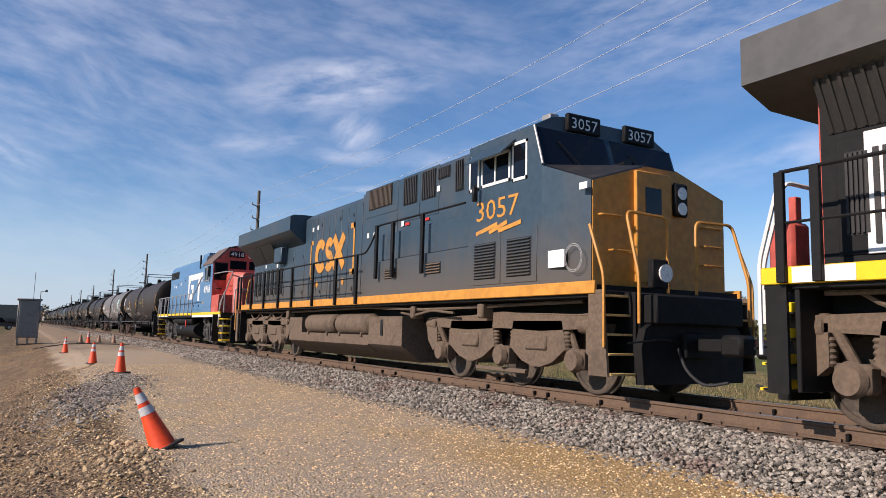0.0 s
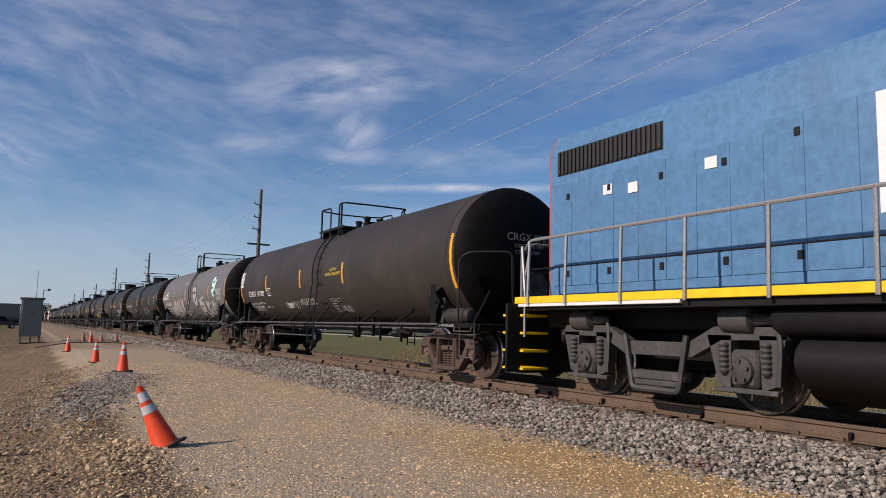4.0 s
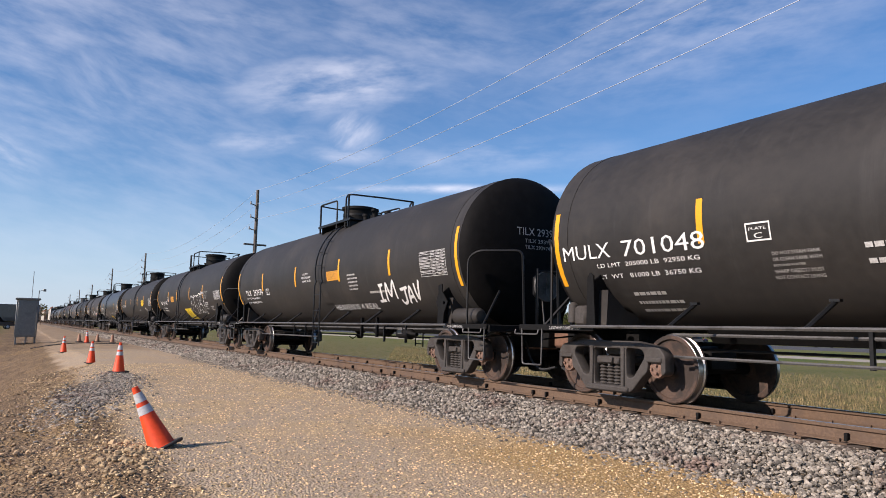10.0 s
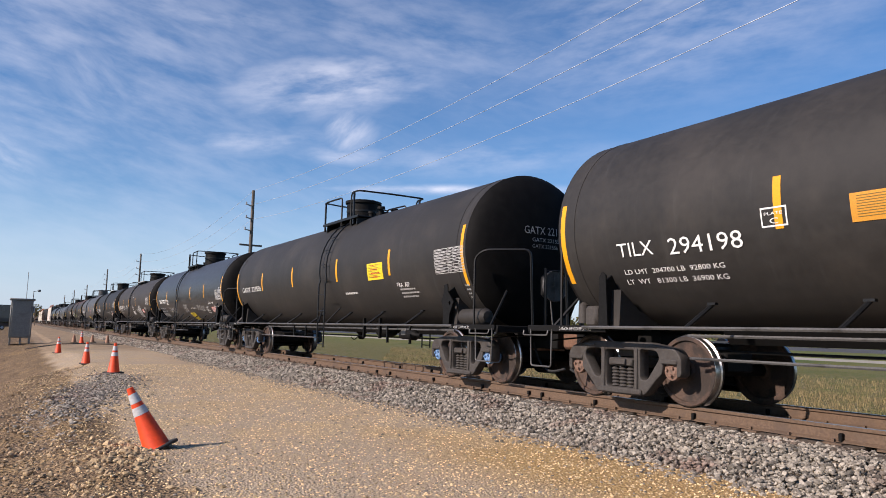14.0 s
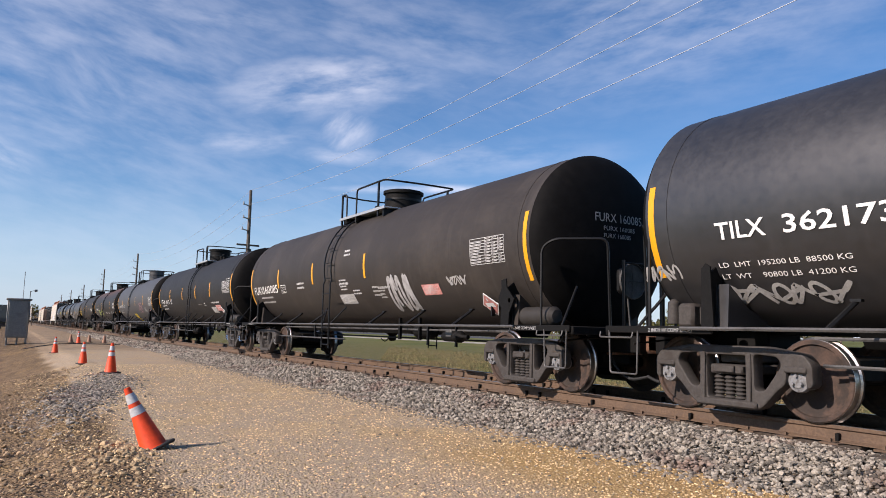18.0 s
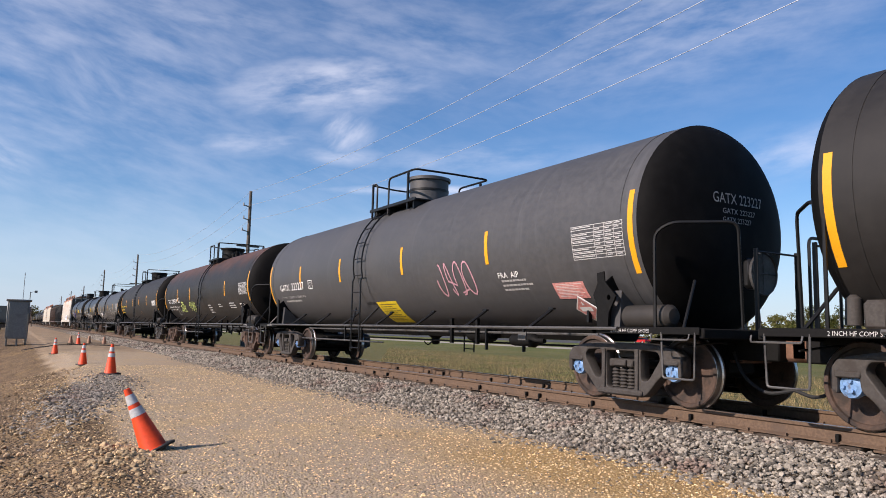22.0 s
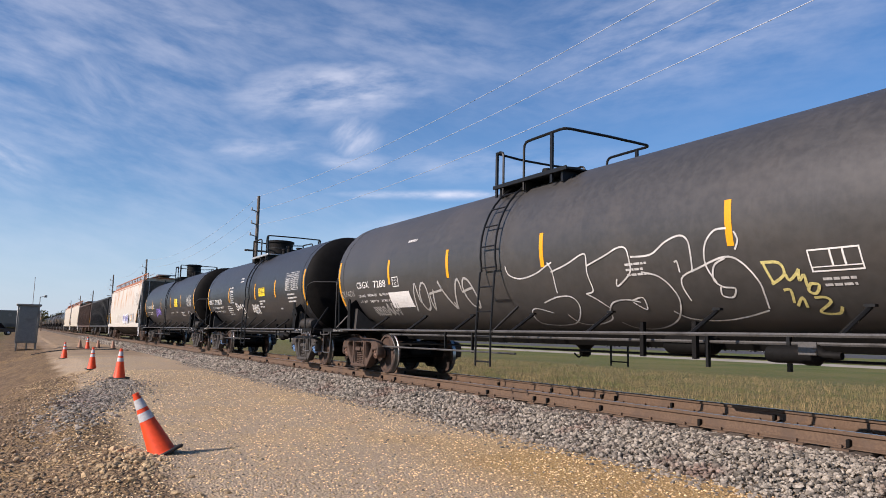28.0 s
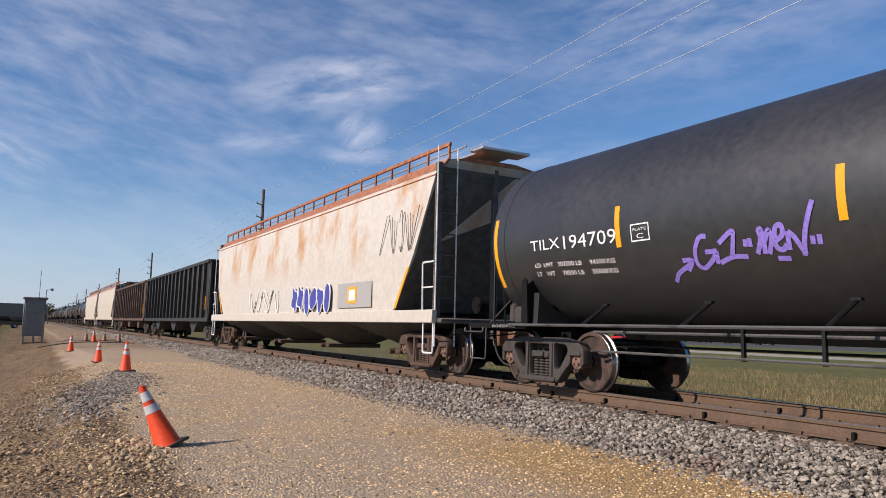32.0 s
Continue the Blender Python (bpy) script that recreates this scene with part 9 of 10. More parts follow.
            part("step_handrail", Shape().tube(rounded([(x - m * 0.32, side * 1.52, 0.8), (x - m * 0.32, side * 1.52, 1.5), (x - m * 0.05, side * 1.4, 2.3), (x - m * 0.05, side * 1.4, 1.4)], 0.1), 0.022), MAT["silver"], lo)
    posts = [0.4, 1.35, 2.55, 3.7, 4.9, 6.1, 7.3, 8.45, 9.5, 10.45]
    for x in posts:
        part("handrail_post", Shape().tube([(x, -1.56, 1.30), (x, -1.53, 2.30)], 0.026, 6), MAT["silver"], lo)
    part("handrail", Shape().tube(rounded([(0.1, -1.4, 2.2), (0.4, -1.53, 2.31), (10.9, -1.53, 2.33), (12.3, -1.52, 3.02), (12.4, -1.4, 3.02)], 0.15), 0.024), MAT["silver"], lo)
    part("handrail", Shape().tube([(0.4, -1.53, 1.85), (10.4, -1.53, 1.85)], 0.012), MAT["black_rail"], lo)
    part("handrail", Shape().tube([(0.1, 1.53, 2.2), (12.0, 1.53, 2.3)], 0.022), MAT["silver"], lo)
    return lo


MAT["truck_dark"] = surface("black oily cast steel", (0.055, 0.052, 0.05), 0.65, grain=20, spread=0.2, stain=(0.12, 0.10, 0.085), stain_at=0.55, stain_scale=4, bump=0.2)
four_axle_locomotive(66.55)


# ---- hoppers and the far end of the train ----
def hopper_paint(name, color, rust):
    m = bpy.data.materials.new(name)
    t = nodes_of(m)
    at = node(t, "ShaderNodeTexCoord").outputs["Object"]
    z = node(t, "ShaderNodeSeparateXYZ", {0: at}).outputs[2]
    fine = noise_tex(t, at, 7.0, 6.0, 0.6)
    paint = mixed(t, smooth(t, fine, 0.3, 0.7), [c * 0.92 for c in color], [min(1, c * 1.06) for c in color])
    drips = noise_tex(t, at, 1.6, 6.0, 0.65, (1.6, 1.0, 0.35))
    paint = mixed(t, maths(t, "MULTIPLY", smooth(t, drips, 0.55, 0.8), 0.4), paint, [c * 0.72 for c in color])
    spots = noise_tex(t, at, 1.15, 6.0, 0.62, (1.0, 1.0, 0.55))
    band = maths(t, "MULTIPLY", smooth(t, z, 2.0, 3.3), rust)
    paint = mixed(t, maths(t, "MULTIPLY", smooth(t, spots, 0.46, 0.66), band), paint, (0.46, 0.235, 0.085))
    paint = mixed(t, maths(t, "MULTIPLY", smooth(t, spots, 0.63, 0.76), band), paint, (0.31, 0.105, 0.035))
    shader = node(t, "ShaderNodeBsdfPrincipled", {"Base Color": paint, "Roughness": 0.6})
    node(t, "ShaderNodeOutputMaterial", {"Surface": shader.outputs[0]})
    return m


MAT["hopper_white"] = hopper_paint("rust-streaked cream hopper paint", (0.54, 0.50, 0.43), 0.85)
MAT["hopper_cream"] = hopper_paint("weathered cream hopper paint", (0.50, 0.45, 0.36), 0.3)
MAT["hopper_rust"] = surface("rusty roof edge", (0.33, 0.13, 0.065), 0.8, grain=8, spread=0.3, stain=(0.5, 0.38, 0.28), stain_at=0.6, stain_scale=1.2)
MAT["hopper_end"] = surface("mottled grey hopper end", (0.10, 0.094, 0.085), 0.75, grain=6, spread=0.25, stain=(0.07, 0.06, 0.05), stain_at=0.5, stain_scale=1.2)
MAT["coal_black"] = surface("black coal hopper paint", (0.028, 0.027, 0.026), 0.6, grain=8, spread=0.2, stain=(0.09, 0.06, 0.045), stain_at=0.6, stain_scale=1.5)
MAT["coal_brown"] = surface("rust-brown coal hopper paint", (0.10, 0.062, 0.045), 0.75, grain=8, spread=0.25, stain=(0.05, 0.04, 0.035), stain_at=0.5, stain_scale=1.5)


def covered_hopper(x0, x1, side_mat, label, graffiti=False, tone="truck_brown"):
    mid, h = (x0 + x1) / 2, (x1 - x0) / 2
    car = thing("hopper_car", None, None, label, "hopper car", "hopper cars of the train", at=(mid * LONG, TRACK, 0))
    CARS.append((car, mid * LONG))
    ON_TRAIN.add(car)
    b, top = h - 0.9, 4.32
    # body: sides with slanted end sheets
    sec = [(-1.52, 1.25), (-1.55, 2.4), (-1.45, 4.00), (-1.15, 4.32), (1.15, 4.32), (1.45, 4.00), (1.55, 2.4), (1.52, 1.25)]
    cut = {1.25: b - 1.75, 2.4: b - 0.75, 4.00: b, 4.32: b}
    v = []
    for m in (-1, 1):
        v += [(m * cut[z], y, z) for y, z in sec]
    n = len(sec)
    part("body", Shape().add(v, [tuple(range(n)), tuple(range(n, 2 * n))] + [(k, n + k, n + (k + 1) % n, (k + 1) % n) for k in range(n)]), side_mat, car)
    part("roof_edge", Shape().prism([(-1.47, 3.96), (-1.17, 4.34), (-1.12, 4.32), (-1.44, 3.94)], -b, b, "X").prism([(1.47, 3.96), (1.17, 4.34), (1.12, 4.32), (1.44, 3.94)], -b, b, "X"), MAT["hopper_rust"], car, "rusty roof edge")
    part("roof", Shape().prism([(-1.15, 4.32), (1.15, 4.32), (0.5, 4.42), (-0.5, 4.42)], -b, b, "X"), MAT["hopper_rust"], car)
    for m in (-1, 1):
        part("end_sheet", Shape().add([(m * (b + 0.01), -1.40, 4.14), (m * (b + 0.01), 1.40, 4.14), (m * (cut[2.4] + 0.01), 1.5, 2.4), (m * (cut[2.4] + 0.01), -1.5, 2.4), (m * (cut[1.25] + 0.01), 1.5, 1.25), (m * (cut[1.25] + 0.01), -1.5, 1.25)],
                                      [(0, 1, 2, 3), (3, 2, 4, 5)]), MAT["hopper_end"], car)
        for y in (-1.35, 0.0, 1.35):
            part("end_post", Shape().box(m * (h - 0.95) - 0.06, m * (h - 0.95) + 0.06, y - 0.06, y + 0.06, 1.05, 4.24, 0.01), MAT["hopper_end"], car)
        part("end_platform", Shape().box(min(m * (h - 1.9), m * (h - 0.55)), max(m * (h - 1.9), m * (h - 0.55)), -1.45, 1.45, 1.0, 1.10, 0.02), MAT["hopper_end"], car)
        part("top_platform", Shape().box(min(m * (b - 0.1), m * (h - 0.5)), max(m * (b - 0.1), m * (h - 0.5)), -0.6, 0.6, 4.55, 4.61, 0.01), MAT["galvanised"], car)
        xe = m * (h - 0.72)
        ld = Shape()
        for y in (-1.50, -1.05):
            ld.tube([(xe, y, 0.55), (xe, y, 4.52)], 0.014, 5)
        part("end_ladder", ld, MAT["white"], car, "white end ladder")
        for i in range(9):
            part("rung", Shape().tube([(xe, -1.50, 0.65 + i * 0.42), (xe, -1.05, 0.65 + i * 0.42)], 0.014, 5), MAT["hopper_end"], car)
        part("side_grab", Shape().tube(rounded([(xe - m * 0.5, -1.52, 1.15), (xe - m * 0.5, -1.54, 2.2), (xe, -1.54, 2.2)], 0.05), 0.02).tube([(xe - m * 0.5, -1.54, 1.7), (xe, -1.54, 1.7)], 0.016), MAT["white"], car)
        part("sill_step", Shape().tube(rounded([(xe - m * 0.45, -1.52, 1.0), (xe - m * 0.45, -1.52, 0.42), (xe - m * 0.02, -1.52, 0.42), (xe - m * 0.02, -1.52, 1.0)], 0.05), 0.02), MAT["white"], car)
        part("center_sill", Shape().box(min(m * 2, m * (h - 0.3)), max(m * 2, m * (h - 0.3)), -0.3, 0.3, 0.7, 1.02, 0.02), MAT["hopper_end"], car)
        if m > 0:
            part("brake_wheel", Shape().lathe([(h - 0.72, 0.26), (h - 0.69, 0.28), (h - 0.66, 0.26), (h - 0.69, 0.24)], 20, "X", (0, 0.55, 2.3)), MAT["black_rail"], car)
            part("brake_reservoir", Shape().lathe([(-0.4, 0.0), (-0.4, 0.18), (0.4, 0.18), (0.4, 0.0)], 14, "Y", (h - 1.3, 0.2, 1.4)), MAT["black"], car)
        coupler(car, m * (h - 0.35), m)
        truck(car, m * (h - 1.95), tone, "cap_brown")
        part("reflector", Shape().prism([(m * (b - 1.65), 1.30), (m * (b - 1.55), 1.30), (m * (b - 0.92), 2.15), (m * (b - 1.02), 2.15)], -1.56, -1.545), MAT["yellow_tape"], car, "slanted yellow reflector")
    for side in (-1, 1):
        part("side_sill", Shape().box(-h + 0.7, h - 0.7, side * 1.52 - 0.06, side * 1.52 + 0.06, 1.0, 1.26, 0.015), side_mat, car)
    for i in range(4):
        c = -h + 4.14 + i * (2 * h - 7.8) / 3
        w = (2 * h - 7.8) / 6
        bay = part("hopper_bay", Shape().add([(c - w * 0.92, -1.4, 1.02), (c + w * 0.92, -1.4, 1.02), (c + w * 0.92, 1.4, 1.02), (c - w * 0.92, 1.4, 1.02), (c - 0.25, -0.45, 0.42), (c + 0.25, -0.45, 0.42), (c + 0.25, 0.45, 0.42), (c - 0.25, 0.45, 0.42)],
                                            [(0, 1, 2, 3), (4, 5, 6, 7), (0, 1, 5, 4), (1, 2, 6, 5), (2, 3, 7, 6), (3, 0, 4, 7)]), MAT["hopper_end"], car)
        part("outlet_gate", Shape().box(c - 0.3, c + 0.3, -1.0, 0.6, 0.30, 0.42, 0.02).lathe([(-1.12, 0.06), (-0.95, 0.06)], 8, "Y", (c, 0, 0.36)), MAT["truck_brown"], bay)
    rw = Shape().tube([(-b, -0.75, 4.65), (b, -0.75, 4.65)], 0.02).box(-b, b, -0.42, 0.42, 4.57, 4.61)
    part("running_board", rw, MAT["galvanised"], car)
    for i in range(14):
        x = -b + 2 * b * (i + 0.5) / 14
        part("board_bracket", Shape().prism([(-1.14, 4.32), (-0.42, 4.57), (-0.42, 4.51), (-1.10, 4.27)], x - 0.025, x + 0.025, "X"), MAT["hopper_rust"], car)
    part("roof_rail", Shape().box(-b, b, -1.16, -1.10, 4.60, 4.68, 0.01), MAT["hopper_rust"], car, "rusty rail along the roof")
    for i in range(22):
        x = -b + 0.05 + (2 * b - 0.1) * i / 21
        part("rail_post", Shape().box(x - 0.03, x + 0.03, -1.15, -1.11, 4.30, 4.60, 0.004), MAT["hopper_rust"], car)
    for i in range(4):
        x = -b + 2 * b * (i + 0.5) / 4
        part("hatch", Shape().box(x - 1.9, x + 1.9, -0.35, 0.35, 4.39, 4.50, 0.03), MAT["hopper_end"], car)
    return car


def open_hopper(x0, x1, mat, label, tone="truck_grey"):
    mid, h = (x0 + x1) / 2, (x1 - x0) / 2
    car = thing("gondola_car", None, None, label, "hopper car", "open hopper cars of the train", at=(mid * LONG, TRACK, 0))
    CARS.append((car, mid * LONG))
    ON_TRAIN.add(car)
    b = h - 0.75
    for side in (-1, 1):
        part("side_sheet", Shape().box(-b, b, side * 1.45 - 0.03, side * 1.45 + 0.03, 1.10, 3.62, 0.01), mat, car)
        part("top_chord", Shape().box(-b, b, side * 1.48 - 0.08, side * 1.48 + 0.08, 3.58, 3.74, 0.02), mat, car)
        part("side_sill", Shape().box(-b - 0.4, b + 0.4, side * 1.48 - 0.08, side * 1.48 + 0.08, 0.95, 1.14, 0.02), mat, car)
        for i in range(16):
            x = -b + 2 * b * (i + 0.5) / 16
            part("side_stake", Shape().box(x - 0.06, x + 0.06, side * 1.56 - 0.07, side * 1.56 + 0.07, 1.12, 3.60, 0.012), mat, car)
    for m in (-1, 1):
        part("end_sheet", Shape().box(m * b - 0.03, m * b + 0.03, -1.45, 1.45, 1.5, 3.62, 0.01), mat, car)
        part("end_chord", Shape().box(m * b - 0.08, m * b + 0.08, -1.5, 1.5, 3.58, 3.74, 0.02), mat, car)
        for y in (-1.4, -0.5, 0.5, 1.4):
            part("end_stake", Shape().box(m * (b + 0.08) - 0.07, m * (b + 0.08) + 0.07, y - 0.06, y + 0.06, 1.0, 3.6, 0.012), mat, car)
        part("end_platform", Shape().box(min(m * (b - 1.0), m * (h - 0.4)), max(m * (b - 1.0), m * (h - 0.4)), -1.4, 1.4, 0.95, 1.06, 0.02), mat, car)
        part("slope_sheet", Shape().add([(m * b, -1.4, 2.2), (m * b, 1.4, 2.2), (m * (b - 3.2), 1.4, 0.7), (m * (b - 3.2), -1.4, 0.7), (m * b, -1.4, 2.1), (m * b, 1.4, 2.1), (m * (b - 3.2), 1.4, 0.6), (m * (b - 3.2), -1.4, 0.6)],
                                        [(0, 1, 2, 3), (4, 5, 6, 7), (0, 3, 7, 4), (1, 2, 6, 5), (0, 1, 5, 4), (3, 2, 6, 7)]), mat, car)
        part("reflector", Shape().box(m * (b - 0.5) - 0.05, m * (b - 0.5) + 0.05, -1.50, -1.48, 1.5, 2.1), MAT["yellow_tape"], car, "reflective strip")
        coupler(car, m * (h - 0.35), m)
        truck(car, m * (h - 1.95), tone, "cap_brown")
    for i in range(3):
        c = -b + 4.2 + i * (2 * b - 8.4) / 2
        part("hopper_bay", Shape().prism([(c - 1.3, 1.12), (c + 1.3, 1.12), (c + 0.3, 0.45), (c - 0.3, 0.45)], -1.3, 1.3), mat, car)
    part("center_sill", Shape().box(-h + 0.4, h - 0.4, -0.3, 0.3, 0.72, 1.05, 0.02), mat, car)
    return car


hop = covered_hopper(-239.75, -217.75, MAT["hopper_white"], "cream covered hopper car with rusty roof edge and graffiti")


def side_scrawl(car, x0, x1, z0, z1, mat, seed, w, n, y=-1.56):
    rng = random.Random(seed)
    sh = Shape()
    step = (x1 - x0) / n
    for i in range(n):
        c, m, hh = x0 + step * (i + 0.5), (z0 + z1) / 2, (z1 - z0) / 2
        ph, k = rng.uniform(0, 6.28), rng.choice((1, 2, 2, 3))
        pts = [(c + step * 0.5 * math.sin((j / 20 * 5 + ph) * k / 2), m + hh * math.sin(j / 20 * 5 + ph)) for j in range(21)]
        v = []
        for j, (x, z) in enumerate(pts):
            (xa, za), (xb, zb) = pts[max(j - 1, 0)], pts[min(j + 1, 20)]
            d = math.hypot(xb - xa, zb - za) or 1.0
            v += [(x - (zb - za) / d * w / 2, y, z + (xb - xa) / d * w / 2), (x + (zb - za) / d * w / 2, y, z - (xb - xa) / d * w / 2)]
        sh.add(v, [(2 * j, 2 * j + 1, 2 * j + 3, 2 * j + 2) for j in range(20)])
    return part("graffiti", sh, mat, car, "looping spray-painted scrawl")


def side_blobs(car, x0, x1, z0, z1, mat, edge, seed, n, y=-1.555):
    rng = random.Random(seed)
    step = (x1 - x0) / n
    for i in range(n):
        c, m, rx, rz = x0 + step * (i + 0.5), (z0 + z1) / 2 + rng.uniform(-0.05, 0.05), step * 0.6, (z1 - z0) * 0.5
        ph, lobes = rng.uniform(0, 6), rng.choice((2, 3, 4))
        ring = [(c + rx * (0.82 + 0.18 * math.cos(lobes * t + ph)) * math.cos(t), m + rz * (0.82 + 0.18 * math.cos(lobes * t + ph)) * math.sin(t)) for t in [2 * math.pi * j / 28 for j in range(28)]]
        yy = y - 0.003 * (i % 2)
        ob = part("graffiti", Shape().add([(x, yy, z) for x, z in ring] + [(c, yy, m)], [(j, (j + 1) % 28, 28) for j in range(28)]), mat, car, "swollen blue spray-painted shape")
        part("outline", Shape().tube([(x, yy - 0.002, z) for x, z in ring + ring[:1]], 0.018, 4), edge, ob)


side_blobs(hop, 1.2, 4.6, 1.22, 2.0, MAT["spray_blue"], MAT["white"], 5, 6, -1.60)
side_scrawl(hop, -4.0, -0.4, 1.3, 2.0, MAT["white"], 6, 0.06, 6)
side_scrawl(hop, 7.6, 9.6, 2.5, 3.4, MAT["truck_brown"], 7, 0.03, 5)
part("grey_patch", Shape().box(5.0, 7.2, -1.562, -1.556, 1.35, 1.95), MAT["grey_letter"], hop, "grey painted patch")
part("notice", Shape().box(5.7, 6.3, -1.568, -1.563, 1.45, 1.85), MAT["yellow_tape"], hop, "yellow notice")
part("notice", Shape().box(5.8, 6.2, -1.573, -1.569, 1.52, 1.78), MAT["white"], hop, "white notice")
open_hopper(-261.4, -239.75, MAT["coal_black"], "black open-top hopper car with ribbed steel sides")
open_hopper(-283.1, -261.4, MAT["coal_brown"], "rust-brown open-top hopper car with ribbed sides")
covered_hopper(-304.5, -283.1, MAT["hopper_cream"], "weathered cream covered hopper car", tone="truck_grey")
covered_hopper(-326.0, -304.5, MAT["hopper_cream"], "weathered cream covered hopper car", tone="truck_grey")
x = -326.0 - 2.2
for i in range(15):
    paint = ("tank_gloss", "tank_black", "tank_brown", "tank_mid_grey", "tank_black")[i % 5]
    TANKS.append(tank_car("tank_car", x - 7.4, 7.4, MAT[paint], "distant dark tank car towards the rear of the train", "truck_grey", "cap_brown", near=False))
    x -= 14.8 + 4.3

# ---- beyond the line: trees, parked vehicles, sheds ----
def leaf_material(name, color, other):
    m = bpy.data.materials.new(name)
    t = nodes_of(m)
    geo = node(t, "ShaderNodeNewGeometry").outputs["Random Per Island"]
    each = node(t, "ShaderNodeObjectInfo").outputs["Random"]
    at = node(t, "ShaderNodeTexCoord").outputs["Object"]
    paint = mixed(t, smooth(t, noise_tex(t, at, 0.5, 4.0), 0.4, 0.62), color, other)
    paint = mixed(t, maths(t, "MULTIPLY", each, 0.5), paint, (0.15, 0.115, 0.03))
    level = maths(t, "ADD", maths(t, "MULTIPLY", geo, 0.9), 0.55)
    tone = node(t, "ShaderNodeVectorMath", {0: paint}, operation="MULTIPLY")
    t.links.new(level, tone.inputs[1])
    node(t, "ShaderNodeOutputMaterial", {"Surface": node(t, "ShaderNodeBsdfPrincipled", {"Base Color": tone.outputs[0], "Roughness": 0.75, "Specular IOR Level": 0.2}).outputs[0]})
    return m


MAT["leaf"] = leaf_material("autumn green leaves", (0.055, 0.075, 0.018), (0.115, 0.115, 0.03))
MAT["far_leaf"] = leaf_material("far woodland", (0.045, 0.055, 0.022), (0.075, 0.075, 0.035))
MAT["bark"] = surface("grey-brown bark", (0.12, 0.09, 0.065), 0.9, grain=8, spread=0.3, bump=0.5, bump_scale=20)


def leaves(rng, centre, spread, count, size):
    """Small leaf clusters: two crossed quads each, scattered through a lump of the crown."""
    v, f = [], []
    for _ in range(count):
        a, b, c = rng.gauss(0, 1), rng.gauss(0, 1), rng.gauss(0, 1)
        d = math.sqrt(a * a + b * b + c * c) or 1
        k = rng.random() ** 0.4
        p = Vector((centre[0] + spread * a / d * k, centre[1] + spread * b / d * k, centre[2] + spread * 0.8 * c / d * k))
        u = Vector((rng.gauss(0, 1), rng.gauss(0, 1), rng.gauss(0, 1))).normalized()
        w = u.orthogonal().normalized()
        s = size * rng.uniform(0.6, 1.3)
        n = len(v)
        v += [tuple(p + u * s), tuple(p + w * s * 0.7), tuple(p - u * s), tuple(p - w * s * 0.7)]
        f.append((n, n + 1, n + 2, n + 3))
    return v, f


def tree_meshes(seed, high):
    rng = random.Random(seed)
    wood, crown = Shape(), Shape()
    wood.lathe([(-0.3, 0.26), (0.3, 0.2), (high * 0.45, 0.13), (high * 0.8, 0.05)], 8, "Z")
    for i in range(9):
        a, z = rng.uniform(0, 6.28), high * rng.uniform(0.22, 0.75)
        reach = high * rng.uniform(0.16, 0.30) * (1.15 - z / high * 0.5)
        tip = (reach * math.cos(a), reach * math.sin(a), z + high * rng.uniform(0.08, 0.2))
        wood.tube([(0, 0, z), (tip[0] * 0.5, tip[1] * 0.5, z + (tip[2] - z) * 0.65), tip], 0.05, 5)
        for _ in range(3):
            q = (tip[0] + rng.gauss(0, high * 0.05), tip[1] + rng.gauss(0, high * 0.05), tip[2] + rng.gauss(0, high * 0.05))
            crown.add(*leaves(rng, q, high * rng.uniform(0.07, 0.13), 60, 0.17))
    crown.add(*leaves(rng, (0, 0, high * 0.86), high * 0.12, 140, 0.17))
    return wood.mesh("trunk", MAT["bark"]), crown.mesh("crown", MAT["leaf"], 0)


TREES = [tree_meshes(40 + i, h) for i, h in enumerate((8.5, 10.0, 11.0, 9.0, 12.0))]


def tree_at(x, y, i, turn, grow):
    ob = thing("tree", None, None, "leafy broad tree turning from green to yellow", "tree", "trees beyond the car park", at=pose(x, y, ground_z(x, y), 0, 0, turn) @ Matrix.Scale(grow, 4))
    part("trunk", TREES[i][0], None, ob)
    part("crown", TREES[i][1], None, ob)


rng = random.Random(77)
for i in range(56):
    y = 158 + rng.uniform(-4, 30)
    tree_at(-330 + i * 5.9 + rng.uniform(-2, 2), y, i % 5, rng.uniform(0, 360), rng.uniform(0.85, 1.15))
for i in range(12):
    tree_at(-230 + rng.uniform(-14, 14), -14 + i * 1.7, (i * 2) % 5, rng.uniform(0, 360), rng.uniform(0.42, 0.6))

woods = Shape()
rng = random.Random(9)
for i in range(620):
    x, y = (-760 + rng.uniform(-60, 60), rng.uniform(-120, 150)) if i < 300 else (rng.uniform(-700, 150), 420 + rng.uniform(-40, 40))
    top = 15 + 5 * math.sin(x * 0.01 + y * 0.02) + rng.uniform(-3, 3)
    for _ in range(3):
        woods.add(*leaves(rng, (x + rng.gauss(0, 3), y + rng.gauss(0, 3), top * rng.uniform(0.15, 0.85)), 5.0, 14, 1.5))
tagged(new("far_woods", woods.mesh("far_woods", MAT["far_leaf"], 0)), "dark green woodland along the horizon", "woods", kind="stuff")

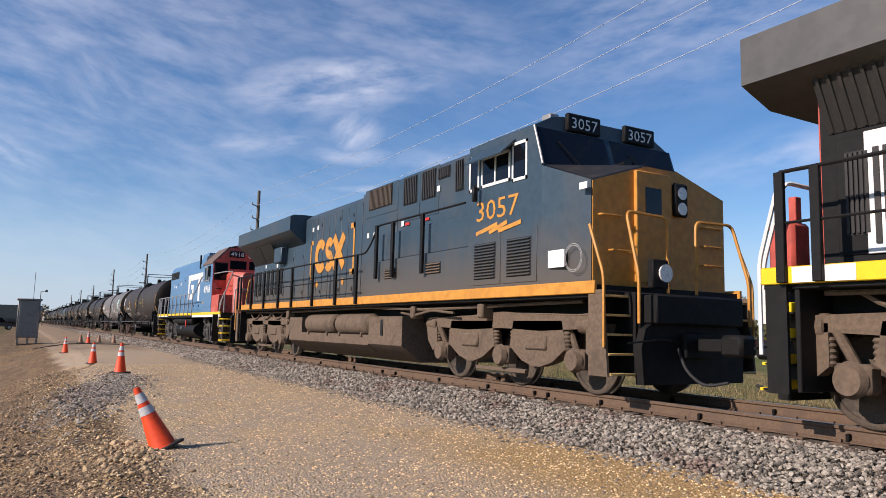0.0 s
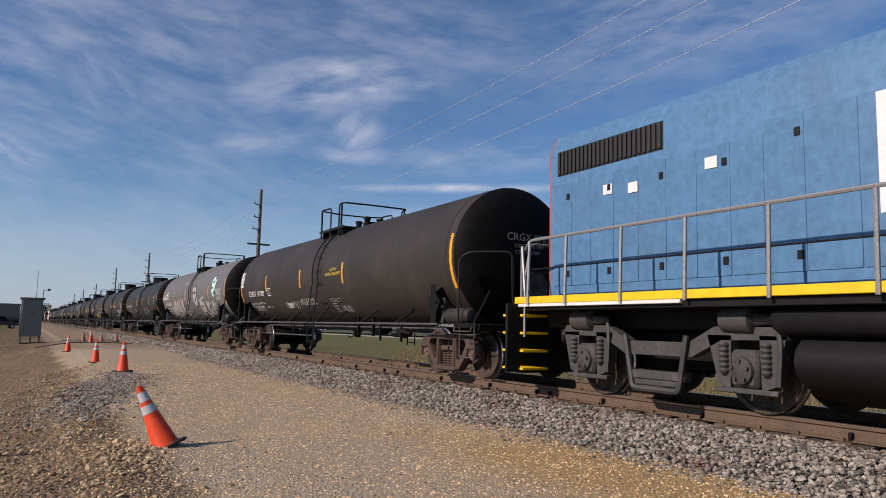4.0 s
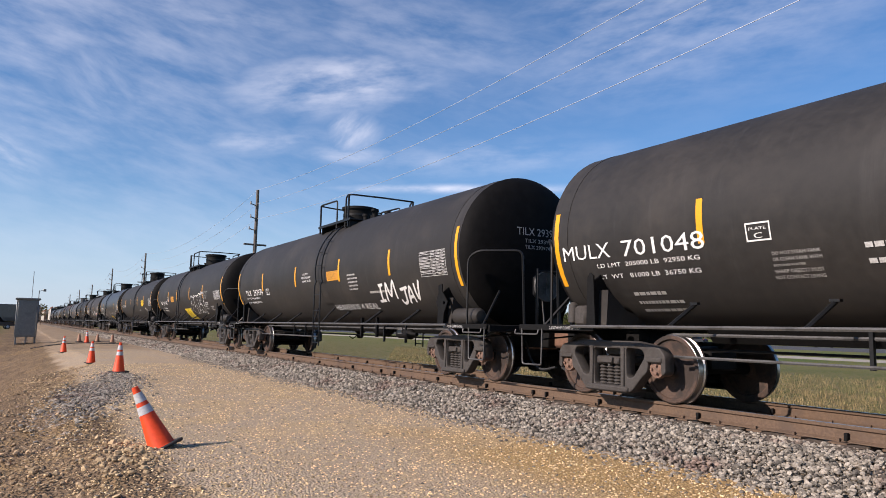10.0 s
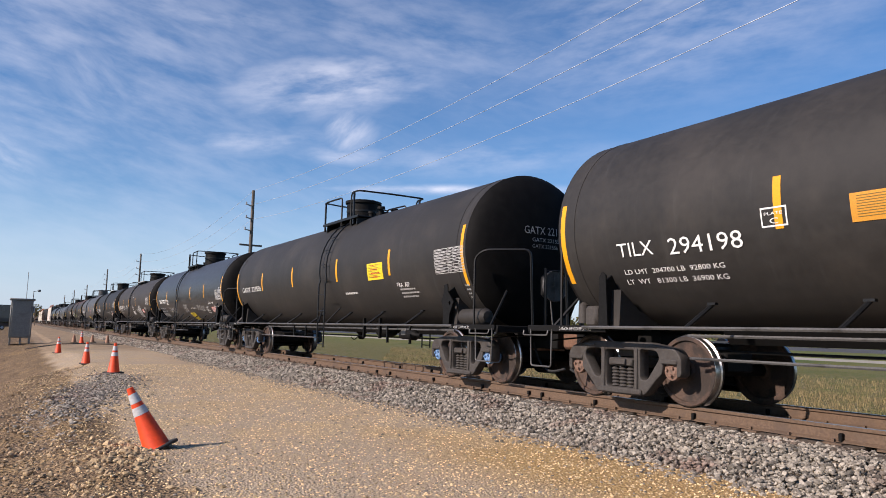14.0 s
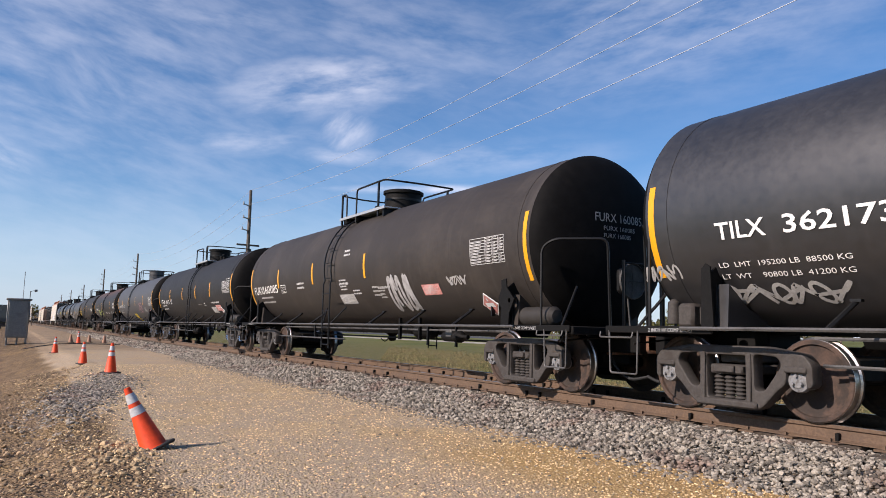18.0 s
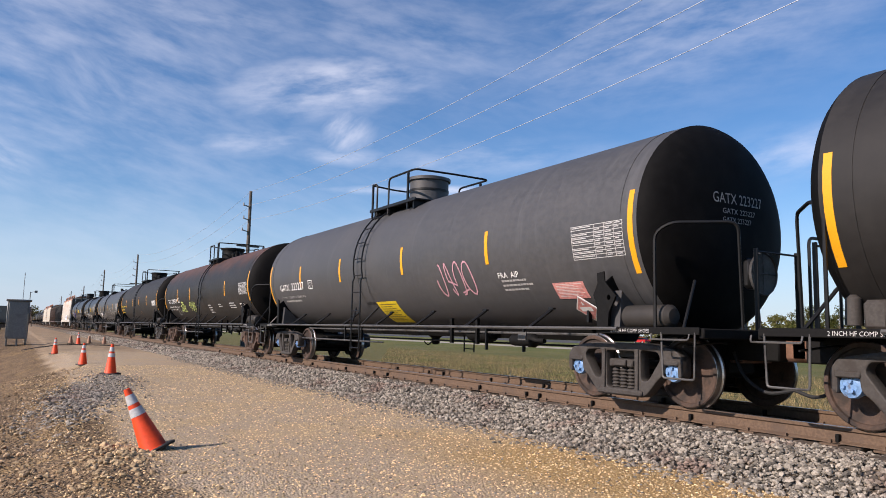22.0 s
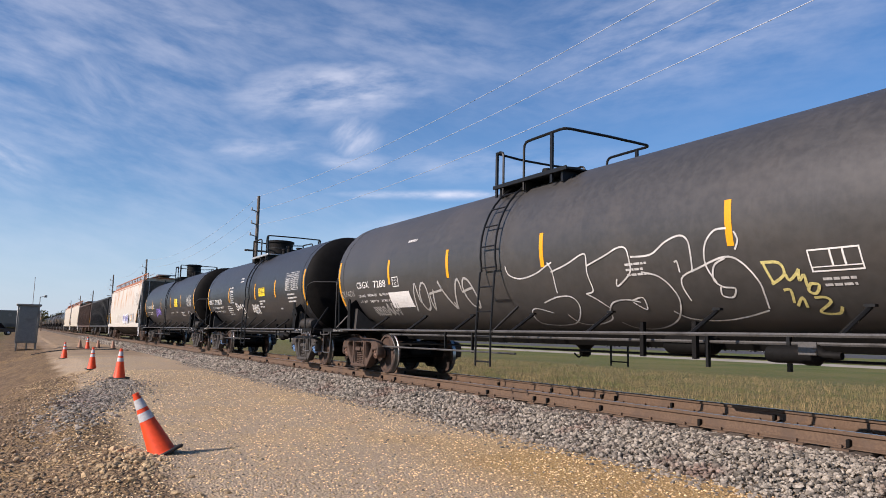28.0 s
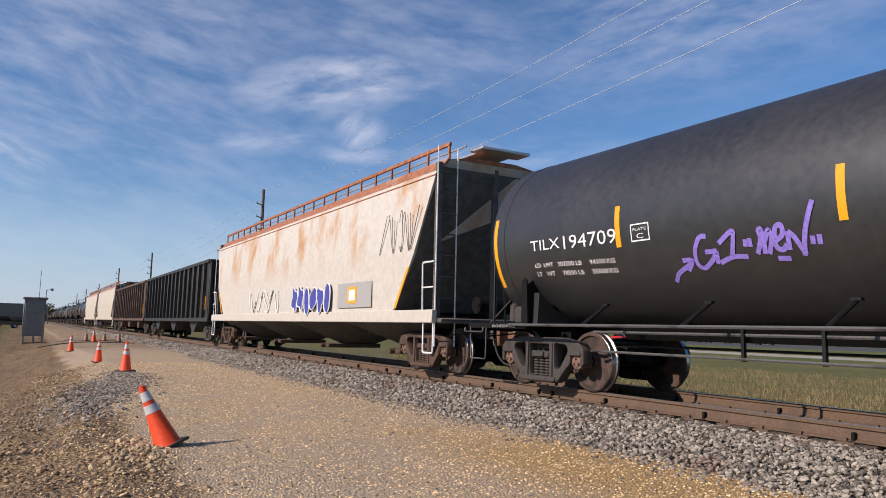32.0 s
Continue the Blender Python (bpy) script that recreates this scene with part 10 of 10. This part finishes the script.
MAT["car_white"] = surface("white car paint", (0.78, 0.78, 0.77), 0.25, grain=3, spread=0.02, coat=0.6)
MAT["car_red"] = surface("red car paint", (0.50, 0.02, 0.02), 0.25, grain=3, spread=0.03, coat=0.6)
MAT["car_dark"] = surface("dark grey car paint", (0.03, 0.032, 0.036), 0.25, grain=3, spread=0.03, coat=0.6)
MAT["car_silver"] = surface("silver car paint", (0.42, 0.43, 0.44), 0.3, metal=0.4, grain=3, spread=0.03, coat=0.6)
MAT["car_blue"] = surface("blue trailer paint", (0.05, 0.16, 0.42), 0.4, grain=3, spread=0.05)
MAT["tyre"] = surface("black tyre rubber", (0.02, 0.02, 0.02), 0.85)
MAT["shed"] = surface("white sheet-metal wall", (0.66, 0.66, 0.64), 0.6, grain=2, spread=0.05, stain=(0.5, 0.49, 0.46), stain_at=0.55, stain_scale=0.4)
MAT["shed_roof"] = surface("dark grey sheet roof", (0.07, 0.07, 0.075), 0.6, grain=2, spread=0.1)


def car_at(x, y, turn, paint, pickup=False):
    """A parked road vehicle, 4.6 m long."""
    tone = paint.replace("car_", "")
    ob = thing("pickup" if pickup else "car", None, None, f"parked {tone} {'pickup truck' if pickup else 'car'} on the asphalt lot", "pickup" if pickup else "car", "parked vehicles", at=pose(x, y, ground_z(x, y), 0, 0, turn))
    low = [(-2.3, 0.35), (2.25, 0.35), (2.32, 0.62), (2.2, 0.82), (1.0, 0.95), (-2.2, 1.0), (-2.35, 0.8)]
    top = [(0.95, 0.93), (0.25, 1.45), (-1.1, 1.48), (-1.9, 1.0)] if not pickup else [(1.0, 0.93), (0.45, 1.62), (-0.75, 1.64), (-0.85, 1.0)]
    lift = 0.12 if pickup else 0.0
    part("body", Shape().prism([(a, b + lift) for a, b in low], -0.88, 0.88), MAT[paint], ob)
    part("cabin", Shape().prism([(a, b + lift) for a, b in top], -0.74, 0.74), MAT["glass"], ob, "dark glass cabin")
    (xa, za), (xb, zb) = top[1], top[2]
    part("roof", Shape().box(xb - 0.05, xa + 0.05, -0.72, 0.72, za + lift, za + lift + 0.06, 0.02), MAT[paint], ob)
    for sx in (-1.4, 1.42):
        for sy in (-0.82, 0.82):
            wh = part("wheel", Shape().lathe([(-0.11, 0.0), (-0.11, 0.28), (-0.08, 0.34), (0.08, 0.34), (0.11, 0.28), (0.11, 0.0)], 18, "Y", (sx, sy, 0.34)), MAT["tyre"], ob, "black tyre")
            part("rim", Shape().lathe([(-0.125, 0.0), (-0.125, 0.18), (-0.112, 0.21), (0.112, 0.21), (0.125, 0.18), (0.125, 0.0)], 14, "Y", (sx, sy, 0.34)), MAT["car_silver"], wh, "bright rim")
    for sy in (-0.62, 0.62):
        part("headlight", Shape().box(2.18, 2.31, sy - 0.16, sy + 0.16, 0.64 + lift, 0.76 + lift, 0.02), MAT["lamp"], ob)
        part("tail_light", Shape().box(-2.36, -2.26, sy - 0.14, sy + 0.14, 0.74 + lift, 0.92 + lift, 0.02), MAT["red"], ob)
    for z in (0.4, 0.42):
        part("bumper", Shape().box(-2.42 if z > 0.41 else 2.24, -2.28 if z > 0.41 else 2.4, -0.86, 0.86, 0.36 + lift, 0.56 + lift, 0.04), MAT["car_dark"], ob)
    return ob


def trailer_at(x, y, turn, paint, long=12.0):
    ob = thing("trailer", None, None, f"parked {paint.replace('car_', '')} box trailer", "trailer", "parked vehicles", at=pose(x, y, ground_z(x, y), 0, 0, turn))
    part("box", Shape().box(0, long, -1.2, 1.2, 1.15, 3.9, 0.05), MAT[paint], ob)
    part("chassis", Shape().box(0.2, long - 0.2, -0.5, 0.5, 0.9, 1.14, 0.02), MAT["tyre"], ob)
    for sx in (0.9, 2.1):
        for sy in (-1.0, 1.0):
            wh = part("wheel", Shape().lathe([(-0.14, 0.0), (-0.14, 0.42), (-0.1, 0.5), (0.1, 0.5), (0.14, 0.42), (0.14, 0.0)], 18, "Y", (sx, sy, 0.5)), MAT["tyre"], ob)
            part("rim", Shape().lathe([(-0.15, 0.0), (-0.15, 0.26), (0.15, 0.26), (0.15, 0.0)], 14, "Y", (sx, sy, 0.5)), MAT["car_silver"], wh)
    for sy in (-0.9, 0.9):
        part("landing_leg", Shape().box(long - 3.0, long - 2.85, sy - 0.08, sy + 0.08, 0.0, 1.1, 0.01), MAT["car_silver"], ob)


for ratio, y, turn, paint, pickup in ((-1.095, 98, 175, "car_red", False), (-1.04, 97, 3, "car_white", False), (-0.985, 98, 182, "car_dark", True), (-0.925, 97.5, 178, "car_dark", False), (-0.868, 98, 2, "car_red", False),
                                      (-1.19, 98, 180, "car_red", False), (-2.32, 97, 180, "car_red", False), (-2.46, 98, 5, "car_white", False),
                                      (-0.76, 104, 30, "car_silver", False), (-0.66, 104, 28, "car_white", False), (-0.56, 104, 25, "car_dark", True)):
    car_at((ratio + 0.145) * y * 1.36, y * 1.36, turn, paint, pickup)
for ratio, y, turn, paint in ((-2.75, 99, 182, "car_blue"), (-1.95, 101, 182, "car_white"), (-1.55, 102, 182, "car_dark")):
    trailer_at((ratio + 0.145) * y * 1.36, y * 1.36, turn, paint)
trailer_at(-136, -6.4, 84, "car_dark", 9.0)
car_at(-126.8, -3.2, 100, "car_dark", True)


def shed_at(x, y, long, deep, high, label):
    ob = thing("shed", None, None, label, "building", at=(x, y, ground_z(x, y)))
    part("wall", Shape().box(0, long, 0, deep, -0.2, high), MAT["shed"], ob)
    part("roof", Shape().prism([(-0.4, high), (deep + 0.4, high), (deep / 2, high + deep * 0.14)], -0.4, long + 0.4, "X"), MAT["shed_roof"], ob, "dark grey pitched roof")
    for i in range(int(long / 6)):
        dr = part("door", Shape().box(1.5 + i * 6, 4.8 + i * 6, -0.06, 0.0, 0.0, 3.2, 0.01), MAT["shed_roof"], ob, "dark roller door")
        part("handle", Shape().box(3.0 + i * 6, 3.3 + i * 6, -0.10, -0.06, 0.9, 0.96), MAT["silver"], dr)


shed_at(-385, 140, 34, 16, 4.6, "long white sheet-metal shed with roller doors")

# black hose across the road, and faded cones beside it
hose = [(-48.2, 0.6), (-48.0, 1.5), (-47.6, 2.4), (-48.0, 3.3), (-47.7, 4.2), (-47.5, 5.0), (-47.2, 5.7)]
thing("hose", Shape().tube([(x, y, ground_z(x, y) + 0.025) for x, y in hose], 0.032, 8), MAT["rubber"], "thick black hose lying across the gravel", "hose")
MAT["faded_cone"] = surface("sun-bleached cone plastic", (0.36, 0.19, 0.115), 0.6, grain=12, spread=0.15)
for x, y in ((-51.4, 3.3), (-51.9, 4.4), (-51.0, 5.2)):
    ob = thing("traffic_cone", None, None, "small sun-bleached traffic cone beside the track", "traffic cone", "faded cones", at=(x, y, ground_z(x, y)))
    part("base", Shape().box(-0.2, 0.2, -0.2, 0.2, 0.0, 0.04, 0.012), MAT["cone_base"], ob)
    part("body", Shape().lathe([(0.04, 0.14), (0.50, 0.05), (0.50, 0.0)], 16, "Z"), MAT["faded_cone"], ob)


def motions():
    for car, x in CARS:
        z = car.location.z
        walk(car, [(t, Matrix.Translation((x + RUN[t], TRACK, z))) for t in range(33)])
    for kind, r in (("tank", WHEEL), ("loco", 0.50)):
        sets = WHEELSETS[kind]
        if not sets:
            continue
        steps = 32 * FPS
        turns = []
        for i in range(steps + 1):
            t = i / FPS
            a = min(31, int(t))
            run = RUN[a] + (RUN[a + 1] - RUN[a]) * (t - a)
            turns.append((t, Matrix.Rotation(run / r, 4, "Y")))
        walk(sets[0], turns)
        data = sets[0].animation_data
        for other in sets[1:]:
            other.rotation_mode = "QUATERNION"
            other.animation_data_create()
            other.animation_data.action = data.action
            other.animation_data.action_slot = data.action_slot


motions()
